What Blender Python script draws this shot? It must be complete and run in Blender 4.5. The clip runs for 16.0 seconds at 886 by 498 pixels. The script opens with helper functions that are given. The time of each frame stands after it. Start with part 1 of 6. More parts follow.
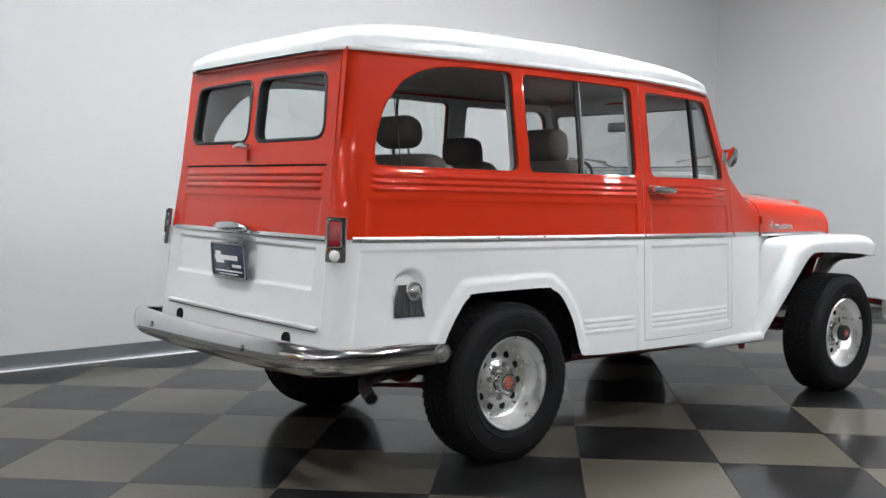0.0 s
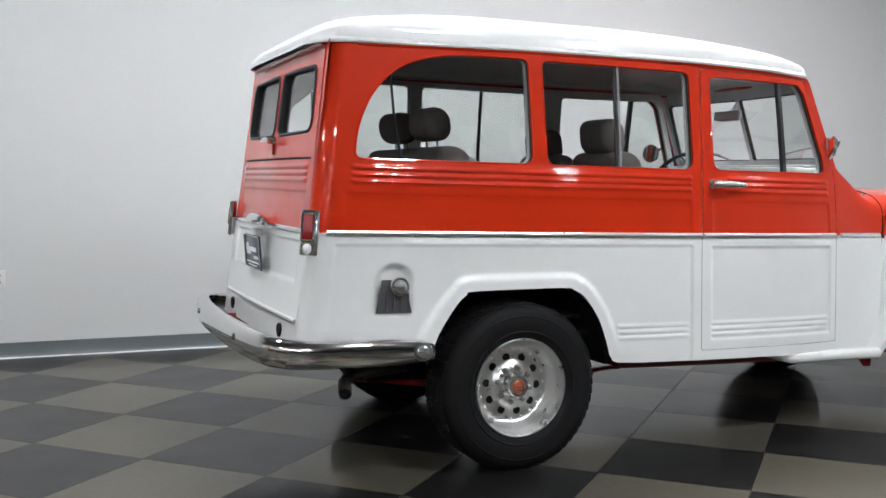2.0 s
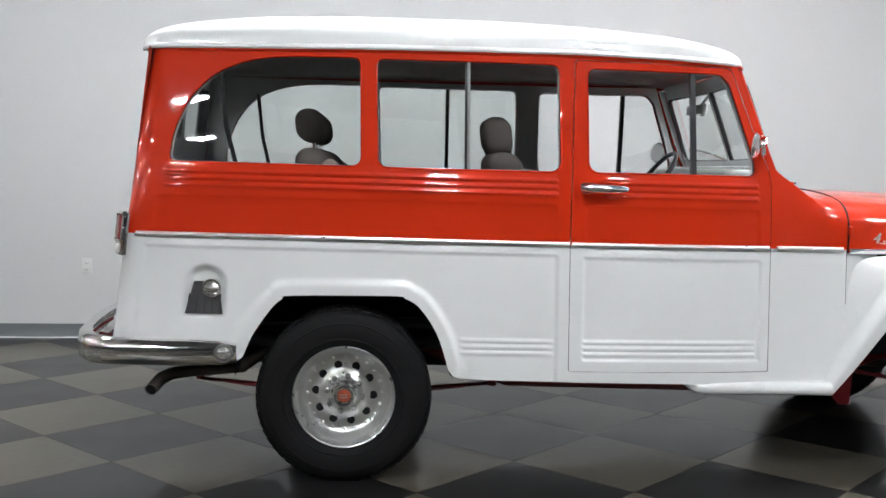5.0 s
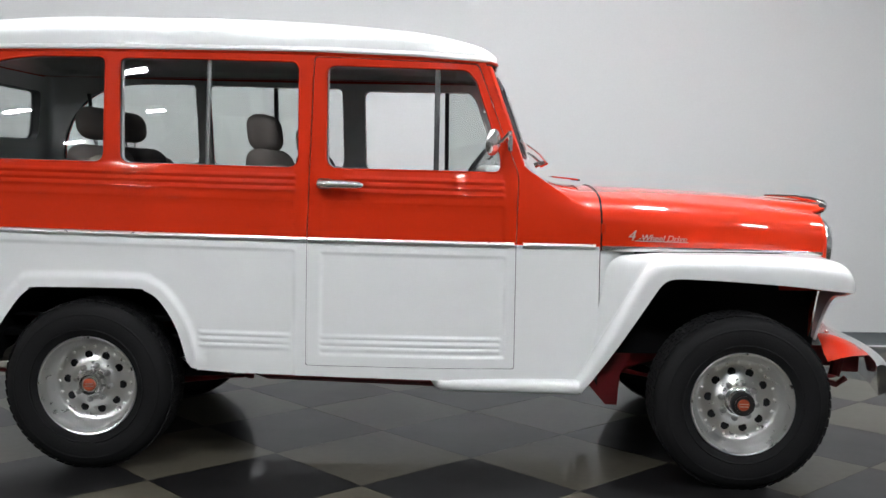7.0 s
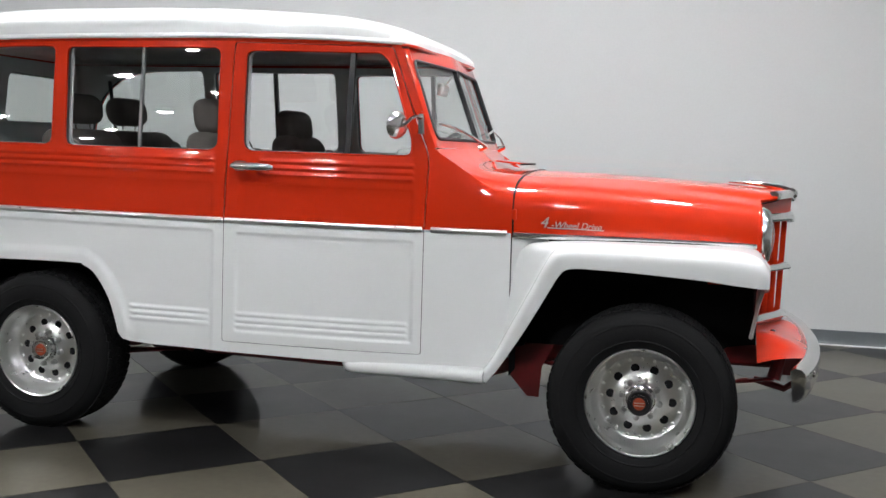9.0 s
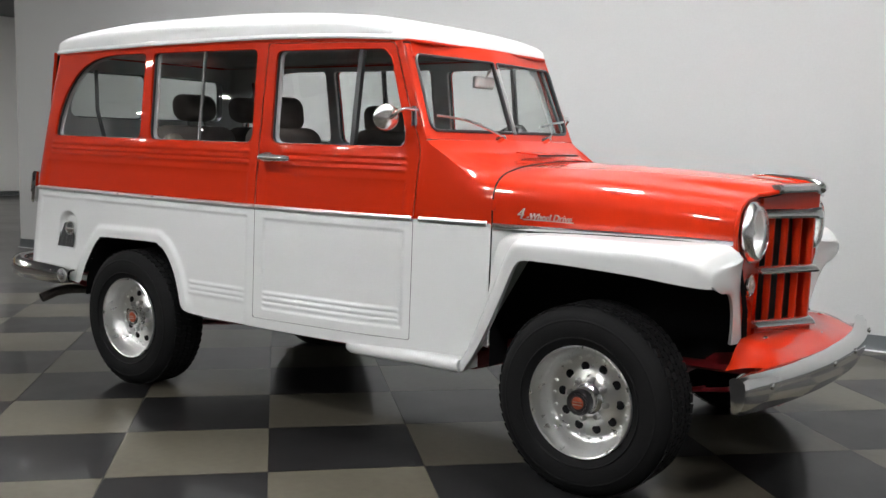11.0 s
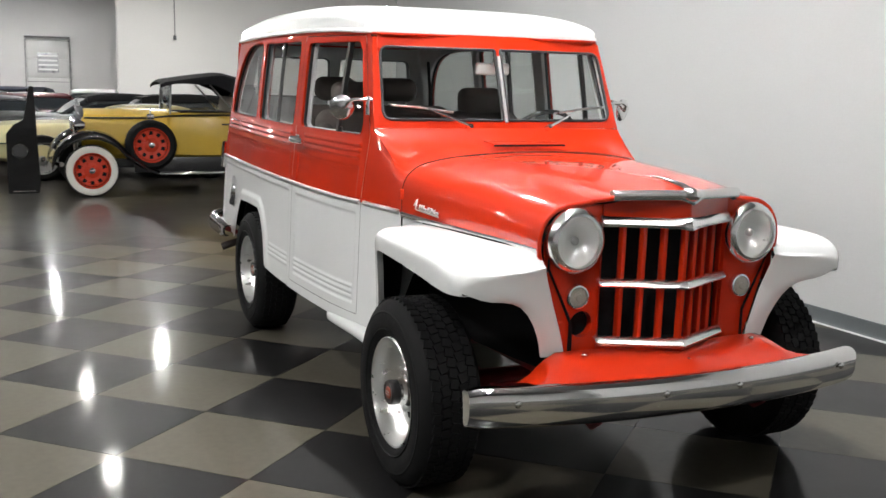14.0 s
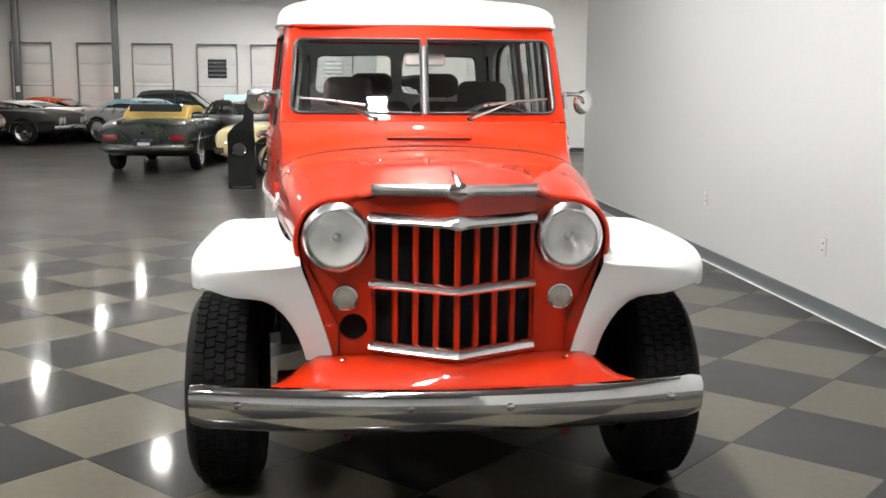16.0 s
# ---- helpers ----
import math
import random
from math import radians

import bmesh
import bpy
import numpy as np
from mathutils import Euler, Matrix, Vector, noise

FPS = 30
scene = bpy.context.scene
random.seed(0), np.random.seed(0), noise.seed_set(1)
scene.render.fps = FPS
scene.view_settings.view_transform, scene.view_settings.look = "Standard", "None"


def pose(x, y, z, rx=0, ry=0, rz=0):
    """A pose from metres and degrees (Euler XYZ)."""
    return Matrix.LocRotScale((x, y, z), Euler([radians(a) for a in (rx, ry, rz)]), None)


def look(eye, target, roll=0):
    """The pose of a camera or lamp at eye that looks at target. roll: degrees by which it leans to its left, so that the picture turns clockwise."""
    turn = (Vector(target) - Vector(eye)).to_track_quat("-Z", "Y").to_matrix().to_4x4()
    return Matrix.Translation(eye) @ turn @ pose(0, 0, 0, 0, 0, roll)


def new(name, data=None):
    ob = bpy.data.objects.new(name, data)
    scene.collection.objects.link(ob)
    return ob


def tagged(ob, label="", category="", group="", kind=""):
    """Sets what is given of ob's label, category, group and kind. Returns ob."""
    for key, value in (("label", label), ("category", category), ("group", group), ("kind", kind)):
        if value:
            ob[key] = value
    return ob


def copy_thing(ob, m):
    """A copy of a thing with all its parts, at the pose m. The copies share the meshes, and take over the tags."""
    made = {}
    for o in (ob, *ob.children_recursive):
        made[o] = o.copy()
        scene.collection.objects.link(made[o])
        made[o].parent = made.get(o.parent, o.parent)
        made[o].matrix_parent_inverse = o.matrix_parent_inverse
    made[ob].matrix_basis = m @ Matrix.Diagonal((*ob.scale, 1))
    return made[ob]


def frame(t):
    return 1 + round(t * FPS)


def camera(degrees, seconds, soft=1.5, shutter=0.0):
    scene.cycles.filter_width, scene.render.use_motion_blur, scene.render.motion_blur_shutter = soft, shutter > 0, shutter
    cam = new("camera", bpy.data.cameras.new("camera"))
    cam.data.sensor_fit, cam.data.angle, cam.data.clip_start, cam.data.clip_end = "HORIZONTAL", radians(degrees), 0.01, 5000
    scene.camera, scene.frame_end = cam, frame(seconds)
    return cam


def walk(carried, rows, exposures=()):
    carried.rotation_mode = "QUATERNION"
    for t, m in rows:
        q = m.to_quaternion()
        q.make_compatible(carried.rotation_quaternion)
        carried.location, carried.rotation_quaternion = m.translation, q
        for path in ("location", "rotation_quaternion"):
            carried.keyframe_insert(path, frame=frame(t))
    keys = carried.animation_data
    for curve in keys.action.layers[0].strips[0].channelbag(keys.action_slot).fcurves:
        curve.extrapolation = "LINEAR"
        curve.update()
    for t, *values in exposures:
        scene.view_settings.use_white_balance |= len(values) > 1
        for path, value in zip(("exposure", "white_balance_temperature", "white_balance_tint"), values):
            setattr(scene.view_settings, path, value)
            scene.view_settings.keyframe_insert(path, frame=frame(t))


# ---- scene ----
cam = camera(47.3, 16.0, shutter=0.18)
PATH = [
    (0, (-3.022, -3.939, 1.215), (-1.741, -2.408, 1.086), 0.6),
    (0.5, (-2.767, -4.111, 1.213), (-1.607, -2.487, 1.079), 0.5),
    (1, (-2.477, -4.25, 1.213), (-1.463, -2.531, 1.077), 0.6),
    (1.5, (-2.186, -4.377, 1.215), (-1.302, -2.589, 1.069), 0.7),
    (2, (-1.892, -4.47, 1.21), (-1.118, -2.631, 1.07), 0.6),
    (2.5, (-1.568, -4.542, 1.204), (-0.922, -2.654, 1.07), 0.6),
    (3, (-1.233, -4.587, 1.222), (-0.702, -2.664, 1.083), 0.6),
    (5.5, (0.55, -4.837, 1.261), (0.603, -2.844, 1.107), 0.7),
    (6, (0.918, -4.859, 1.256), (0.942, -2.864, 1.108), 0.7),
    (6.5, (1.262, -4.873, 1.254), (1.253, -2.878, 1.108), 1.0),
    (7, (1.61, -4.86, 1.254), (1.543, -2.867, 1.1), 0.8),
    (7.5, (1.935, -4.837, 1.242), (1.777, -2.849, 1.092), 0.8),
    (8, (2.241, -4.814, 1.231), (1.97, -2.838, 1.08), 0.9),
    (8.5, (2.565, -4.757, 1.241), (2.217, -2.795, 1.074), 1.2),
    (9, (2.894, -4.649, 1.265), (2.388, -2.723, 1.076), 1.1),
    (9.5, (3.215, -4.521, 1.222), (2.574, -2.637, 1.03), 1.2),
    (10, (3.556, -4.392, 1.214), (2.745, -2.574, 1.013), 1.2),
    (12.5, (5.399, -3.306, 1.378), (3.861, -2.054, 1.121), 0.8),
    (13, (5.653, -2.968, 1.4), (4.03, -1.838, 1.096), 1.0),
    (13.5, (5.881, -2.598, 1.436), (4.173, -1.604, 1.128), 1.2),
    (14, (6.052, -2.182, 1.463), (4.247, -1.38, 1.15), 1.1),
    (14.5, (6.099, -1.717, 1.453), (4.218, -1.116, 1.131), 0.9),
    (15, (6.173, -1.256, 1.437), (4.238, -0.864, 1.116), 0.8),
    (15.5, (6.23, -0.814, 1.431), (4.273, -0.553, 1.109), 0.7),
    (16, (6.327, -0.341, 1.43), (4.36, -0.155, 1.117), 0.4),
]
walk(cam, [(t, look(eye, target, roll)) for t, eye, target, roll in PATH], [(0, 0.0, 6050, 10), (3, 0.0, 6050, 10), (6, -0.08, 6080, 10), (8, -0.18, 6100, 10), (10, -0.22, 6200, 10), (12.5, -0.18, 6380, 10), (14.5, -0.04, 6400, 10), (15.3, 0.08, 6450, 10), (16, 0.3, 6500, 10)])


# ---- world and light ----
world = bpy.data.worlds.new("world")
scene.world = world
world.use_nodes = True
world.node_tree.nodes["Background"].inputs[0].default_value = (0.55, 0.57, 0.6, 1)
world.node_tree.nodes["Background"].inputs[1].default_value = 0.02
LAMP = 760.0         # strength of the high-bay lamps
CEIL = 3.95          # height of the ceiling


# ---- materials ----
def material(name):
    m = bpy.data.materials.new(name)
    m.use_nodes = True
    nt = m.node_tree
    return m, nt, nt.nodes["Principled BSDF"]


def node(nt, kind, **sets):
    n = nt.nodes.new(kind)
    for k, v in sets.items():
        if k in n.inputs:
            n.inputs[k].default_value = v
    return n


def surface(name, color, rough=0.5, metal=0.0, coat=0.0, var=0.08, scale=6.0, fine=90.0, bump=0.05, spec=0.5, rvar=0.06, rand=0.0, coat_rough=0.04, island=False):
    """A plain material with large stains, fine grain, relief and uneven gloss."""
    m, nt, p = material(name)
    L = nt.links
    tc = nt.nodes.new("ShaderNodeTexCoord")
    n1 = node(nt, "ShaderNodeTexNoise", Scale=scale, Detail=5.0, Roughness=0.6)
    n2 = node(nt, "ShaderNodeTexNoise", Scale=fine, Detail=3.0)
    L.new(tc.outputs["Object"], n1.inputs["Vector"])
    L.new(tc.outputs["Object"], n2.inputs["Vector"])
    add = nt.nodes.new("ShaderNodeMath")
    add.operation = "ADD"
    L.new(n1.outputs[0], add.inputs[0])
    L.new(n2.outputs[0], add.inputs[1])
    src = add.outputs[0]
    if rand:
        r = nt.nodes.new("ShaderNodeNewGeometry" if island else "ShaderNodeObjectInfo")
        ra = nt.nodes.new("ShaderNodeMath")
        ra.operation = "MULTIPLY_ADD"
        ra.inputs[1].default_value = rand
        L.new(r.outputs["Random Per Island" if island else "Random"], ra.inputs[0])
        L.new(src, ra.inputs[2])
        src = ra.outputs[0]
    mr = node(nt, "ShaderNodeMapRange")
    mr.inputs[1].default_value, mr.inputs[2].default_value = 0.55, 1.45 + rand
    mr.inputs[3].default_value, mr.inputs[4].default_value = 1 - var, 1 + var
    L.new(src, mr.inputs[0])
    mul = nt.nodes.new("ShaderNodeVectorMath")
    mul.operation = "SCALE"
    mul.inputs[0].default_value = color
    L.new(mr.outputs[0], mul.inputs["Scale"])
    L.new(mul.outputs[0], p.inputs["Base Color"])
    rr = node(nt, "ShaderNodeMapRange")
    rr.inputs[1].default_value, rr.inputs[2].default_value = 0.3, 0.7
    rr.inputs[3].default_value, rr.inputs[4].default_value = max(0.01, rough - rvar), rough + rvar
    L.new(n1.outputs[0], rr.inputs[0])
    L.new(rr.outputs[0], p.inputs["Roughness"])
    p.inputs["Metallic"].default_value = metal
    p.inputs["Specular IOR Level"].default_value = spec
    p.inputs["Coat Weight"].default_value = coat
    p.inputs["Coat Roughness"].default_value = coat_rough
    if bump:
        b = node(nt, "ShaderNodeBump", Strength=bump, Distance=0.004)
        L.new(n2.outputs[0], b.inputs["Height"])
        L.new(b.outputs[0], p.inputs["Normal"])
    return m


def glass(name, tint=(0.93, 0.95, 0.94), ior=1.5, rough=0.0):
    m, nt, p = material(name)
    nt.nodes.remove(p)
    out = nt.nodes["Material Output"]
    tr = node(nt, "ShaderNodeBsdfTransparent", Color=(*tint, 1))
    gl = node(nt, "ShaderNodeBsdfGlossy", Roughness=rough)
    lw = node(nt, "ShaderNodeLayerWeight", Blend=0.5)
    pw = nt.nodes.new("ShaderNodeMath")
    pw.operation = "POWER"
    pw.inputs[1].default_value = 4.5
    nt.links.new(lw.outputs["Facing"], pw.inputs[0])
    f0 = ((ior - 1) / (ior + 1)) ** 2
    fr = nt.nodes.new("ShaderNodeMath")
    fr.operation = "MULTIPLY_ADD"
    fr.inputs[1].default_value, fr.inputs[2].default_value = 1 - 2 * f0, 2 * f0
    nt.links.new(pw.outputs[0], fr.inputs[0])
    mx = nt.nodes.new("ShaderNodeMixShader")
    nt.links.new(fr.outputs[0], mx.inputs[0])
    nt.links.new(tr.outputs[0], mx.inputs[1])
    nt.links.new(gl.outputs[0], mx.inputs[2])
    nt.links.new(mx.outputs[0], out.inputs[0])
    return m


def glow(name, color, strength):
    m, nt, p = material(name)
    p.inputs["Base Color"].default_value = (*color, 1)
    p.inputs["Emission Color"].default_value = (*color, 1)
    p.inputs["Emission Strength"].default_value = strength
    return m


RED = surface("red_paint", (0.50, 0.024, 0.004), 0.42, coat=1.0, var=0.05, scale=2.5, fine=240, bump=0.006, spec=0.08, coat_rough=0.03)
WHITE = surface("white_paint", (0.71, 0.72, 0.72), 0.36, coat=0.8, var=0.02, scale=2.5, fine=240, bump=0.012, coat_rough=0.08)
FRAME_RED = surface("frame_red_paint", (0.16, 0.008, 0.010), 0.45, coat=0.3, var=0.2, scale=9, fine=60, bump=0.15)
CHROME = surface("chrome", (0.80, 0.80, 0.79), 0.08, metal=1.0, var=0.05, scale=14, fine=120, bump=0.012, rvar=0.05)
SATIN = surface("satin_chrome", (0.86, 0.86, 0.86), 0.20, metal=1.0, var=0.06, scale=20, fine=120, bump=0.0, rvar=0.05)
ALU = surface("polished_aluminium", (0.84, 0.84, 0.83), 0.32, metal=1.0, var=0.05, scale=34, fine=160, bump=0.0, rvar=0.05)
RUBBER = surface("tyre_rubber", (0.0085, 0.0085, 0.009), 0.7, var=0.25, scale=12, fine=150, bump=0.25, spec=0.14)
GLOSS_BLACK = surface("gloss_black_enamel", (0.005, 0.005, 0.0055), 0.22, coat=0.6, var=0.2, scale=8, fine=120, bump=0.01, spec=0.2)
BLACK = surface("black_paint", (0.012, 0.012, 0.013), 0.35, var=0.2, scale=8, fine=120, bump=0.05)
# near-black that stands in for shade in holes, gaps, housings and the underbody
VOID = surface("shade_black", (0.006, 0.006, 0.007), 0.8, var=0.3, scale=8, fine=60, bump=0.2, spec=0.2)
GASKET = surface("rubber_gasket", (0.03, 0.03, 0.032), 0.55, var=0.2, fine=120, bump=0.1)
LINING = surface("grey_headlining", (0.62, 0.625, 0.63), 0.75, var=0.12, scale=10, fine=300, bump=0.2, spec=0.3)
FABRIC = surface("grey_seat_cloth", (0.125, 0.108, 0.10), 0.95, var=0.22, scale=14, fine=420, bump=0.5, spec=0.15)
TAN = surface("tan_seat_cloth", (0.26, 0.235, 0.20), 0.95, var=0.2, scale=14, fine=420, bump=0.5, spec=0.15)
STEEL = surface("brushed_steel", (0.5, 0.5, 0.5), 0.3, metal=1.0, var=0.15, fine=150, bump=0.08)
RUST = surface("exhaust_steel", (0.07, 0.06, 0.055), 0.6, metal=0.6, var=0.4, scale=20, fine=120, bump=0.2)
SASH = surface("grey_sash_metal", (0.20, 0.20, 0.20), 0.5, metal=0.3, var=0.1, bump=0.03)
PANE = glass("window_glass", (0.86, 0.885, 0.875), 1.52)
LENS = glass("lamp_lens_glass", (0.95, 0.96, 0.96), 1.5, 0.02)
REDLENS = surface("red_lamp_lens", (0.22, 0.006, 0.010), 0.15, coat=1.0, var=0.2, fine=160, bump=0.3)
AMBER = surface("grey_parking_lens", (0.30, 0.29, 0.25), 0.25, coat=0.8, var=0.2, fine=200, bump=0.3)
BADGE = surface("orange_red_badge", (0.34, 0.07, 0.03), 0.35, coat=0.5, var=0.15, fine=200, bump=0.05)
NAVY = surface("navy_plate", (0.012, 0.018, 0.05), 0.3, coat=0.5, var=0.1, bump=0.02)
SIGNWHITE = surface("white_print", (0.75, 0.75, 0.75), 0.5, var=0.05, bump=0.0)
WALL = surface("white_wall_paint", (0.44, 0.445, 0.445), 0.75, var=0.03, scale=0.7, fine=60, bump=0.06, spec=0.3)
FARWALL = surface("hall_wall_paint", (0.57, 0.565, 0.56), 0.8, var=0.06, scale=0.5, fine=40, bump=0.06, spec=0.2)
# same white as the walls, lightened to stand in for stronger light there
PARTITION = surface("brightened_partition_white", (0.80, 0.79, 0.77), 0.8, var=0.04, scale=0.5, fine=40, bump=0.06, spec=0.2)
BASE = surface("grey_cove_base", (0.085, 0.095, 0.10), 0.4, var=0.12, scale=3, fine=80, bump=0.05)
CAULK = surface("pale_caulk", (0.42, 0.43, 0.43), 0.5, var=0.2, scale=6, fine=80, bump=0.1)
DARKCEIL = surface("grey_ceiling_paint", (0.20, 0.20, 0.205), 0.9, var=0.15, scale=1, fine=30, bump=0.1, spec=0.1)
SLAB = surface("sealed_concrete", (0.036, 0.034, 0.030), 0.34, var=0.25, scale=0.9, fine=14, bump=0.012, rvar=0.04, spec=0.07, coat=0.37, coat_rough=0.085)
TILE_L = surface("cream_floor_paint", (0.068, 0.0615, 0.047), 0.34, var=0.24, scale=2.6, fine=24, bump=0.012, rvar=0.03, rand=0.25, spec=0.07, coat=0.37, coat_rough=0.085)
TILE_D = surface("charcoal_floor_paint", (0.0105, 0.0102, 0.0105), 0.34, var=0.30, scale=2.6, fine=24, bump=0.012, rvar=0.03, rand=0.25, spec=0.07, coat=0.37, coat_rough=0.085)
TUBE = glow("lamp_tube", (1.0, 0.985, 0.95), LAMP)
# weaker lamps, strength set to balance the hall's brightness
TUBE_DIM = glow("dimmed_lamp_tube", (1.0, 0.97, 0.90), 0.40 * LAMP)
YELLOW = surface("yellow_paint", (0.55, 0.36, 0.035), 0.35, coat=0.9, var=0.06, bump=0.01)
CREAM = surface("cream_paint", (0.62, 0.55, 0.30), 0.35, coat=0.9, var=0.06, bump=0.01)
GREEN = surface("dark_green_paint", (0.012, 0.018, 0.013), 0.3, coat=0.7, var=0.1, bump=0.01)
MAROON = surface("maroon_paint", (0.09, 0.008, 0.012), 0.3, coat=1.0, var=0.1, bump=0.01)
NAVYPAINT = surface("dark_blue_paint", (0.012, 0.016, 0.04), 0.3, coat=1.0, var=0.1, bump=0.01)
ORANGE = surface("orange_paint", (0.55, 0.10, 0.03), 0.3, coat=1.0, var=0.1, bump=0.01)
SILVER = surface("silver_paint", (0.45, 0.46, 0.47), 0.3, metal=0.4, coat=1.0, var=0.06, bump=0.01)
SKYBLUE = surface("pale_blue_paint", (0.30, 0.46, 0.52), 0.3, coat=1.0, var=0.06, bump=0.01)
CANVAS_BK = surface("black_canvas", (0.014, 0.014, 0.016), 0.85, var=0.2, fine=300, bump=0.4, spec=0.2)
CANVAS_TAN = surface("tan_canvas", (0.42, 0.30, 0.09), 0.85, var=0.12, fine=300, bump=0.4, spec=0.2)
WALLTYRE = surface("white_sidewall", (0.72, 0.70, 0.64), 0.6, var=0.08, bump=0.05)
WHEELRED = surface("red_wheel_paint", (0.56, 0.04, 0.012), 0.3, coat=0.8, var=0.08, bump=0.01)
DARKGLASS = surface("dark_window_glass", (0.02, 0.024, 0.028), 0.06, coat=1.0, var=0.1, bump=0.0)
SCREEN = glow("cyan_screen", (0.10, 0.55, 0.62), 1.6)
DOORPAINT = surface("dock_door_paint", (0.54, 0.54, 0.53), 0.6, var=0.06, scale=2, fine=40, bump=0.06)
POSTGREY = surface("grey_steel_post", (0.07, 0.075, 0.078), 0.5, var=0.2, scale=4, fine=60, bump=0.1)
IVORY = surface("ivory_plastic", (0.50, 0.50, 0.485), 0.4, var=0.03, bump=0.0)
OUTLET = surface("white_plastic", (0.62, 0.62, 0.60), 0.4, var=0.03, bump=0.0)


# ---- geometry helpers ----
def merge(*geoms):
    V, F = [], []
    for v, f in geoms:
        k = len(V)
        V += [tuple(p) for p in v]
        F += [tuple(i + k for i in q) for q in f]
    return V, F


def moved(g, m):
    return [tuple(m @ Vector(p)) for p in g[0]], g[1]


def mapped(g, fn):
    return [tuple(fn(*p)) for p in g[0]], g[1]


def flip_y(g):
    return [(x, -y, z) for x, y, z in g[0]], [tuple(reversed(f)) for f in g[1]]


def rbox(sx, sy, sz, b=0.005, seg=2, at=(0, 0, 0), turn=(0, 0, 0)):
    bm = bmesh.new()
    bmesh.ops.create_cube(bm, size=1.0, matrix=Matrix.Diagonal((sx, sy, sz, 1)))
    if b:
        bmesh.ops.bevel(bm, geom=bm.edges[:], offset=min(b, 0.49 * min(sx, sy, sz)), segments=seg, affect="EDGES", profile=0.5)
    m = pose(*at, *turn)
    bm.verts.index_update()
    g = [tuple(m @ v.co) for v in bm.verts], [tuple(v.index for v in f.verts) for f in bm.faces]
    bm.free()
    return g


def grid(rows, close_u=False, close_v=False):
    """A skin over rows of points, each row equally long."""
    n, m = len(rows), len(rows[0])
    V = [tuple(p) for r in rows for p in r]
    F = []
    for i in range(n if close_u else n - 1):
        for j in range(m if close_v else m - 1):
            a, b = i * m + j, i * m + (j + 1) % m
            c, d = ((i + 1) % n) * m + (j + 1) % m, ((i + 1) % n) * m + j
            F.append((a, b, c, d))
    return V, F


def lathe(profile, n=32, axis="y", caps=False):
    """Profile of (radius, height) turned about an axis."""
    rows = []
    for r, h in profile:
        row = []
        for k in range(n):
            a = 2 * math.pi * k / n
            c, s = r * math.cos(a), r * math.sin(a)
            row.append({"y": (c, h, s), "z": (c, s, h), "x": (h, c, s)}[axis])
        rows.append(row)
    V, F = grid(rows, close_v=True)
    if caps:
        F += [tuple(range(n)), tuple(reversed(range(len(V) - n, len(V))))]
    return V, F


def tube(path, r, n=8, closed=False, caps=True, flat=1.0):
    path = [Vector(p) for p in path]
    k = len(path)
    rows, up = [], None
    for i, p in enumerate(path):
        a = path[(i - 1) % k] if closed or i > 0 else p
        b = path[(i + 1) % k] if closed or i < k - 1 else p
        t = (b - a).normalized()
        if up is None:
            up = t.orthogonal().normalized() if abs(t.z) > 0.9 else Vector((0, 0, 1))
        side = t.cross(up)
        side = side.normalized() if side.length > 1e-6 else t.orthogonal().normalized()
        up = side.cross(t).normalized()
        rad = r[i] if isinstance(r, (list, tuple)) else r
        rows.append([p + rad * (math.cos(2 * math.pi * j / n) * side * flat + math.sin(2 * math.pi * j / n) * up) for j in range(n)])
    V, F = grid(rows, close_u=closed, close_v=True)
    if caps and not closed:
        F += [tuple(reversed(range(n))), tuple(range(len(V) - n, len(V)))]
    return V, F


def strip(path, profile, up=(0, 0, 1), caps=True, closed=False):
    """A profile of (out, up) swept along a level path; out is to the path's right."""
    path = [Vector(p) for p in path]
    k, rows = len(path), []
    up = Vector(up)
    for i, p in enumerate(path):
        a = path[(i - 1) % k] if closed or i > 0 else p
        b = path[(i + 1) % k] if closed or i < k - 1 else p
        side = (b - a).cross(up).normalized()
        rows.append([p + o * side + h * up for o, h in profile])
    V, F = grid(rows, close_u=closed, close_v=True)
    n = len(profile)
    if caps and not closed:
        F += [tuple(reversed(range(n))), tuple(range(len(V) - n, len(V)))]
    return V, F


def dome(r, at, squash=(1, 1, 1), n=10):
    rows = []
    for i in range(n // 2 + 1):
        a = math.pi * i / (n // 2)
        rows.append([(at[0] + squash[0] * r * math.sin(a) * math.cos(2 * math.pi * j / n), at[1] + squash[1] * r * math.sin(a) * math.sin(2 * math.pi * j / n), at[2] + squash[2] * r * math.cos(a)) for j in range(n)])
    return grid(rows, close_v=True)


def rounded(pts, r, n=6):
    """A closed outline with its corners rounded; r: one radius, or one for each corner."""
    out, k = [], len(pts)
    for i in range(k):
        p, a, b = Vector(pts[i]), Vector(pts[i - 1]), Vector(pts[(i + 1) % k])
        rad = r[i] if isinstance(r, (list, tuple)) else r
        u, v = (a - p).normalized(), (b - p).normalized()
        ang = u.angle(v)
        if rad <= 0 or ang > math.pi - 0.05:
            out.append(tuple(p))
            continue
        d = min(rad / math.tan(ang / 2), 0.48 * (a - p).length, 0.48 * (b - p).length)
        s, e = p + u * d, p + v * d
        for j in range(n + 1):
            t = j / n
            out.append(tuple((1 - t) ** 2 * s + 2 * t * (1 - t) * p + t * t * e))
    return out


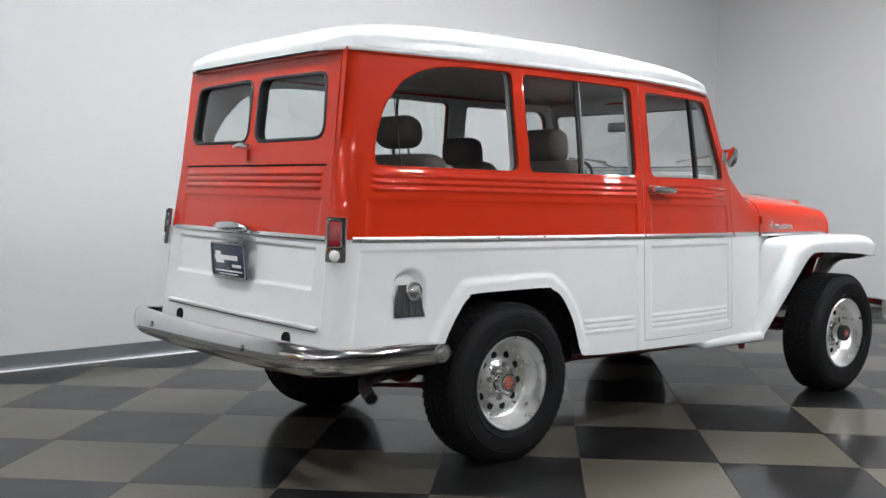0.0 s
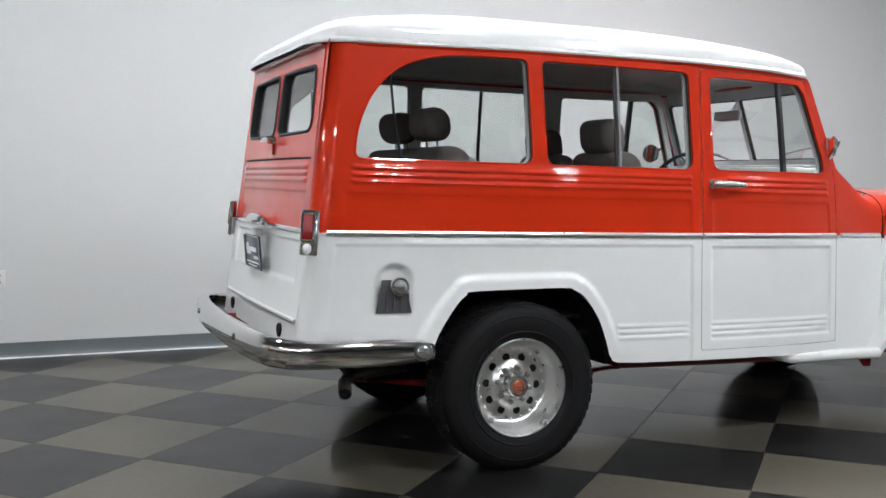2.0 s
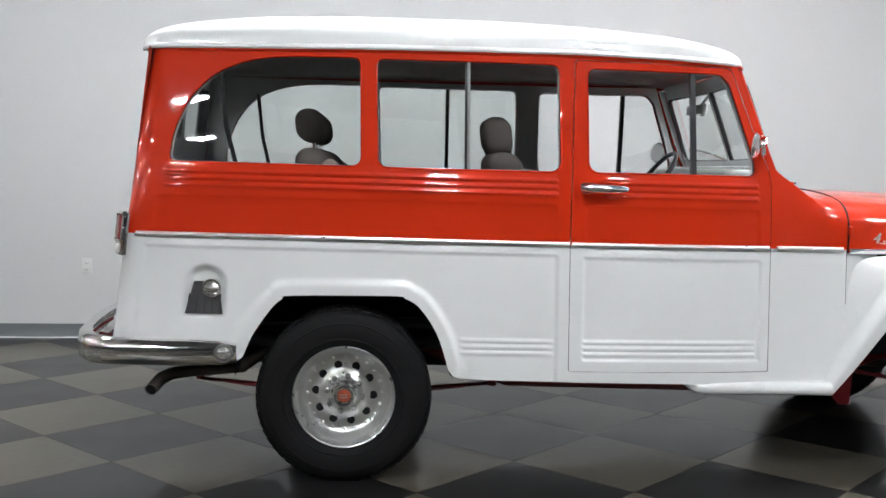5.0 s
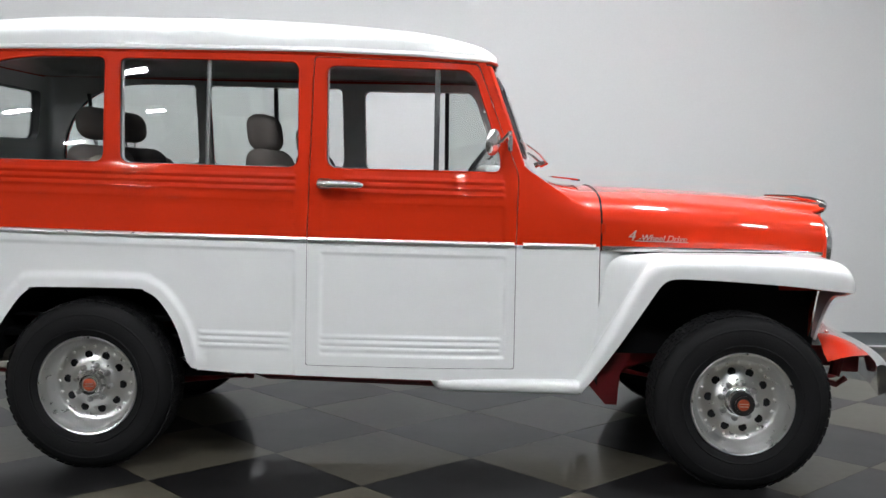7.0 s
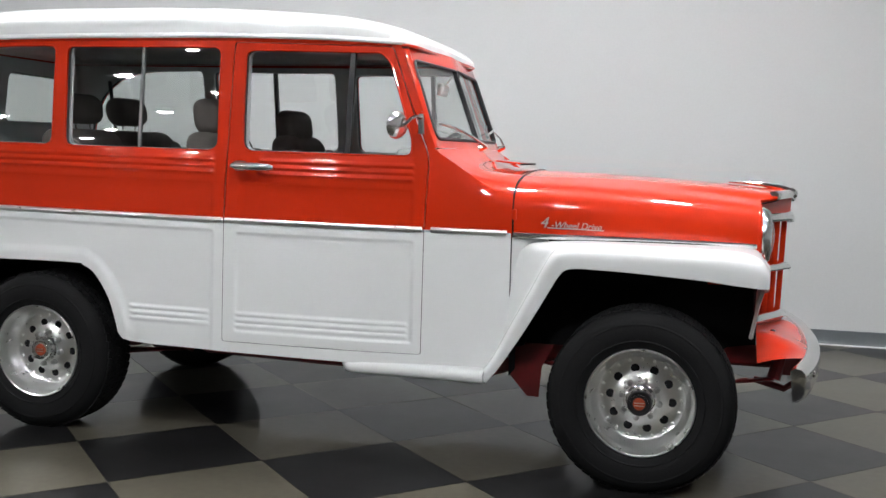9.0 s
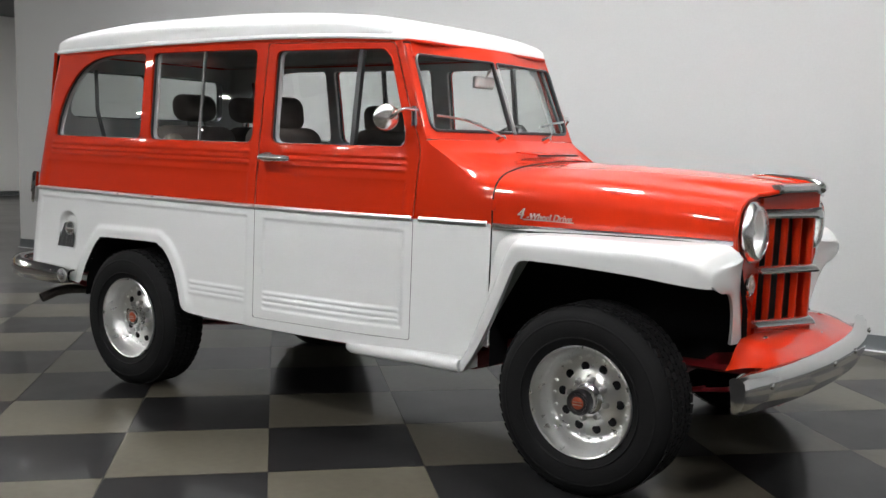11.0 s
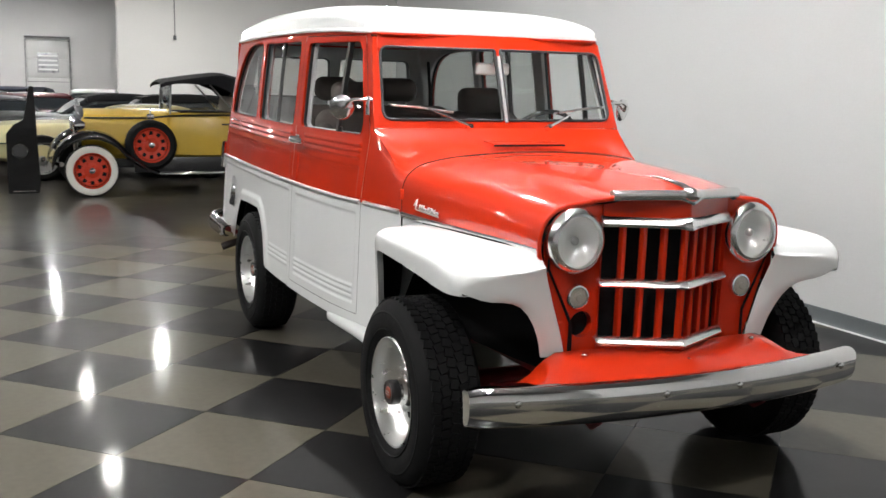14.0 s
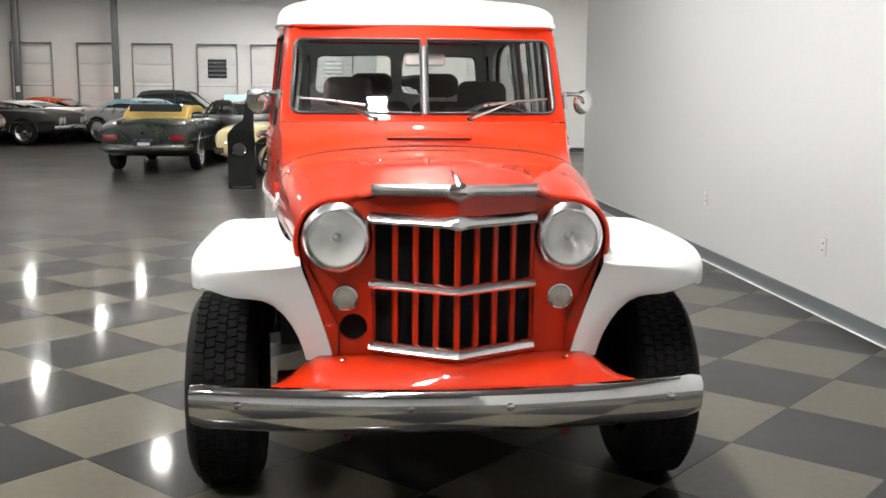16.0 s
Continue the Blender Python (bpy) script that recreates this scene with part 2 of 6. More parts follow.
def dense(loop, step):
    out = []
    for i, p in enumerate(loop):
        q = loop[(i + 1) % len(loop)]
        d = math.dist(p, q)
        k = max(1, math.ceil(d / step))
        out += [(p[0] + (q[0] - p[0]) * j / k, p[1] + (q[1] - p[1]) * j / k) for j in range(k)]
    return out


def inside(pts, loop):
    x, y = pts[:, 0], pts[:, 1]
    res = np.zeros(len(pts), bool)
    a = np.array(loop)
    b = np.roll(a, -1, 0)
    for (x0, y0), (x1, y1) in zip(a, b):
        if y0 == y1:
            continue
        hit = ((y0 > y) != (y1 > y)) & (x < (x1 - x0) * (y - y0) / (y1 - y0) + x0)
        res ^= hit
    return res


def sheet(outline, holes=(), us=(), vs=(), step=0.03):
    """Triangles that fill a flat outline with holes, with a lattice of inner points on the lines us and vs."""
    from mathutils.geometry import delaunay_2d_cdt
    loops = [dense(outline, step)] + [dense(h, step) for h in holes]
    V, E = [], []
    for lp in loops:
        k = len(V)
        V += lp
        E += [(k + i, k + (i + 1) % len(lp)) for i in range(len(lp))]
    if len(us) and len(vs):
        g = np.array([(u, v) for u in us for v in vs])
        ok = inside(g, loops[0])
        for h in loops[1:]:
            ok &= ~inside(g, h)
        g = g[ok]
        edge = np.array(V)
        near = np.array([((edge - p) ** 2).sum(1).min() for p in g]) if len(g) else np.zeros(0)
        V += [tuple(p) for p in g[near > 0.006 ** 2]]
    v, e, f = delaunay_2d_cdt([Vector(p) for p in V], E, [], 0, 1e-6)[:3]
    v = np.array([(p.x, p.y) for p in v])
    c = np.array([v[list(t)].mean(0) for t in f])
    ok = inside(c, loops[0])
    for h in loops[1:]:
        ok &= ~inside(c, h)
    return [(p[0], p[1], 0.0) for p in v], [tuple(t) for t, o in zip(f, ok) if o]


SHEAR = Matrix(((1, 0, 0, 0), (0, 1, 0, 0), (-0.017, 0, 1, 0.017 * 0.92), (0, 0, 0, 1)))


def part(name, g, mat, parent, label="", smooth=38, pick=None, rake=False, shadow=True):
    """One mesh object under a thing or a part. pick: a second material for the faces for which pick(centre) holds."""
    me = bpy.data.meshes.new(name)
    V = [tuple(SHEAR @ Vector(p)) for p in g[0]] if rake else g[0]
    me.from_pydata(V, [], g[1])
    mats = mat if isinstance(mat, (list, tuple)) else [mat]
    for m in mats:
        me.materials.append(m)
    if pick:
        for poly in me.polygons:
            c = sum((Vector(g[0][i]) for i in poly.vertices), Vector()) / len(poly.vertices)
            poly.material_index = pick(c)
    if smooth:
        me.polygons.foreach_set("use_smooth", [True] * len(me.polygons))
        me.set_sharp_from_angle(angle=radians(smooth))
    me.update()
    ob = new(name, me)
    ob.parent = parent
    if not shadow:
        ob.visible_shadow = False
    if label:
        ob["label"] = label
    return ob


def thing(name, label, category, m=None, group="", kind=""):
    ob = new(name)
    ob.empty_display_size = 0.2
    if m is not None:
        ob.matrix_basis = m
    return tagged(ob, label, category, group, kind)


def lettering(name, text, size, mat, parent, m, depth=0.002, label=""):
    """Built-in letters turned into a mesh part."""
    cu = bpy.data.curves.new(name, "FONT")
    cu.body, cu.size, cu.extrude, cu.align_x, cu.align_y = text, size, depth, "CENTER", "CENTER"
    cu.shear = 0.3
    tmp = bpy.data.objects.new("letters", cu)
    me = bpy.data.meshes.new_from_object(tmp)
    bpy.data.objects.remove(tmp)
    me.transform(m)
    me.materials.clear()
    me.materials.append(mat)
    ob = new(name, me)
    ob.parent = parent
    if label:
        ob["label"] = label
    return ob


def smooth01(t):
    t = min(1.0, max(0.0, t))
    return t * t * (3 - 2 * t)


# ---- the room ----
def slab(name, size, at, mat, label, category, b=0.0):
    g = rbox(*size, b=b)
    me = bpy.data.meshes.new(name)
    me.from_pydata(g[0], [], g[1])
    me.materials.append(mat)
    ob = new(name, me)
    ob.location = at
    return tagged(ob, label, category, kind="structure")


floor = slab("floor", (60, 44, 0.3), (-8, -10, -0.155), SLAB, "glossy dark sealed concrete floor with a painted checkerboard", "floor")
WALL_Y, END_X = 2.70, 6.39
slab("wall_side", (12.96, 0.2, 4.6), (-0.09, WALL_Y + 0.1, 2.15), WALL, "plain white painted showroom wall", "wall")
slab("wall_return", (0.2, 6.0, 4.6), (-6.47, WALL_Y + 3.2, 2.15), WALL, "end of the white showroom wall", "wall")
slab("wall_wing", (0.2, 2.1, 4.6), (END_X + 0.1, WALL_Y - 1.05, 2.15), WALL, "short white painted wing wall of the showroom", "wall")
# this and the east side wall are unseen, added to bound light and reflections
slab("wall_end", (0.2, 15.4, 4.6), (9.1, WALL_Y - 7.5, 2.15), WALL, "plain white end wall, out of view, added to close the showroom", "wall")
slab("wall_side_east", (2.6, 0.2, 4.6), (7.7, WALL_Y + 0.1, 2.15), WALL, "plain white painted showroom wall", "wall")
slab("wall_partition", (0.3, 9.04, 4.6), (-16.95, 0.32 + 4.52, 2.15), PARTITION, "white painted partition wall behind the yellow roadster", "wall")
slab("wall_hall", (0.3, 34.0, 4.6), (-24.15, -10.0, 2.15), FARWALL, "pale grey hall wall with a row of dock doors", "wall")
# south, north and east walls: unseen, added to bound light and reflections
slab("wall_south", (60, 0.3, 4.6), (-8, -27.5, 2.15), FARWALL, "plain pale grey wall, out of view, added to close the hall", "wall")
slab("wall_north", (60, 0.3, 4.6), (-8, 9.6, 2.15), FARWALL, "plain pale grey wall, out of view, added to close the hall", "wall")
slab("wall_east", (0.3, 40.0, 4.6), (16.0, -8.0, 2.15), FARWALL, "plain pale grey wall, out of view, added to close the hall", "wall")
slab("ceiling", (60, 44, 0.2), (-8, -10, CEIL + 0.1), DARKCEIL, "grey painted ceiling deck", "ceiling")


def baseboard(name, a, b):
    """Cove base with a rounded top and a toe, and a line of caulk along its foot."""
    g = strip([a, b], [(0, 0.002), (0.028, 0.002), (0.020, 0.012), (0.012, 0.03), (0.010, 0.098), (0.006, 0.102), (0, 0.102)])
    ob = part(name, g, BASE, None)
    tagged(ob, "dark grey rubber cove base along the wall", "baseboard", kind="structure")
    cg = strip([a, b], [(0.026, 0.0005), (0.036, 0.0005), (0.034, 0.005), (0.026, 0.008)])
    part("caulk_line", cg, CAULK, ob, "pale caulk line")


baseboard("baseboard_side", (-6.57, WALL_Y, 0), (END_X, WALL_Y, 0))
baseboard("baseboard_wing", (END_X, WALL_Y, 0), (END_X, WALL_Y - 2.1, 0))
baseboard("baseboard_end", (9.0, WALL_Y, 0), (9.0, -12.1, 0))
baseboard("baseboard_partition", (-16.8, 9.4, 0), (-16.8, 0.32, 0))


def outlet(at, turn):
    t = thing("wall_outlet", "off-white plastic power outlet on the wall", "outlet", pose(*at, 0, 0, turn), group="wall outlets")
    part("cover_plate", rbox(0.072, 0.006, 0.115, 0.002, at=(0, -0.004, 0)), IVORY, t)
    for z in (-0.022, 0.022):
        part("socket", rbox(0.034, 0.004, 0.028, 0.0015, at=(0, -0.008, z)), IVORY, t)
        for x in (-0.007, 0.007):
            part("slot", rbox(0.003, 0.002, 0.010, 0, at=(x, -0.0105, z)), VOID, t)


outlet((-2.01, WALL_Y, 0.525), 0)
outlet((0.16, WALL_Y, 0.445), 0)
outlet((2.27, WALL_Y, 0.52), 0)


def bay_lamp(mat):
    """A short linear high-bay fixture: ribbed housing, lit lower face and two hangers."""
    t = thing("ceiling_light", "short white linear high-bay lamp hung under the grey ceiling, lit; some added as fill", "ceiling light", pose(0, 0, CEIL - 0.14), group="high-bay lamps of the hall")
    part("housing", merge(rbox(0.34, 0.19, 0.05, 0.012, at=(0, 0, 0.035)), *[rbox(0.30, 0.010, 0.03, 0.003, at=(0, y, 0.072)) for y in (-0.06, -0.03, 0, 0.03, 0.06)]), OUTLET, t)
    part("diffuser", rbox(0.30, 0.15, 0.012, 0.005, at=(0, 0, 0.004)), mat, t)
    for x in (-0.11, 0.11):
        part("hanger", tube([(x, 0, 0.058), (x, 0, 0.14)], 0.006, 8), STEEL, t)
    return t


# (5.0, -0.6) is an added unseen fill lamp for the nose and wing wall
DIM = [(x, y) for x in (-21.3, -16.7, -12.1, -7.9) for y in (-11.8, -8.85, -5.95, -3.05, -0.9) if (x > -16 or y < -3.5) and (x > -14 or y > -10)] + [(5.0, -0.6), (-4.55, -10.0), (-2.6, -8.6), (-6.8, -11.2)]
# the last three are added unseen fill lamps for the partition and roadster
BRIGHT = [(0.6, -3.2), (5.2, -3.2), (2.8, -4.7), (-2.3, -6.7), (-4.3, -7.6), (-2.4, 0.15), (-0.2, 0.15), (1.9, 0.0), (3.2, -0.15), (-14.2, 0.7), (-13.0, 4.9), (-9.4, 4.6)]
# brighter lamps added to lift the hall wall near the partition
BRIGHT += [(x, y) for x in (-21.3, -16.7) for y in (-3.05, -0.9) if x < -20 or y < -2]
for places, mat in ((DIM, TUBE_DIM), (BRIGHT, TUBE)):
    first = bay_lamp(mat)
    first.matrix_basis = pose(*places[0], CEIL - 0.14)
    for lx, ly in places[1:]:
        copy_thing(first, pose(lx, ly, CEIL - 0.14))


# ---- the wagon: its shape ----
BELT = 0.967
PB = np.polyfit([-0.77, 0.2, 0.92, 1.77, 2.12], [0.757, 0.776, 0.772, 0.700, 0.647], 3)
PT = np.polyfit([-0.74, 0.2, 0.94, 1.64], [0.655, 0.698, 0.690, 0.599], 3)


def rear_x(z):
    return -0.91 + 0.124 * (z - 0.61)


def half(x, z):
    """Half the body's width at a place along it and a height."""
    b, t = float(np.polyval(PB, x)), float(np.polyval(PT, x))
    f = max(0.0, (z - BELT) / 0.76)
    return b + (t - b) * f ** 1.25 + 0.018 * min(1.0, max(0.0, (BELT - z) / 0.5))


def side(s, z, off=0.0):
    """A point of the left side; s runs along the body and round the rear corner; off goes inwards."""
    xc, r = rear_x(z) + 0.075, 0.075
    if s >= -0.75:
        x = s + (xc + 0.75) * smooth01((-0.3 - s) / 0.45)
        return x, half(x, z) - off, z
    w = half(xc, z) - r
    if s >= -0.907:
        a = (-0.75 - s) / 0.157 * math.pi / 2
        return xc - (r - off) * math.sin(a), w + (r - off) * math.cos(a), z
    return xc - r + off, w - (-0.907 - s), z


def along(x, z):
    """The s of a place x on the side."""
    s = x
    for _ in range(12):
        s -= side(s, z)[0] - x if s > -0.75 else 0
    return max(s, -0.75)


ARCH = [(-0.385, 0.47), (-0.349, 0.574), (-0.28, 0.680), (-0.235, 0.722), (-0.19, 0.737), (0.20, 0.745), (0.255, 0.735), (0.312, 0.700), (0.381, 0.598), (0.425, 0.47)]
ARCH_P = np.array([ARCH[0]] + ARCH + [ARCH[-1]])
ARCH = [tuple(0.5 * (2 * ARCH_P[i + 1] + (ARCH_P[i + 2] - ARCH_P[i]) * f + (2 * ARCH_P[i] - 5 * ARCH_P[i + 1] + 4 * ARCH_P[i + 2] - ARCH_P[min(i + 3, len(ARCH_P) - 1)]) * f * f + (3 * ARCH_P[i + 1] - ARCH_P[i] - 3 * ARCH_P[i + 2] + ARCH_P[min(i + 3, len(ARCH_P) - 1)]) * f ** 3)) for i in range(len(ARCH) - 1) for f in (0, 0.25, 0.5, 0.75)] + [ARCH[-1]]
ARCH_A = np.array(ARCH)[:-1]
ARCH_D = np.diff(np.array(ARCH), axis=0)
RIBS_UP = (1.222, 1.195, 1.168)
RIBS_LOW = (0.572, 0.547, 0.522)


def box_step(s, z, s0, s1, z0, z1, soft=0.010):
    return smooth01((s - s0) / soft) * smooth01((s1 - s) / soft) * smooth01((z - z0) / soft) * smooth01((z1 - z) / soft)


def ribs(s, z, zc, s0, s1):
    return sum(max(0.0, math.cos(math.pi * (z - c) / 0.022)) if abs(z - c) < 0.011 else 0.0 for c in zc) * smooth01((s - s0) / 0.015) * smooth01((s1 - s) / 0.015)


def relief(s, z):
    """Pressed ribs, sunk panels and the wheel arch's flare, outwards."""
    h = 0.0075 * ribs(s, z, RIBS_UP, -0.70, 0.872) + 0.0075 * ribs(s, z, RIBS_UP, 1.06, 1.725)
    h += 0.005 * ribs(s, z, RIBS_LOW, 0.468, 0.858) + 0.005 * ribs(s, z, RIBS_LOW, 0.968, 1.718)
    h -= 0.0045 * box_step(s, z, -0.715, 0.868, 0.953, 1.128, 0.016) + 0.0045 * box_step(s, z, 0.975, 1.728, 0.953, 1.128, 0.016)
    h -= 0.006 * box_step(s, z, -0.735, 0.870, 0.20, 0.925) + 0.006 * box_step(s, z, 0.970, 1.732, 0.495, 0.918)
    if -0.5 < s < 0.56 and z < 0.85:
        q = np.clip((((s, z) - ARCH_A) * ARCH_D).sum(1) / (ARCH_D ** 2).sum(1), 0, 1)[:, None]
        d = math.sqrt(((ARCH_A + q * ARCH_D - (s, z)) ** 2).sum(1).min())
        h += 0.013 * smooth01((0.070 - d) / 0.034)
    d = math.hypot(s + 0.508, max(0.0, z - 0.782))
    if z > 0.63 and abs(s + 0.508) < 0.080:
        edge = 0.072
        inner = smooth01((edge - d) / 0.03) if z >= 0.782 else smooth01((0.072 - abs(s + 0.508)) / 0.03)
        h -= 0.030 * inner * smooth01((z - 0.640) / 0.03) * smooth01((z - 0.58) / 0.20)
    return h


def skin(s, z):
    return side(s, z, -relief(s, z))


def lines(*spans):
    out = []
    for a, b, step in spans:
        k = max(1, round((b - a) / step))
        out += [a + (b - a) * i / k for i in range(k)]
    return sorted(set(round(v, 5) for v in out))


SX = lines((-0.95, -0.74, 0.016), (-0.74, -0.70, 0.008), (-0.70, -0.60, 0.025), (-0.60, -0.42, 0.0055), (-0.42, -0.15, 0.009), (-0.15, 0.22, 0.022), (0.22, 0.47, 0.009), (0.47, 0.56, 0.022), (0.56, 0.85, 0.03), (0.85, 0.99, 0.007), (0.99, 1.05, 0.02), (1.05, 1.08, 0.008), (1.08, 1.70, 0.03), (1.70, 1.74, 0.007), (1.74, 2.14, 0.03))
SZ = lines((0.40, 0.49, 0.02), (0.49, 0.60, 0.0055), (0.60, 0.72, 0.010), (0.72, 0.87, 0.0055), (0.87, 0.90, 0.010), (0.90, 0.93, 0.006), (0.93, BELT, 0.0185), (BELT, 0.985, 0.018), (0.985, 1.0, 0.005), (1.0, 1.115, 0.03), (1.115, 1.135, 0.005), (1.135, 1.155, 0.01), (1.155, 1.236, 0.0055), (1.236, 1.76, 0.035))


def top_z(x):
    return float(np.interp(x, [-0.80, -0.74, 0.06, 0.94, 1.34, 1.64, 1.8], [1.712, 1.714, 1.731, 1.741, 1.738, 1.728, 1.722]))


def sw(x, z):
    return along(x, z), z


# window openings and the door on the side, as (s, z)
W_REAR = [sw(*p) for p in rounded([(-0.690, 1.255), (-0.678, 1.36), (-0.622, 1.50), (-0.515, 1.615), (-0.375, 1.672), (-0.22, 1.690), (0.070, 1.692), (0.076, 1.255)], [0.03, 9, 9, 9, 9, 9, 0.035, 0.045])]
W_MID = rounded([(0.140, 1.254), (0.128, 1.690), (0.872, 1.692), (0.880, 1.256)], [0.045, 0.035, 0.04, 0.05])
W_DOOR = rounded([(0.990, 1.258), (0.984, 1.682), (1.560, 1.684), (1.600, 1.640), (1.704, 1.330), (1.706, 1.262)], [0.05, 0.04, 0.05, 0.05, 0.08, 0.045])
DOOR = rounded([(0.918, 0.455), (0.918, BELT), (0.936, 1.712), (1.604, 1.708), (1.700, 1.45), (1.778, 1.26), (1.770, BELT), (1.769, 0.455)], [0.012, 0, 0.02, 0.03, 0.3, 0.2, 0, 0.012])
GAP = 0.0025
DOOR_HOLE = rounded([(0.918 - GAP, 0.455 - GAP), (0.918 - GAP, BELT), (0.936 - GAP, 1.712 + GAP), (1.604 + GAP, 1.708 + GAP), (1.700 + GAP, 1.45), (1.778 + GAP, 1.26), (1.770 + GAP, BELT), (1.769 + GAP, 0.455 - GAP)], [0.012, 0, 0.02, 0.03, 0.3, 0.2, 0, 0.012])


def front_edge(z):
    """Where the side ends against the cowl and the windscreen frame."""
    return float(np.interp(z, [BELT, 1.20, 1.30, 1.45, 1.60, 1.73], [1.800, 1.806, 1.800, 1.735, 1.678, 1.630]))


OUTLINE = [(-0.952, 0.50), (-0.40, 0.47)] + ARCH[1:-1] + [(0.428, 0.455), (0.447, 0.428), (0.474, 0.418), (0.60, 0.412), (2.03, 0.398), (2.075, 0.420), (2.105, 0.465), (2.122, 0.52), (2.122, BELT)]
OUTLINE += [(front_edge(z), z) for z in (BELT, 1.08, 1.20, 1.26, 1.30, 1.37, 1.45, 1.53, 1.60, 1.67, 1.725)]
OUTLINE += [(x, top_z(x)) for x in (1.5, 1.3, 1.1, 0.9, 0.6, 0.3, 0.0, -0.3, -0.5)] + [(-0.70, 1.714), (-0.80, 1.714), (-0.90, 1.714), (-0.952, 1.714)]

QUARTER = sheet(OUTLINE, [W_REAR, W_MID, DOOR_HOLE], SX, SZ, 0.02)
DOORSKIN = sheet(DOOR, [W_DOOR], SX, SZ, 0.02)
wagon = thing("station_wagon", "red and white vintage station wagon with chrome bumpers on checkered floor", "station wagon")


def two_tone(c):
    return 1 if c.z < BELT else 0


def wrapped(g, off=None):
    """A flat sheet of (s, z) laid on the left side."""
    if off is None:
        return [skin(u, v) for u, v, _ in g[0]], [tuple(reversed(f)) for f in g[1]]
    return [side(u, v, off) for u, v, _ in g[0]], [tuple(reversed(f)) for f in g[1]]


def band(loop, o0, o1):
    """A band round a window opening from one depth to another."""
    lp = dense(loop, 0.02)
    V, F = grid([[side(u, v, o) for u, v in lp] for o in (o0, o1)], close_v=True)
    return V, F


def lip(loop, off, r=0.006):
    return tube([side(u, v, off) for u, v in dense(loop, 0.02)], r, 6, closed=True)


def both(name, g, mat, parent, mirrored, **kw):
    return part(name, flip_y(g) if mirrored else g, mat, parent, rake=True, **kw)


LINER = sheet([(-0.94, 0.975), (1.775, 0.975), (1.775, 1.2), (1.69, 1.45), (1.60, 1.72), (-0.94, 1.705)], [[(u, v) for u, v in W] for W in (W_REAR, W_MID, W_DOOR)], lines((-0.94, 1.78, 0.05)), lines((0.98, 1.72, 0.05)), 0.03)
LOWLINER = sheet([(0.44, 0.42), (2.0, 0.42), (2.0, 0.97), (-0.90, 0.97), (-0.90, 0.52), (-0.40, 0.52), (-0.33, 0.68), (-0.2, 0.77), (0.24, 0.77), (0.38, 0.66)], [], lines((-0.9, 2.0, 0.1)), lines((0.42, 0.97, 0.1)), 0.05)


def clip_loop(loop, s0, s1):
    return [(min(max(u, s0), s1), v) for u, v in dense(loop, 0.02)]


def dedupe(lp):
    out = []
    for p in lp:
        if not out or math.dist(p, out[-1]) > 1e-4:
            out.append(p)
    if math.dist(out[0], out[-1]) < 1e-4:
        out.pop()
    return out


def bar(s, z0, z1, o0, o1, w):
    """An upright bar across a window, between two depths."""
    rows = []
    for i in range(9):
        z = z0 + (z1 - z0) * i / 8
        rows.append([side(s - w, z, o0), side(s + w, z, o0), side(s + w, z, o1), side(s - w, z, o1)])
    return grid(rows, close_v=True)


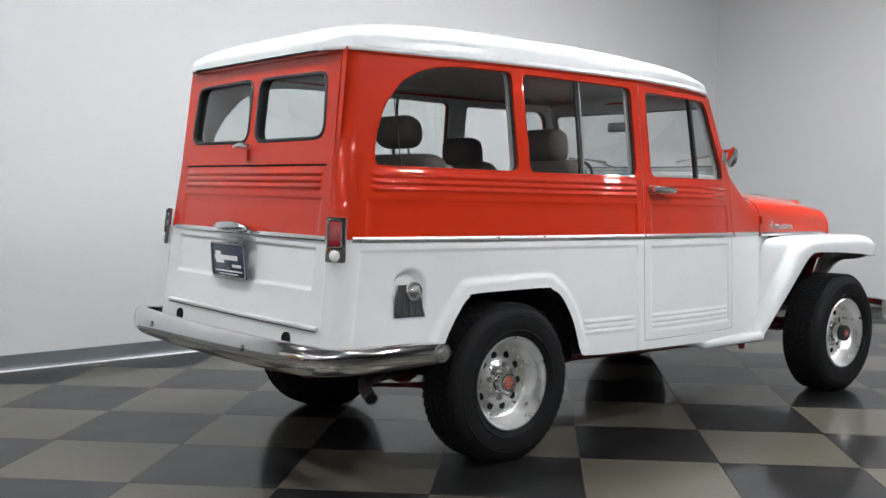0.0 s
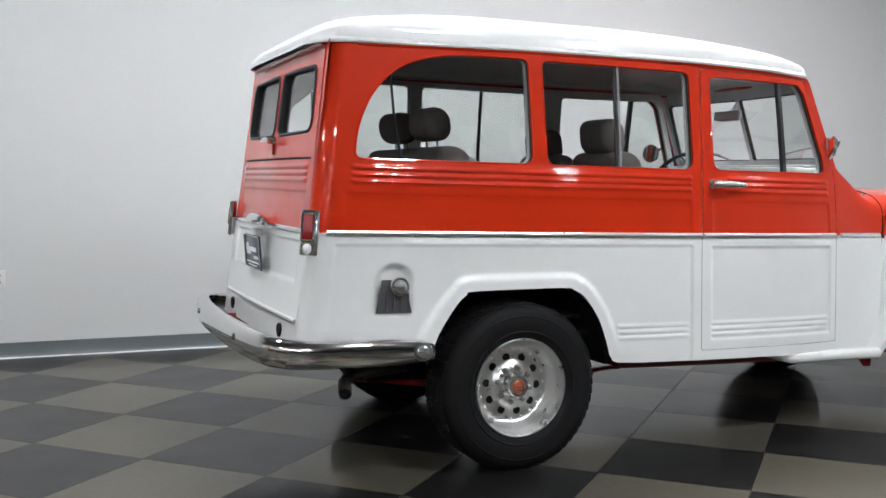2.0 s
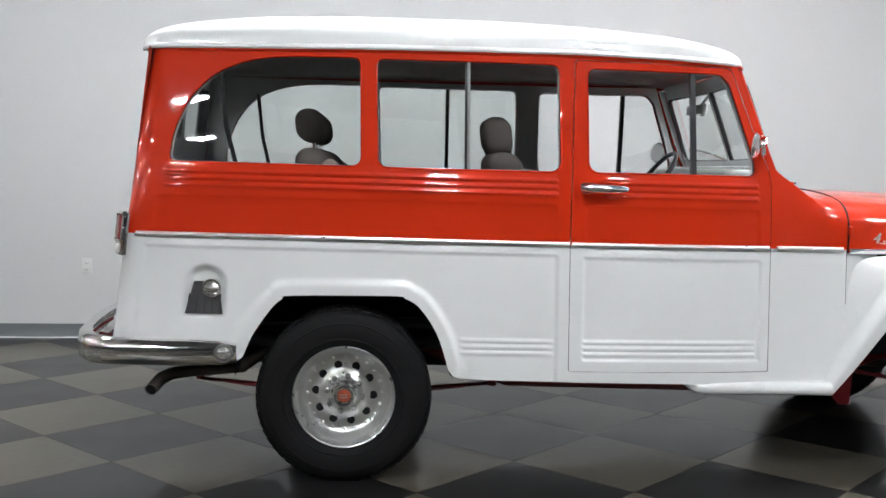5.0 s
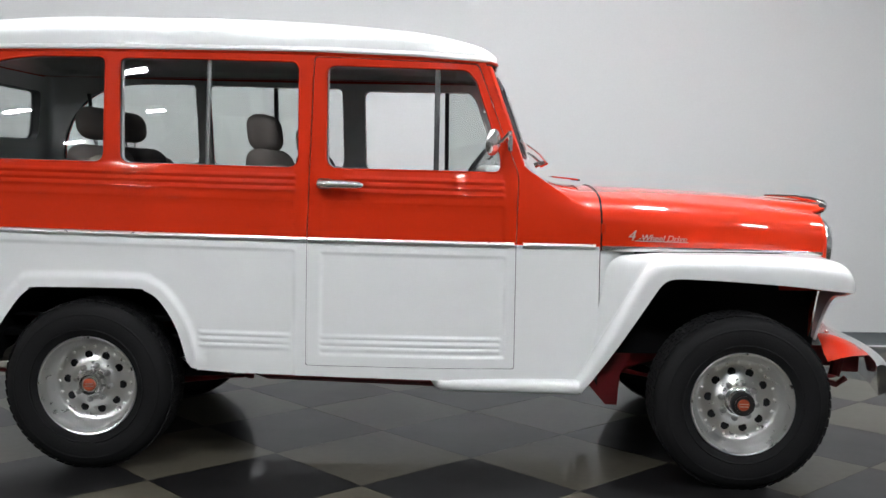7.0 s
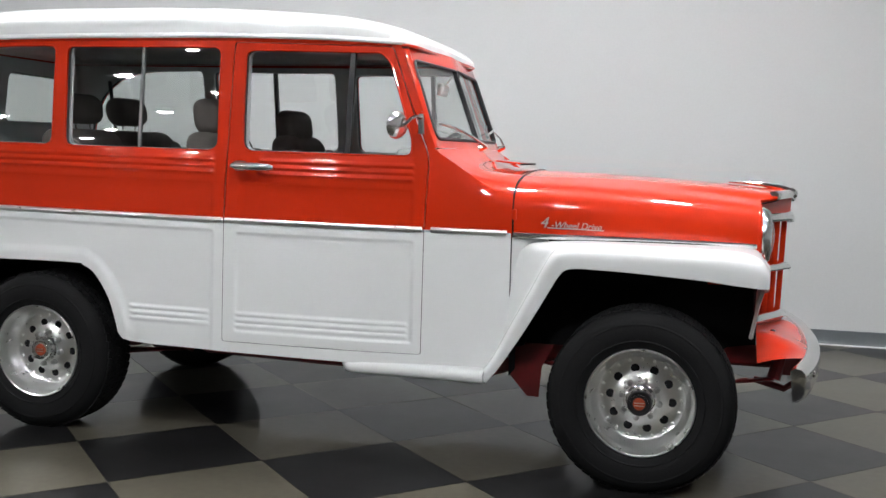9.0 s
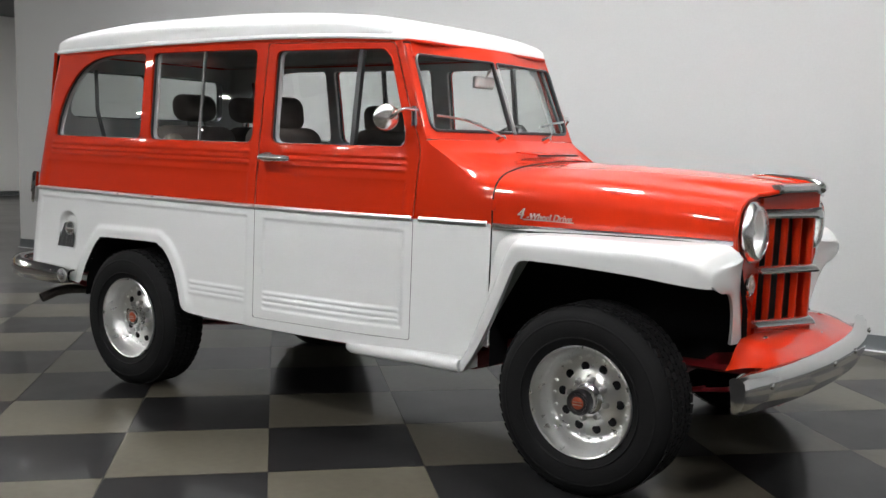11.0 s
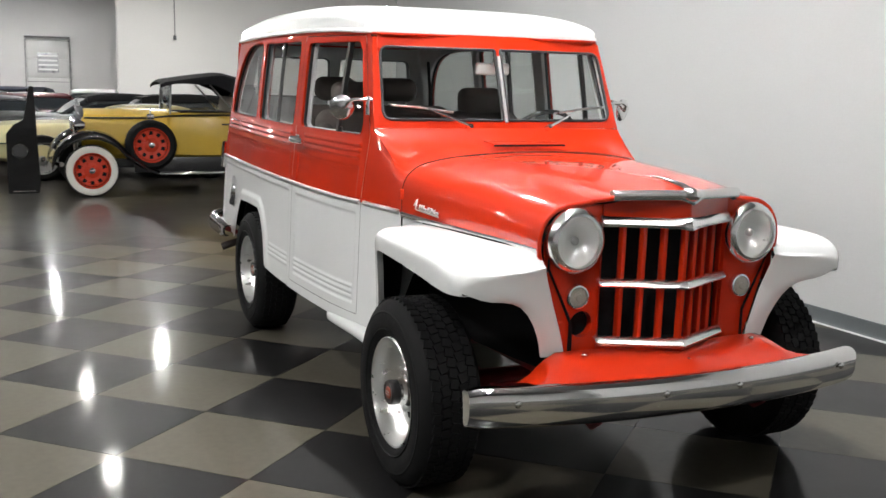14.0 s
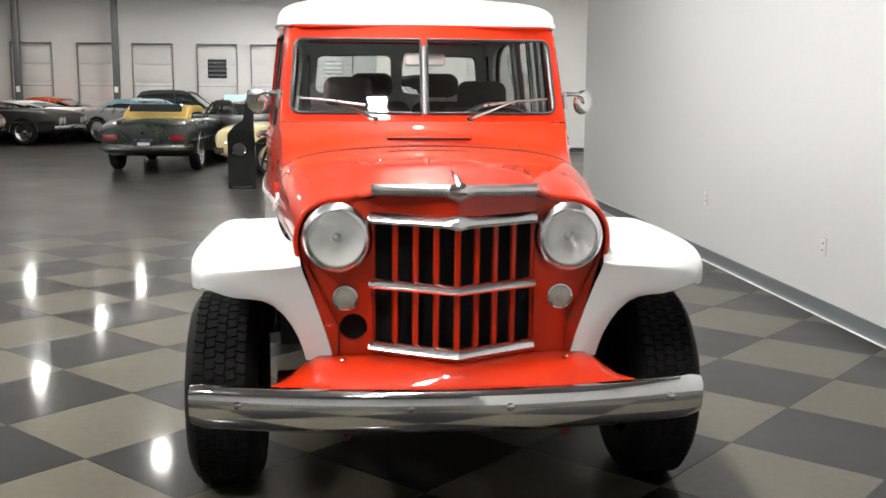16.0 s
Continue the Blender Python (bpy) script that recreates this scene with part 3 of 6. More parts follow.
for mir in (True, False):
    q = both("quarter_panel", wrapped(QUARTER), [RED, WHITE], wagon, mir, pick=two_tone, label="red over white pressed steel body side with a chrome belt line")
    both("inner_lining", wrapped(LINER, 0.050), LINING, q, mir)
    both("lower_lining", wrapped(LOWLINER, 0.045), VOID, q, mir)
    d = both("door", wrapped(DOORSKIN), [RED, WHITE], wagon, mir, pick=two_tone, label="red over white front door with a chrome handle, closed")
    # shut lines behind the door's gap
    both("door_seal", band(DOOR_HOLE, 0.004, 0.03), GASKET, d, mir)
    for W, own, name in ((W_REAR, q, "quarter_window"), (W_MID, q, "sliding_window"), (W_DOOR, d, "door_window")):
        fr = both(name, merge(band(W, 0.014, 0.030), lip(W, 0.017, 0.005)), GASKET, wagon if own is q else wagon, mir, label="side window in a black rubber seal")
        both("window_flange", merge(band(W, -0.001, 0.016), lip(W, 0.002, 0.0045)), RED, fr, mir)
        both("reveal", band(W, 0.028, 0.052), LINING, fr, mir)
        if W is W_REAR:
            panes = [(W, 0.020)]
        elif W is W_MID:
            panes = [(dedupe(clip_loop(W, 0.0, 0.51)), 0.028), (dedupe(clip_loop(W, 0.49, 1.0)), 0.018)]
        else:
            panes = [(dedupe(clip_loop(W, 0.9, 1.437)), 0.024), (dedupe(clip_loop(W, 1.437, 1.9)), 0.020)]
        for lp, off in panes:
            if W is W_DOOR and lp[0][0] < 1.4 and off == 0.024:
                continue          # the door's main window is wound down
            g = sheet(lp, (), lines((min(p[0] for p in lp), max(p[0] for p in lp), 0.12)), lines((1.25, 1.7, 0.12)), 0.04)
            both("pane", wrapped(g, off), PANE, fr, mir, shadow=False)
        if W is W_MID:
            both("divider", bar(0.503, 1.256, 1.690, 0.012, 0.024, 0.0055), SASH, fr, mir, label="thin steel sash bar")
            both("divider", bar(0.493, 1.256, 1.690, 0.026, 0.034, 0.005), GASKET, fr, mir)
        if W is W_DOOR:
            both("divider", bar(1.437, 1.262, 1.684, 0.012, 0.034, 0.011), BLACK, fr, mir, label="black upright vent window bar")
        both("channel", lip(W, 0.047, 0.006), LINING, fr, mir)

    # belt line trim in four lengths
    def belt(s0, s1):
        k = max(3, int((s1 - s0) / 0.05))
        rows = []
        for i in range(k + 1):
            s = s0 + (s1 - s0) * i / k
            rows.append([side(s, BELT + dz, -o) for dz, o in ((-0.011, 0.0), (-0.010, 0.006), (-0.004, 0.0105), (0.004, 0.0105), (0.010, 0.006), (0.011, 0.0))])
        V, F = grid(rows)
        n = 6
        return V, F + [tuple(reversed(range(n))), tuple(range(len(V) - n, len(V)))]

    for s0, s1, own in ((-0.775, 0.913, q), (0.923, 1.764, d), (1.80, 2.105, q)):
        both("belt_trim", belt(s0, s1), ALU, own, mir, label="chrome belt trim strip")

    # handle: escutcheon, neck and grip
    def on_side(x, z, out):
        return side(x, z, -out)

    hx = [on_side(0.960 + 0.186 * i / 12, 1.197 - 0.002 * i / 12, 0.040 + 0.008 * math.sin(i / 12 * math.pi)) for i in range(13)]
    hd = both("door_handle", tube(hx, [0.009, 0.0155, 0.018, 0.018, 0.0175, 0.017, 0.0165, 0.016, 0.0155, 0.015, 0.0145, 0.013, 0.007], 12, flat=0.72), SATIN, d, mir, label="chrome lever handle")
    both("handle_neck", tube([on_side(0.985, 1.197, 0.0), on_side(0.985, 1.197, 0.042)], [0.019, 0.012], 14), CHROME, hd, mir)
    plate = rounded([(0.955, 1.176), (0.955, 1.218), (1.020, 1.218), (1.020, 1.176)], 0.019)
    both("escutcheon", merge(grid([[side(u, v, -o) for u, v in plate] for o in (0.0, 0.0115)], close_v=True), ([side(u, v, -0.0115) for u, v in plate], [tuple(range(len(plate)))])), CHROME, hd, mir, label="chrome plate behind the handle")

    # mirror on the screen pillar: arm and round head
    mx, my, mz = (1.668, 0.752, 1.385)
    mp = both("side_mirror", merge(tube([(1.738, half(1.72, 1.42) - 0.03, 1.418), (1.737, half(1.72, 1.42) + 0.03, 1.422), (1.731, 0.715, 1.424), (1.722, 0.742, 1.412), (1.704, 0.750, 1.390), (1.690, 0.752, 1.385)], [0.013, 0.010, 0.008, 0.008, 0.007, 0.009], 10), tube([(1.737, half(1.72, 1.42) + 0.012, 1.436), (1.741, half(1.72, 1.40) + 0.010, 1.355)], [0.011, 0.013], 8)), CHROME, wagon, mir, label="round chrome mirror on a bent arm")
    head = lathe([(0.0, 0.020), (0.026, 0.0185), (0.046, 0.012), (0.055, 0.004), (0.056, -0.001), (0.050, -0.004)], 32, axis="x")
    glass_disc = lathe([(0.0, -0.0035), (0.049, -0.0035)], 28, axis="x")
    hm = Matrix.Translation((mx, my, mz)) @ Euler((0, radians(6), radians(30))).to_matrix().to_4x4()
    both("mirror_head", moved(head, hm), SATIN, mp, mir)
    both("mirror_glass", moved(glass_disc, hm), surface("mirror_silver", (0.9, 0.9, 0.9), 0.02, metal=1.0, var=0.0, bump=0.0, rvar=0.0) if mir else bpy.data.materials["mirror_silver"], mp, mir)

# fuel filler in its recess on the right side
fs = side(-0.490, 0.79, 0.030)
filler = part("fuel_filler", flip_y(moved(lathe([(0.0, 0.038), (0.012, 0.0365), (0.022, 0.032), (0.029, 0.025), (0.032, 0.026), (0.037, 0.026), (0.040, 0.022), (0.040, 0.012), (0.030, 0.010), (0.030, -0.01)], 32), Matrix.Translation((fs[0], fs[1] + 0.006, 0.757)))), SATIN, wagon, "chrome fuel cap in a pressed recess", rake=True)
pan_rows = []
for i in range(7):
    z = 0.655 + 0.128 * i / 6
    wdt = 0.060 - 0.020 * (i / 6)
    pan_rows.append([(x, y - 0.018, z) for x, y, _ in (side(-0.508 - wdt, z, 0.0), side(-0.508 - wdt * 0.5, z, 0.006), side(-0.508, z, 0.008), side(-0.508 + wdt * 0.5, z, 0.006), side(-0.508 + wdt, z, 0.0))])
pan_rows = [[(x, y + 0.022 * (1 - i / 6), z) for x, y, z in r] for i, r in enumerate(pan_rows)]
part("splash_guard", flip_y(grid(pan_rows)), surface("grey_rubber", (0.035, 0.035, 0.037), 0.5, var=0.15, bump=0.1), filler, "ribbed grey rubber splash guard", rake=True)
for k in range(5):
    z0, z1 = 0.662, 0.735
    u = -0.508 + (-0.05 + 0.025 * k)
    a, b = side(u - 0.003, z0, -0.004), side(u, z1, 0.004)
    part("rib", flip_y(tube([a, b], 0.0025, 6)), GASKET, filler, rake=True)

# ---- roof ----
RX0, RX1 = -0.822, 1.682


def roof_row(x):
    d = min(x - RX0, RX1 - x)
    w = float(np.polyval(PT, min(max(x, -0.72), 1.66))) + 0.006
    rr = 0.13 if x < 0 else 0.10
    if d < rr:
        w = w - rr + math.sqrt(max(0.0, rr * rr - (rr - d) ** 2))
    ze = top_z(x)
    r = abs((x - 0.46) / (1.285 if x < 0.46 else RX1 - 0.457))
    zc = ze + 0.012 + (0.150 + 0.008 * smooth01((0.3 - x) / 0.6) - 0.020 * smooth01((x - 0.4) / 0.9)) * max(0.0, 1 - r ** (4.2 if x < 0.46 else 3.6)) ** 0.5
    square = 0.70 - 0.32 * smooth01((0.45 - (x - RX0)) / 0.45) - 0.22 * smooth01((x - 0.8) / 0.8)
    row = [(x, w - 0.02, ze - 0.004), (x, w + 0.008, ze - 0.010), (x, w + 0.013, ze - 0.004), (x, w + 0.011, ze + 0.006), (x, w + 0.001, ze + 0.012)]
    n = 16
    for i in range(1, n + 1):
        t = math.pi / 2 * i / n
        y = w * math.cos(t) ** 0.50
        row.append((x, y, ze + 0.012 + (zc - ze - 0.012) * math.sin(t) ** square))
    return row


xs = [RX0 + 0.13 * (1 - math.cos(math.pi / 2 * i / 9)) for i in range(10)] + lines((RX0 + 0.16, RX1 - 0.12, 0.055)) + [RX1 - 0.10 * (1 - math.cos(math.pi / 2 * i / 9)) for i in reversed(range(10))]
rows = []
for x in xs:
    r = roof_row(x)
    rows.append(r + [(a, -b, c) for a, b, c in reversed(r[:-1])])
V, F = grid(rows)
F = [tuple(reversed(f)) for f in F]
n = len(rows[0])
F += [tuple(range(n)), tuple(reversed(range(len(V) - n, len(V))))]
roof = part("roof", (V, F), WHITE, wagon, "white domed steel roof", rake=True, smooth=50)
lin = []
for x in lines((RX0 + 0.10, RX1 - 0.12, 0.08)):
    r = [(a, b * 0.97, c - 0.03) for a, b, c in roof_row(x)[6:]]
    r = [(a, b, max(c, top_z(a) - 0.02)) for a, b, c in r]
    lin.append(r + [(a, -b, c) for a, b, c in reversed(r[:-1])])
part("headlining", grid(lin), LINING, roof, "grey headlining", rake=True)
# red drip rail under the roof
for mir in (True, False):
    pts = [(x, half(x, top_z(x)) + 0.004, top_z(x) - 0.012) for x in lines((-0.66, 1.64, 0.06))]
    front = [roof_row(x)[2] for x in xs if x > 1.645]
    pts += [(x, y - 0.006, z - 0.006) for x, y, z in front] + [(RX1 - 0.004, 0.0, top_z(RX1) - 0.008)]
    both("drip_rail", tube(pts, 0.0075, 8), RED, roof, mir)

# ---- rear: tailgate, lift gate, sill ----
BOW = 0.006


def back(y, z, out=0.0):
    return rear_x(z) - BOW * (1 - (y / 0.70) ** 2) - out, y, z


def back_relief(y, z):
    a = abs(y)
    h = 0.0075 * ribs(y, z, RIBS_UP, -0.59, 0.59)
    h -= 0.006 * box_step(y, z, -0.60, 0.60, 0.953, 1.128, 0.014)
    h -= 0.011 * box_step(y, z, -0.60, 0.60, 0.757, 0.935, 0.016)
    return h


def on_back(g, off=None):
    return [back(u, v, back_relief(u, v) if off is None else -off) for u, v, _ in g[0]], [tuple(f) for f in g[1]]


GY = lines((-0.7, -0.57, 0.01), (-0.57, 0.57, 0.04), (0.57, 0.7, 0.01))
LOWGATE = sheet(rounded([(-0.682, 0.608), (-0.655, 1.250), (0.655, 1.250), (0.682, 0.608)], 0.012), (), GY, SZ, 0.02)
tail = part("tailgate", on_back(LOWGATE), [RED, WHITE], wagon, "red over white pressed steel tailgate, closed", rake=True, pick=two_tone)
WB_R = rounded([(-0.572, 1.362), (-0.545, 1.622), (-0.034, 1.628), (-0.030, 1.358)], [0.06, 0.05, 0.05, 0.06])
WB_L = [(-u, v) for u, v in reversed(WB_R)]
UPGATE = sheet(rounded([(-0.652, 1.258), (-0.628, 1.698), (0.628, 1.698), (0.652, 1.258)], 0.015), (WB_R, WB_L), GY, lines((1.26, 1.70, 0.05)), 0.02)
UP_EDGE = dense(rounded([(-0.652, 1.258), (-0.628, 1.698), (0.628, 1.698), (0.652, 1.258)], 0.015), 0.03)
LOW_EDGE = dense(rounded([(-0.682, 0.608), (-0.655, 1.250), (0.655, 1.250), (0.682, 0.608)], 0.012), 0.03)
lift = part("lift_gate", on_back(UPGATE), RED, wagon, "red upper lift gate with two windows", rake=True)
for W in (WB_R, WB_L):
    lp = dense(W, 0.02)
    g = grid([[back(u, v, -o) for u, v in lp] for o in (-0.001, 0.045)], close_v=True)
    fr = part("rear_window", merge(g, tube([back(u, v, 0.0) for u, v in lp], 0.0075, 6, closed=True)), GASKET, wagon, "rear window in a black rubber seal", rake=True)
    part("pane", on_back(sheet(W, (), lines((-0.6, 0.6, 0.1)), lines((1.35, 1.65, 0.1)), 0.04), 0.016), PANE, fr, rake=True, shadow=False)
liner = sheet([(-0.66, 0.975), (-0.60, 1.70), (0.60, 1.70), (0.66, 0.975)], (WB_R, WB_L), lines((-0.6, 0.6, 0.1)), lines((1.0, 1.7, 0.1)), 0.04)
part("gate_lining", on_back(liner, 0.045), LINING, lift, rake=True)
for own, lp in ((lift, UP_EDGE), (tail, LOW_EDGE)):
    part("folded_edge", grid([[back(u, v, -o) for u, v in lp] for o in (-0.0005, 0.020)], close_v=True), [RED, WHITE], own, rake=True, pick=two_tone)
# frame round the gates and the sill under them
REARFRAME = sheet([(-0.705, 0.50), (-0.700, 0.62), (-0.676, 1.26), (-0.664, 1.714), (0.664, 1.714), (0.676, 1.26), (0.700, 0.62), (0.705, 0.50)], ([(-0.685, 0.603), (-0.6575, 1.254), (-0.632, 1.702), (0.632, 1.702), (0.6575, 1.254), (0.685, 0.603)],), GY, lines((0.5, 1.72, 0.05)), 0.03)
rf = part("rear_frame", on_back(REARFRAME, 0.003), [RED, WHITE], wagon, rake=True, pick=two_tone)
part("gate_gap", on_back(sheet([(-0.70, 0.52), (-0.65, 1.70), (0.65, 1.70), (0.70, 0.52)], (WB_R, WB_L), lines((-0.6, 0.6, 0.1)), lines((0.5, 1.7, 0.1)), 0.04), 0.014), VOID, rf, rake=True)
for y in (-0.45, 0.51):
    part("sill_slot", moved(lathe([(0.0, 0.0), (0.026, 0.0), (0.030, 0.004), (0.030, 0.012)], 16, axis="x"), Matrix.Translation((back(y, 0.555)[0] - 0.006, y, 0.555))), VOID, rf, "round opening in the rear sill", rake=True)
part("gate_bead", tube([back(y, 0.618, 0.003) for y in lines((-0.67, 0.68, 0.06))], 0.010, 10), WHITE, tail, rake=True)
part("hinge_rail", tube([back(y, 1.703, 0.006) for y in lines((-0.61, 0.62, 0.06))], 0.009, 8), RED, lift, rake=True)
belt_rows = []
for y in lines((-0.665, 0.70, 0.05)):
    yy = min(y, 0.668)
    belt_rows.append([back(yy, BELT + dz, o) for dz, o in ((-0.011, 0.0), (-0.010, 0.007), (-0.004, 0.011), (0.004, 0.011), (0.010, 0.007), (0.011, 0.0))])
part("gate_trim", grid(belt_rows), CHROME, tail, "chrome trim strip", rake=True)
# lamp bracket, plate and its writing
lamp = part("plate_lamp", rbox(0.30, 0.038, 0.034, 0.012, at=(0, 0, 0), turn=(0, 0, 90)), CHROME, tail, "chrome number plate lamp", rake=False)
lamp.data.transform(SHEAR @ Matrix.Translation((back(0.03, 0.978, 0.028)[0], 0.03, 0.980)))
part("lamp_hood", mapped(dome(0.5, (0, 0, 0), n=20), lambda a, b, c: (back(0.03, 0.985, 0.040)[0] + 0.07 * a, 0.03 + 0.27 * b, 0.990 + 0.052 * c)), SATIN, lamp, "rounded chrome lamp hood", rake=True)
pm = Matrix.Translation((back(0.015, 0.86, 0.040)[0], 0.015, 0.842)) @ Euler((0, radians(-4), 0)).to_matrix().to_4x4()
plate = part("licence_plate", moved(rbox(0.008, 0.300, 0.152, 0.003), pm), NAVY, tail, "navy blue dealer plate with illegible white lettering", rake=True)
part("plate_border", moved(tube([(-0.006, y, z) for y, z in dense(rounded([(-0.146, -0.072), (-0.146, 0.072), (0.146, 0.072), (0.146, -0.072)], 0.012), 0.03)], 0.003, 6, closed=True), pm), STEEL, plate, rake=True)
for y, z, w, h in ((0.015, 0.012, 0.20, 0.020), (0.085, 0.030, 0.045, 0.016), (0.07, -0.006, 0.07, 0.014), (-0.075, -0.022, 0.075, 0.012), (0.0, -0.046, 0.24, 0.006), (0.0, -0.060, 0.17, 0.004)):
    part("print_bar", moved(rbox(0.002, w, h, 0.0, at=(-0.0052, y, z)), pm), SIGNWHITE, plate, rake=True)
part("plate_bracket", moved(rbox(0.03, 0.10, 0.03, 0.006, at=(0.02, -0.03, 0.088)), pm), STEEL, plate, rake=True)
# T handle
hb = back(0.015, 1.338)
th = part("gate_handle", tube([(hb[0] - 0.045, -0.055, 1.334), (hb[0] - 0.050, 0.0, 1.342), (hb[0] - 0.048, 0.06, 1.336)], [0.007, 0.013, 0.008], 10), CHROME, lift, "chrome turn handle", rake=True)
part("handle_base", tube([(hb[0] + 0.006, 0.01, 1.335), (hb[0] - 0.048, 0.005, 1.340)], [0.022, 0.010], 14), CHROME, th, rake=True)
part("latch_tongue", rbox(0.012, 0.018, 0.045, 0.005, at=(hb[0] - 0.010, 0.012, 1.298)), RED, th, rake=True)

for mir in (True, False):
    # tail lamp on the corner
    a = 0.62
    tx, ty, _ = side(-0.75 - 0.157 * a, 0.985)
    tm = Matrix.Translation((tx - 0.010, ty + 0.004, 0.965)) @ Euler((0, radians(6), radians(-(90 - 90 * a)))).to_matrix().to_4x4()
    tl = both("tail_lamp", moved(rbox(0.022, 0.082, 0.176, 0.008, at=(-0.010, 0, 0)), tm), CHROME, wagon, mir, label="chrome tail lamp with a red lens")
    both("red_lens", moved(rbox(0.012, 0.052, 0.098, 0.005, at=(-0.022, 0, 0.022)), tm), REDLENS, tl, mir)
    both("reversing_lens", moved(dome(0.022, (-0.020, 0, -0.062), (0.6, 1, 1), 16), tm), OUTLET, tl, mir, label="clear round lens")
    both("lamp_rim", moved(tube([(-0.024, y, z + 0.022) for y, z in dense(rounded([(-0.030, -0.053), (-0.030, 0.053), (0.030, 0.053), (0.030, -0.053)], 0.01), 0.03)], 0.005, 6, closed=True), tm), CHROME, tl, mir)

# ---- rear bumper: a bar that wraps round both corners ----
half_path = [(-0.405, 0.838), (-0.47, 0.840), (-0.60, 0.842), (-0.72, 0.842), (-0.82, 0.840), (-0.90, 0.832), (-0.975, 0.800), (-1.022, 0.735), (-1.050, 0.63), (-1.072, 0.45), (-1.085, 0.25), (-1.09, 0.0)]
path = [(x, -y, 0) for x, y in half_path] + [(x, y, 0) for x, y in reversed(half_path[:-1])]


def bumper_profile(k):
    return [(-0.012, -0.050 * k), (0.006, -0.052 * k), (0.020, -0.040 * k), (0.026, -0.016 * k), (0.026, 0.012 * k), (0.020, 0.036 * k), (0.004, 0.050 * k), (-0.020, 0.050 * k), (-0.032, 0.046 * k), (-0.030, 0.040 * k), (-0.010, 0.038 * k), (0.008, 0.028 * k), (0.014, 0.0), (0.010, -0.030 * k), (-0.010, -0.042 * k)]


P = [Vector(p) for p in path]
rows = []
for i, p in enumerate(P):
    t = (P[min(i + 1, len(P) - 1)] - P[max(i - 1, 0)]).normalized()
    out = t.cross(Vector((0, 0, 1)))
    out = -out if out.dot(p - Vector((0.5, 0, 0))) < 0 else out
    e = min(i, len(P) - 1 - i)
    k = 0.70 if e == 0 else 0.92 if e == 1 else 1.0 + 0.15 * smooth01((e - 4) / 4)
    zc = 0.512 + 0.012 * smooth01((e - 4) / 6)
    rows.append([p + out * o + Vector((0, 0, zc + h)) for o, h in bumper_profile(k)])
V, F = grid(rows, close_v=True)
m = len(rows[0])
F += [tuple(range(m)), tuple(reversed(range(len(V) - m, len(V))))]
rb = part("rear_bumper", (V, F), CHROME, wagon, "worn chrome wraparound rear bumper", rake=True, smooth=50)
for y in (-0.42, 0.42):
    x = float(np.interp(abs(y), [0, 0.25, 0.45], [-1.09, -1.085, -1.072]))
    part("bumper_bolt", moved(dome(0.014, (0, 0, 0), (0.6, 1, 1), 14), Matrix.Translation((x - 0.026, y, 0.530))), CHROME, rb, rake=True)
for mir in (True, False):
    both("bumper_bolt", moved(dome(0.028, (0, 0, 0), (1, 0.42, 1), 20), Matrix.Translation((-0.452, 0.868, 0.514))), SATIN, rb, mir)
    both("bolt_washer", moved(lathe([(0.0, 0.0), (0.034, 0.0), (0.037, -0.003), (0.037, -0.010)], 28), Matrix.Translation((-0.452, 0.8715, 0.514))), STEEL, rb, mir)
    both("bumper_iron", tube([(-0.55, 0.42, 0.44), (-0.85, 0.44, 0.46), (-1.05, 0.44, 0.50)], 0.022, 8, flat=0.5), FRAME_RED, rb, mir)
    both("bumper_iron", tube([(-0.56, 0.60, 0.42), (-0.60, 0.81, 0.50)], 0.016, 8, flat=0.6), FRAME_RED, rb, mir)


# ---- front of the wagon: windscreen, cowl, hood ----
def screen_x(z, y):
    return 1.790 - 0.354 * (z - 1.343) + 0.042 * (1 - min(1.0, abs(y) / 0.6))


def screen_half(z):
    return 0.626 - 0.105 * (z - 1.30)


def on_screen(g, off=0.0):
    return [(screen_x(v, u) - off, u, v) for u, v, _ in g[0]], g[1]


WS_R = rounded([(-0.605, 1.338), (-0.014, 1.338), (-0.014, 1.660), (-0.578, 1.660)], [0.045, 0.012, 0.012, 0.045])
WS_L = [(-u, v) for u, v in reversed(WS_R)]
frame_loop = [(screen_half(z), z) for z in lines((1.300, 1.7251, 0.05))] + [(screen_half(1.725), 1.725), (-screen_half(1.725), 1.725)] + [(-screen_half(z), z) for z in reversed(lines((1.300, 1.7251, 0.05)))]
sf = part("windscreen_frame", on_screen(sheet(frame_loop, (WS_R, WS_L), lines((-0.62, 0.62, 0.05)), lines((1.30, 1.72, 0.05)), 0.02)), RED, wagon, "red windscreen frame with a split screen", rake=True)
for W in (WS_R, WS_L):
    lp = dense(W, 0.02)
    g = grid([[(screen_x(v, u) - o, u, v) for u, v in lp] for o in (-0.002, 0.016)], close_v=True)
    wsc = part("windscreen", merge(g, tube([(screen_x(v, u) + 0.002, u, v) for u, v in lp], 0.0065, 6, closed=True)), GASKET, wagon, "flat windscreen half in a dark rubber seal", rake=True)
    part("pane", on_screen(sheet(W, (), lines((-0.6, 0.6, 0.15)), lines((1.34, 1.66, 0.15)), 0.05), 0.007), PANE, wsc, rake=True, shadow=False)
part("centre_bar", tube([(screen_x(z, 0) + 0.006, 0, z) for z in lines((1.330, 1.68, 0.05))], 0.009, 8), STEEL, sf, "dull metal centre bar", rake=True)
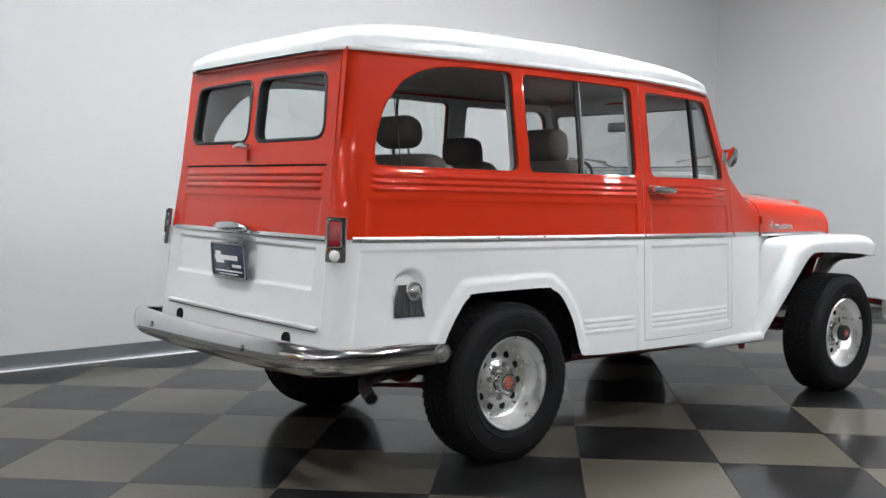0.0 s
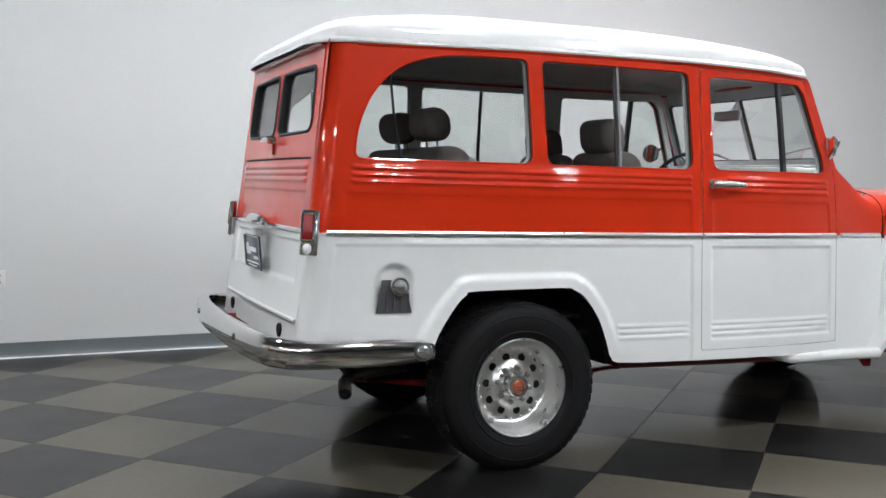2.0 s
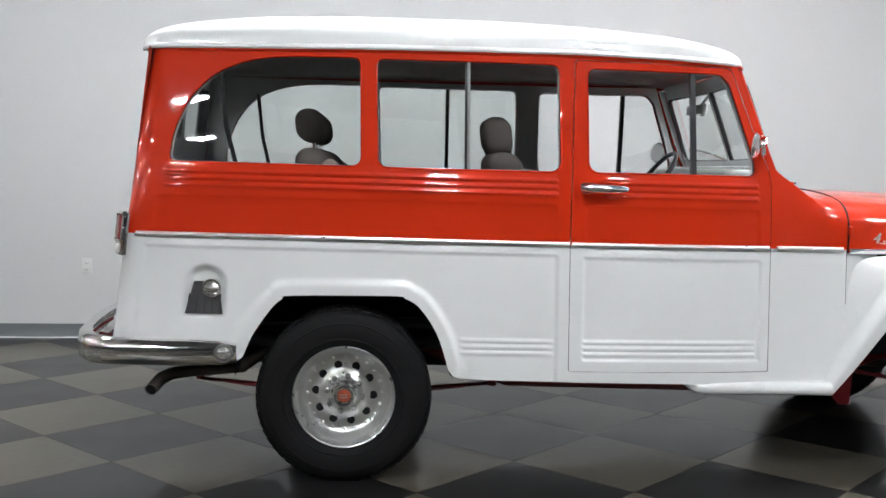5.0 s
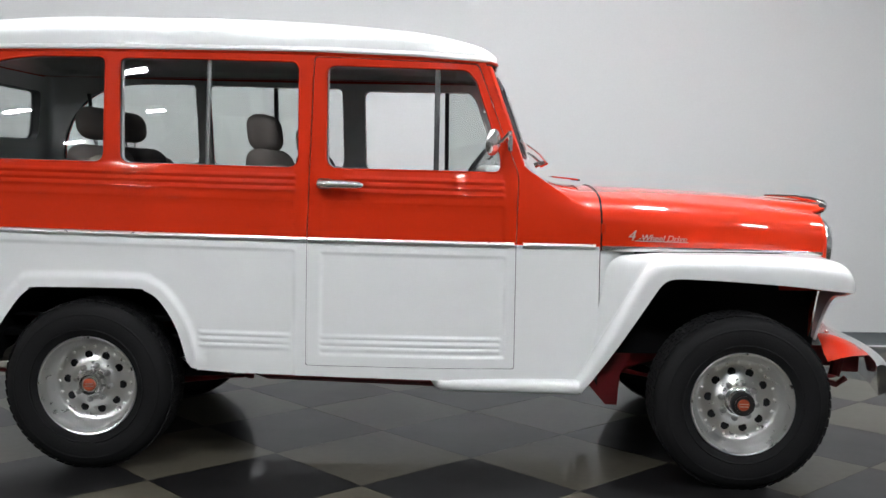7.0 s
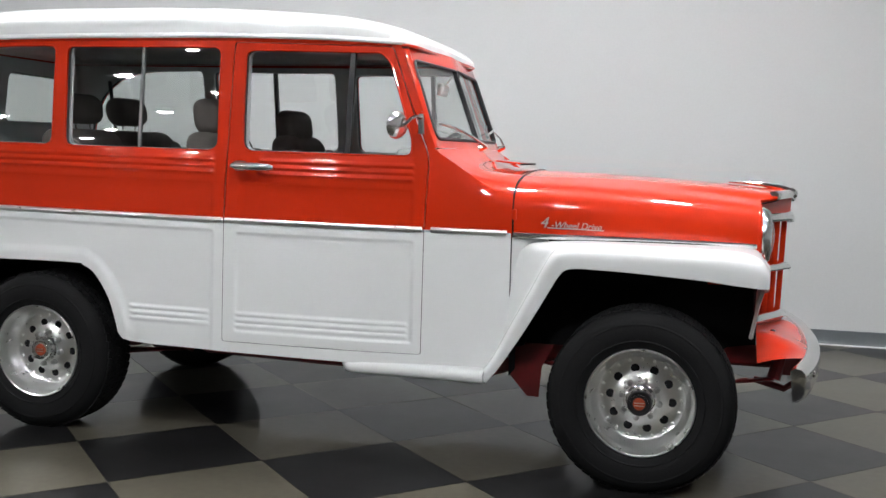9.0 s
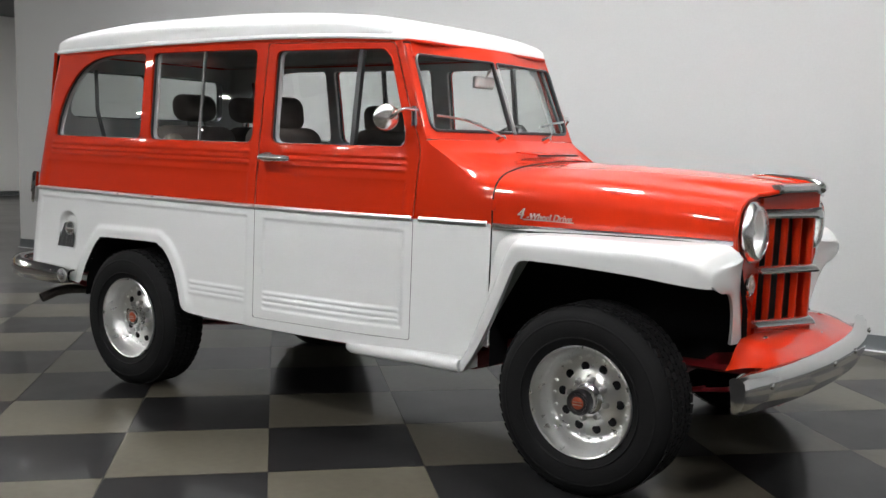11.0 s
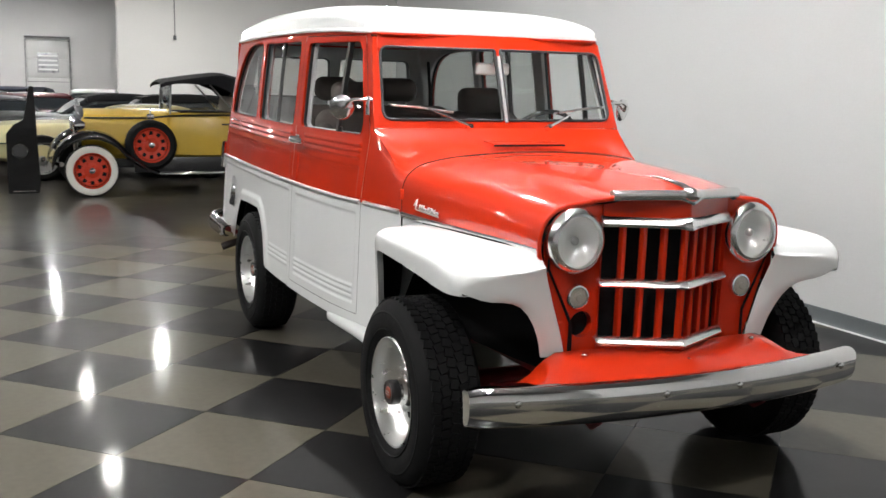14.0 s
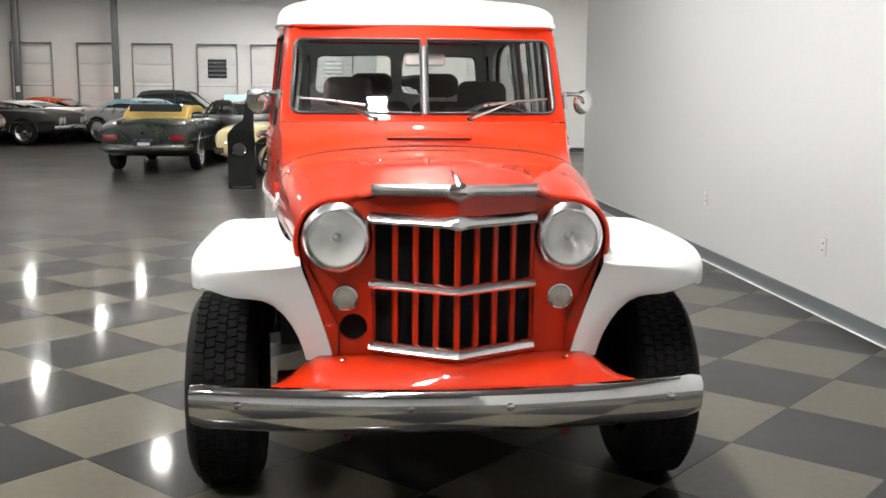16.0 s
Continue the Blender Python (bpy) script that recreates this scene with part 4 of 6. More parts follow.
part("screen_lining", on_screen(sheet([(u * 0.97, v) for u, v in frame_loop], (WS_R, WS_L), lines((-0.62, 0.62, 0.1)), lines((1.3, 1.72, 0.1)), 0.04), 0.016), LINING, sf, rake=True)
for mir in (True, False):
    rows = []
    for z in lines((1.20, 1.7301, 0.025)):
        zc = max(z, 1.29)
        p0 = Vector((screen_x(z, 0.6), screen_half(z), z))
        e = front_edge(z)
        p2 = Vector((e, half(e, z), z))
        c = Vector((p0.x - 0.006, p2.y + 0.004, z))
        rows.append([(1 - t) ** 2 * p0 + 2 * t * (1 - t) * c + t * t * p2 for t in [i / 8 for i in range(9)]])
    both("screen_pillar", grid([r for r in rows if r[0].z > 1.285]), RED, sf, mir)
    both("pillar_lining", grid([[p + Vector((-0.020, -0.022, 0)) for p in r] for r in rows if r[0].z > 1.285]), LINING, sf, mir, label="grey inner lining of the screen pillar")
    # wiper: pivot, arm and blade
    px = 0.225 if mir else 0.192
    pv = Vector((1.888, px, 1.302))
    wp = both("wiper", tube([pv, pv + Vector((0.035, 0, 0.016))], [0.014, 0.011], 12), CHROME, wagon, mir, label="chrome windscreen wiper")
    a0, a1 = pv + Vector((0.033, 0.0, 0.014)), Vector((screen_x(1.375, 0.44) + 0.032, 0.40, 1.390))
    both("wiper_arm", tube([a0, (a0 + a1) / 2 + Vector((0.01, 0, 0)), a1], [0.007, 0.0055, 0.004], 8, flat=0.6), CHROME, wp, mir)
    b0, b1 = Vector((screen_x(1.36, 0.27) + 0.014, 0.27, 1.372)), Vector((screen_x(1.40, 0.56) + 0.016, 0.565, 1.402))
    both("wiper_blade", tube([b0, (b0 + b1) / 2 + Vector((0.004, 0, 0.004)), b1], 0.0055, 8), STEEL, wp, mir)


HB = np.polyfit([2.12, 2.6, 3.1], [0.645, 0.605, 0.515], 2)


def hood_end(y):
    a = abs(y)
    return 3.095 + 0.065 * smooth01((0.315 - a) / 0.05) + 0.085 * max(0.0, 1 - a / 0.29)


SEC_R = [(0.645, 0.950), (0.647, 1.00), (0.646, 1.045), (0.640, 1.085), (0.622, 1.120), (0.592, 1.147), (0.55, 1.167), (0.48, 1.183), (0.40, 1.195), (0.30, 1.204), (0.20, 1.210), (0.10, 1.214), (0.0, 1.215)]
SEC_F = [(0.512, 0.925), (0.522, 0.965), (0.522, 1.005), (0.512, 1.045), (0.487, 1.084), (0.447, 1.110), (0.40, 1.122), (0.345, 1.128), (0.295, 1.140), (0.255, 1.156), (0.17, 1.164), (0.085, 1.168), (0.0, 1.170)]


def resample(sec, n):
    pts = [Vector((a, b)) for a, b in sec]
    # smooth curve through the points
    out = []
    m = len(pts) - 1
    for i in range(n + 1):
        t = i / n * m
        k = min(int(t), m - 1)
        f = t - k
        p0, p1, p2, p3 = pts[max(k - 1, 0)], pts[k], pts[k + 1], pts[min(k + 2, m)]
        out.append(0.5 * ((2 * p1) + (p2 - p0) * f + (2 * p0 - 5 * p1 + 4 * p2 - p3) * f * f + (3 * p1 - p0 - 3 * p2 + p3) * f ** 3))
    return out


NS = 36
HR, HF = resample(SEC_R, NS), resample(SEC_F, NS)


def hood_point(k, u):
    e = u ** 1.35
    r, f = HR[k], HF[k]
    y = r.x + (f.x - r.x) * (0.45 * u + 0.55 * e)
    z = r.y + (f.y - r.y) * (0.6 * u + 0.4 * u ** 2.2) + 0.006 * math.sin(math.pi * u)
    x = 2.132 + (hood_end(f.x) - 2.132) * u
    return x, y, z


rows = []
US = [i / 30 for i in range(31)]
for u in US:
    r = [hood_point(k, u) for k in range(NS + 1)]
    rows.append(r + [(a, -b, c) for a, b, c in reversed(r[:-1])])
V, F = grid(rows)
hood = part("hood", (V, [tuple(reversed(f)) for f in F]), RED, wagon, "red engine hood with a chrome nose ornament", rake=True, smooth=60)
edge = rows[-1]
part("hood_lip", tube([(a - 0.006, b, c - 0.007) for a, b, c in edge], 0.009, 8), RED, hood, rake=True)
LETTER_X, LETTER_Z = 2.36, 1.012
LETTERS = surface("worn_bright_metal", (0.55, 0.53, 0.50), 0.30, metal=0.7, var=0.1, bump=0.02)
part("hood_underside", grid([[(a, b * 0.97, c - 0.02) for a, b, c in r] for r in rows[::3]]), VOID, hood, rake=True)
for mir in (True, False):
    g = grid([[hood_point(0, u)[0:1] + (hood_point(0, u)[1] + o, BELT - 0.006 + dz) for dz, o in ((-0.012, 0.0), (-0.010, 0.008), (-0.003, 0.012), (0.005, 0.012), (0.011, 0.007), (0.012, 0.0))] for u in [i / 20 for i in range(21)]])
    both("hood_trim", g, SATIN, hood, mir, label="chrome trim strip along the hood")
    side_gap = tube([(a - 0.003, b - 0.004, c) for a, b, c in [(2.128, p.x, p.y) for p in HR]], 0.0045, 6)
    both("hood_gap", side_gap, VOID, hood, mir)
    both("hood_latch", rbox(0.018, 0.022, 0.045, 0.006, at=(2.135, 0.650, 1.045)), RED, hood, mir)
    sg, fy = (1, -0.637) if mir else (-1, 0.637)
    for text, size, dx, dz in (("4", 0.062, -0.108, 0.004), ("-Wheel Drive", 0.036, 0.022, -0.003)):
        lm = Matrix(((sg, 0, 0, LETTER_X + sg * dx), (0, 0, -sg, fy), (0, 1, 0, LETTER_Z + dz), (0, 0, 0, 1)))
        lettering("lettering", text, size, LETTERS, hood, SHEAR @ lm, 0.004, "chrome script lettering")
    both("letter_bar", rbox(0.225, 0.006, 0.004, 0.001, at=(LETTER_X + sg * 0.02, 0.638, LETTER_Z - 0.015)), LETTERS, hood, mir)

# cowl between the screen and the hood
base = []
for i in range(13):
    z = BELT - 0.017 + (1.285 - BELT + 0.017) * i / 12
    e = front_edge(max(z, BELT))
    base.append((Vector((e, half(e, z), z)), Vector((0.30, -0.05, -0.03 * i / 12 - 0.10 * (i / 12) ** 3))))
p0 = Vector((screen_x(1.295, 0.6), screen_half(1.295), 1.295))
e = front_edge(1.295)
p2 = Vector((e, half(e, 1.295), 1.295))
c = Vector((p0.x - 0.006, p2.y + 0.004, 1.295))
for i in range(1, 9):
    t = i / 8
    base.append(((1 - t) ** 2 * p2 + 2 * t * (1 - t) * c + t * t * p0, Vector((0.24, -0.02, -0.20 - 0.10 * t))))
for i in range(1, NS + 1 - 20):
    y = screen_half(1.295) * (1 - i / (NS - 20))
    base.append((Vector((screen_x(1.298, y), y, 1.298 + 0.004 * (1 - y / 0.63))), Vector((0.20, 0, -0.26))))
rows = []
for j in range(15):
    t = j / 14
    r = []
    for k in range(NS + 1):
        a, ta = base[k]
        b = Vector((2.124, HR[k].x, HR[k].y))
        tb = Vector((0.34, 0, -0.012))
        h = (2 * t ** 3 - 3 * t * t + 1) * a + (t ** 3 - 2 * t * t + t) * ta + (3 * t * t - 2 * t ** 3) * b + (t ** 3 - t * t) * tb
        r.append(tuple(h))
    rows.append(r + [(x, -y, z) for x, y, z in reversed(r[:-1])])
V, F = grid(rows)
cowl = part("cowl", (V, [tuple(reversed(f)) for f in F]), RED, wagon, "red cowl sweeping up to the windscreen", rake=True, smooth=60)
# vent lid in the cowl
part("vent_lid", mapped(rbox(0.115, 0.36, 0.007, 0.003), lambda x, y, z: (2.012 + x, y, 1.247 + z - 0.08 * x + 0.0)), RED, cowl, "cowl vent lid", rake=True)
part("vent_gap", mapped(rbox(0.008, 0.365, 0.008, 0), lambda x, y, z: (2.074 + x, y, 1.240 + z)), VOID, cowl, rake=True)

# hood ornament: winged chrome bar across the nose and a spear along the crown
orn = []
for y in lines((-0.275, 0.2751, 0.0125)):
    a = abs(y)
    x = hood_end(y) + 0.004
    z = 1.161 - 0.004 * a / 0.27
    h = 0.019 + 0.018 * max(0.0, 1 - a / 0.045)
    orn.append([(x - 0.030, y, z + 0.010), (x - 0.010, y, z + 0.015), (x + 0.006, y, z + 0.006), (x + 0.008, y, z - 0.004), (x + 0.002, y, z - h), (x - 0.012, y, z - h)])
V, F = grid(orn, close_v=True)
F += [tuple(range(6)), tuple(reversed(range(len(V) - 6, len(V))))]
ornament = part("hood_ornament", (V, [tuple(reversed(f)) for f in F]), SATIN, wagon, "chrome winged nose ornament", rake=True)
part("emblem_boss", moved(dome(0.036, (0, 0, 0), (0.9, 1.05, 0.75), 16), Matrix.Translation((3.232, 0, 1.158))), CHROME, ornament, rake=True)
part("spear", tube([(2.97, 0, 1.196), (3.04, 0, 1.196), (3.11, 0, 1.192), (3.19, 0, 1.182), (3.24, 0, 1.164)], [0.003, 0.006, 0.009, 0.013, 0.017], 12, flat=1.1), CHROME, ornament, rake=True)

# ---- grille shell ----
PX = 3.082
shell = rounded([(0.505, 0.93), (0.508, 0.99), (0.495, 1.04), (0.455, 1.085), (0.385, 1.112), (0.27, 1.135), (-0.27, 1.135), (-0.385, 1.112), (-0.455, 1.085), (-0.495, 1.04), (-0.508, 0.99), (-0.505, 0.93), (-0.402, 0.585), (0.402, 0.585)], 0.02, 3)
hole = [(0.262, 0.615), (0.262, 1.125), (-0.262, 1.125), (-0.262, 0.615)]
lamps = [[(sg * 0.386 + 0.092 * math.cos(a), 0.993 + 0.092 * math.sin(a)) for a in [2 * math.pi * i / 32 for i in range(32)]] for sg in (-1, 1)]
ring = [(-0.335 + 0.047 * math.cos(a), 0.692 + 0.047 * math.sin(a)) for a in [2 * math.pi * i / 24 for i in range(24)]]


def on_front(g, off=0.0):
    return [(PX + off + 0.03 * (v - 0.8), u, v) for u, v, _ in g[0]], g[1]


face = part("grille_shell", on_front(sheet(shell, (hole, ring, *lamps), lines((-0.5, 0.5, 0.05)), lines((0.6, 1.12, 0.05)), 0.02)), RED, wagon, "red pressed front panel round the grille", rake=True)
part("horn_hole", on_front(sheet(ring, (), (), (), 0.02), -0.03), VOID, face, rake=True)
part("hole_wall", grid([[(PX + o + 0.03 * (v - 0.8), u, v) for u, v in ring] for o in (0.0, -0.03)], close_v=True), RED, face, rake=True)


def vee(y, out=0.0):
    return PX + 0.012 + out + 0.135 * (1 - abs(y) / 0.275)


def vee_band(z0, z1, out, ys=(-0.272, -0.14, -0.004, 0.004, 0.14, 0.272)):
    return grid([[(vee(y, out) + 0.03 * (z - 0.8), y, z) for y in ys] for z in (z0, z1)])


part("nose_panel", vee_band(1.055, 1.150, 0.0), RED, face, rake=True, smooth=20)
part("lower_nose", vee_band(0.585, 0.635, 0.0), RED, face, rake=True, smooth=20)
for s in (-1, 1):
    part("grille_flank", grid([[(PX - 0.02, s * 0.263, z), (vee(0.272) + 0.03 * (z - 0.8), s * 0.272, z)] for z in (0.585, 0.85, 1.15)]), RED, face, rake=True)
grille = part("radiator_core", rbox(0.03, 0.56, 0.56, 0.004, at=(3.045, 0, 0.86)), VOID, wagon, "black radiator behind red slats and chrome bars", rake=True)
part("grille_floor", grid([[(3.05, -0.27, 0.618), (3.05, 0.27, 0.618)], [(vee(0.272), -0.272, 0.618), (vee(0.272), 0.272, 0.618)]]), VOID, grille, rake=True)
for i in range(7):
    y = (i - 3) * 0.0655
    rows = []
    for z in (0.62, 0.75, 0.88, 1.0, 1.062):
        x = vee(y) + 0.03 * (z - 0.8) - 0.012
        rows.append([(x - 0.024, y - 0.009, z), (x - 0.006, y - 0.0105, z), (x, y - 0.007, z), (x, y + 0.007, z), (x - 0.006, y + 0.0105, z), (x - 0.024, y + 0.009, z)])
    part("slat", grid(rows, close_v=True), RED, grille, "red upright grille slat", rake=True)
for z, h, nm in ((1.059, 0.021, "upper_bar"), (0.842, 0.0155, "middle_bar"), (0.632, 0.017, "lower_bar")):
    rows = []
    for y in lines((-0.285, 0.2851, 0.0095)):
        a = abs(y)
        x = vee(min(a, 0.275)) + 0.03 * (z - 0.8)
        k = h * (1.0 + (0.35 * max(0.0, 1 - a / 0.05) if z > 1 else 0.0))
        ends = 0.5 if a > 0.28 else 1.0
        rows.append([(x - 0.008, y, z - k * ends), (x + 0.016, y, z - 0.85 * k * ends), (x + 0.020, y, z - 0.4 * k * ends), (x + 0.009, y, z + 0.6 * k * ends), (x - 0.008, y, z + k * ends)])
    V, F = grid(rows, close_v=True)
    F += [tuple(range(5)), tuple(reversed(range(len(V) - 5, len(V))))]
    part(nm, (V, [tuple(reversed(f)) for f in F]), SATIN, grille, "chrome V-shaped grille bar", rake=True)

for mir in (True, False):
    hm = Matrix.Translation((PX + 0.008, 0.386, 0.993))
    hl = both("headlamp", moved(lathe([(0.106, -0.012), (0.115, 0.002), (0.117, 0.014), (0.114, 0.026), (0.106, 0.038), (0.096, 0.046), (0.090, 0.047), (0.087, 0.040), (0.087, 0.020)], 40, axis="x"), hm), SATIN, wagon, mir, label="round headlamp in a chrome ring")
    both("reflector", moved(lathe([(0.0, -0.045), (0.03, -0.040), (0.06, -0.022), (0.080, 0.005), (0.090, 0.038)], 32, axis="x"), hm), surface("lamp_reflector", (0.95, 0.95, 0.94), 0.32, metal=0.45, var=0.05, fine=45, bump=0.5) if mir else bpy.data.materials["lamp_reflector"], hl, mir)
    both("lens", moved(lathe([(0.0, 0.062), (0.03, 0.0605), (0.06, 0.055), (0.08, 0.047), (0.090, 0.038)], 32, axis="x"), hm), LENS, hl, mir, shadow=False)
    both("bulb_shield", moved(dome(0.016, (0.01, 0, 0), (1, 1, 1), 12), hm), STEEL, hl, mir)
    gm = Matrix.Translation((PX + 0.004, 0.362, 0.794))
    pk = both("parking_lamp", moved(lathe([(0.044, -0.006), (0.046, 0.006), (0.042, 0.016), (0.036, 0.018), (0.034, 0.012)], 28, axis="x"), gm), CHROME, wagon, mir, label="small round parking lamp")
    both("lens", moved(lathe([(0.0, 0.026), (0.012, 0.025), (0.014, 0.021), (0.026, 0.019), (0.035, 0.013)], 28, axis="x"), gm), AMBER, pk, mir)

# ---- front fenders with their inner aprons ----
FO = [(2.010, 0.395), (2.060, 0.455), (2.130, 0.588), (2.205, 0.725), (2.277, 0.860), (2.310, 0.912), (2.345, 0.940), (2.40, 0.953), (2.50, 0.957), (2.62, 0.960), (2.85, 0.962), (2.97, 0.960), (3.045, 0.948), (3.090, 0.925), (3.118, 0.890)]
FI = [(2.050, 0.362), (2.098, 0.425), (2.172, 0.535), (2.245, 0.655), (2.320, 0.785), (2.348, 0.830), (2.375, 0.855), (2.42, 0.864), (2.51, 0.864), (2.62, 0.862), (2.85, 0.852), (2.97, 0.842), (3.045, 0.836), (3.090, 0.832), (3.118, 0.829)]
FY = [0.735, 0.745, 0.768, 0.798, 0.830, 0.844, 0.853, 0.860, 0.865, 0.869, 0.874, 0.874, 0.870, 0.858, 0.828]
FN = [(1.99, 0.690, 0.398), (2.04, 0.672, 0.458), (2.10, 0.655, 0.592), (2.125, 0.648, 0.730), (2.15, 0.645, 0.865), (2.18, 0.642, 0.915), (2.24, 0.640, 0.938), (2.36, 0.632, 0.950), (2.46, 0.622, 0.953), (2.62, 0.606, 0.956), (2.85, 0.572, 0.957), (2.95, 0.548, 0.957), (3.035, 0.530, 0.956), (3.086, 0.515, 0.943), (3.112, 0.506, 0.908)]


def interp_list(a, t):
    k = min(int(t), len(a) - 2)
    f = t - k
    p0, p1, p2, p3 = (np.array(a[min(max(k + d, 0), len(a) - 1)], float) for d in (-1, 0, 1, 2))
    return 0.5 * (2 * p1 + (p2 - p0) * f + (2 * p0 - 5 * p1 + 4 * p2 - p3) * f * f + (3 * p1 - p0 - 3 * p2 + p3) * f ** 3)


def fender_row(t):
    o, i, y, nn = interp_list(FO, t), interp_list(FI, t), float(interp_list(FY, t)), interp_list(FN, t)
    N, O, I = Vector(nn), Vector((o[0], y, o[1])), Vector((i[0], y, i[1]))
    up = (O - I)
    up.y = 0
    Q = O.copy()
    Q.y = y - 0.095
    Q.z = Q.z + (N.z - Q.z) * 0.3
    M = I + up * 0.42
    row = [N.lerp(Q, k / 6) for k in range(7)]
    C = O + up * 0.02
    C.y = y + 0.002
    row += [(1 - s) ** 2 * Q + 2 * s * (1 - s) * C + s * s * M for s in [k / 9 for k in range(1, 10)]]
    row += [M.lerp(I, 0.6), I + Vector((0, -0.002, 0)), I + Vector((0, -0.010, 0.0)) - up * 0.02, I + Vector((0, -0.028, 0.0))]
    return row


ts = [k / 4 for k in range(4 * (len(FO) - 1) + 1)]
FROWS = [fender_row(t) for t in ts]
# the front face runs on from the last row down beside the grille
A_IN = [(0.506, 0.908), (0.497, 0.875), (0.480, 0.83), (0.450, 0.745), (0.422, 0.66), (0.403, 0.585)]
A_OUT = [(3.117, 0.755, 0.812), (3.115, 0.715, 0.802), (3.113, 0.672, 0.798), (3.111, 0.632, 0.791), (3.108, 0.598, 0.775), (3.103, 0.565, 0.744), (3.097, 0.538, 0.705), (3.090, 0.516, 0.660), (3.084, 0.503, 0.620), (3.078, 0.495, 0.585)]


def inner_edge(t):
    y, z = (float(v) for v in interp_list(A_IN, 5 * t))
    x = PX + 0.010 + 0.03 * (z - 0.8)
    return Vector((x + (FROWS[-1][0].x + 0.004 - x) * max(0.0, 1 - t / 0.55), y, z))


def weld(g):
    """Joins the points that fall together."""
    seen, V, at = {}, [], []
    for p in g[0]:
        key = tuple(round(v, 4) for v in p)
        if key not in seen:
            seen[key] = len(V)
            V.append(p)
        at.append(seen[key])
    F = []
    for f in g[1]:
        q = []
        for i in f:
            if at[i] not in q:
                q.append(at[i])
        if len(q) > 2:
            F.append(tuple(q))
    return V, F


edge = FROWS[-1][:-3]
face = []
for k, p in enumerate(edge + [Vector(v) for v in A_OUT]):
    n = len(edge) - 1
    q = inner_edge(0.26 * k / n if k <= n else 0.26 + 0.74 * (k - n) / len(A_OUT))
    face.append([q.lerp(p, f) + Vector((0.012 * math.sin(math.pi * f) * min(1.0, (p - q).length / 0.2), 0, 0)) for f in [i / 7 for i in range(8)]])
for mir in (True, False):
    lip_rows = [[r[-1], r[-1] + Vector((-0.012, -0.002, 0.003))] for r in face[len(edge) - 1:]]
    fe = both("fender", weld(merge(grid(FROWS), grid(face), grid(lip_rows))), WHITE, wagon, mir, label="white front fender with a flat top", smooth=60)
    # black sheets under the fender: its shade is put into the colour
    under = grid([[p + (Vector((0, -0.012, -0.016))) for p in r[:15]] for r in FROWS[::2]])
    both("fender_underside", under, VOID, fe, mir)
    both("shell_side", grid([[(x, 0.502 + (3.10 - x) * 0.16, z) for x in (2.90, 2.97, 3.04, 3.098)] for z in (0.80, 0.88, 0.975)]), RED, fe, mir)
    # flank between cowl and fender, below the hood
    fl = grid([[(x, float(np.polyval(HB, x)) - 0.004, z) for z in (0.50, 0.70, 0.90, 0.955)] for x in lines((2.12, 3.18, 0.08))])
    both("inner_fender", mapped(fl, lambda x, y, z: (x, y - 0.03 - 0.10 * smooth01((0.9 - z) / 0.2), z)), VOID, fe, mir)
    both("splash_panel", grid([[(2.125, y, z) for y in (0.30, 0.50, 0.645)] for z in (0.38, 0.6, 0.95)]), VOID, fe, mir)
    sp = both("front_flank", wrapped(sheet([(2.126, 0.46), (2.126, 0.951), (2.36, 0.951), (2.30, 0.86), (2.16, 0.60), (2.10, 0.47)], (), (), (), 0.05), 0.004), WHITE, fe, mir)
    # running board that joins the fender
    rows = []
    for i in range(25):
        x = 1.425 + 0.615 * i / 24
        d = min(1.0, (x - 1.425) / 0.07)
        k = math.sqrt(max(0.0, 1 - (1 - d) ** 2))
        yo = 0.70 + 0.058 * k + 0.0 * x
        yi, zt = 0.60, 0.412
        zb = 0.405 - 0.045 * (0.35 + 0.65 * k)
        rows.append([(x, yi, zt - 0.002), (x, yo - 0.035, zt), (x, yo - 0.010, zt - 0.004), (x, yo, zt - 0.018), (x, yo - 0.002, zb + 0.010), (x, yo - 0.014, zb), (x, yi, zb)])
    V, F = grid(rows, close_v=True)
    F += [tuple(range(7)), tuple(reversed(range(len(V) - 7, len(V))))]
    both("running_board", (V, F), WHITE, wagon, mir, label="short white running board step", smooth=50)

# ---- front bumper, splash apron ----
rows = []
for i in range(41):
    y = -0.858 + 1.676 * i / 40
    a = abs(y + 0.020) / 0.838
    x = 3.248 + 0.112 * (1 - a ** 2.2)
    e = 1.0 if a < 0.97 else 1 - 0.14 * ((a - 0.97) / 0.03) ** 2
    zc = 0.503
    rows.append([(x - 0.045, y, zc + 0.046 * e), (x - 0.030, y, zc + 0.056 * e), (x - 0.008, y, zc + 0.052 * e), (x + 0.006, y, zc + 0.036 * e), (x + 0.010, y, zc + 0.008 * e), (x + 0.008, y, zc - 0.040 * e), (x - 0.004, y, zc - 0.072 * e), (x - 0.026, y, zc - 0.086 * e), (x - 0.036, y, zc - 0.080 * e), (x - 0.040, y, zc - 0.02 * e), (x - 0.046, y, zc + 0.036 * e)])
V, F = grid(rows, close_v=True)
k = len(rows[0])
F += [tuple(range(k)), tuple(reversed(range(len(V) - k, len(V))))]
fb = part("front_bumper", (V, [tuple(reversed(f)) for f in F]), CHROME, wagon, "bowed chrome front bumper bar with bolts", rake=True, smooth=50)
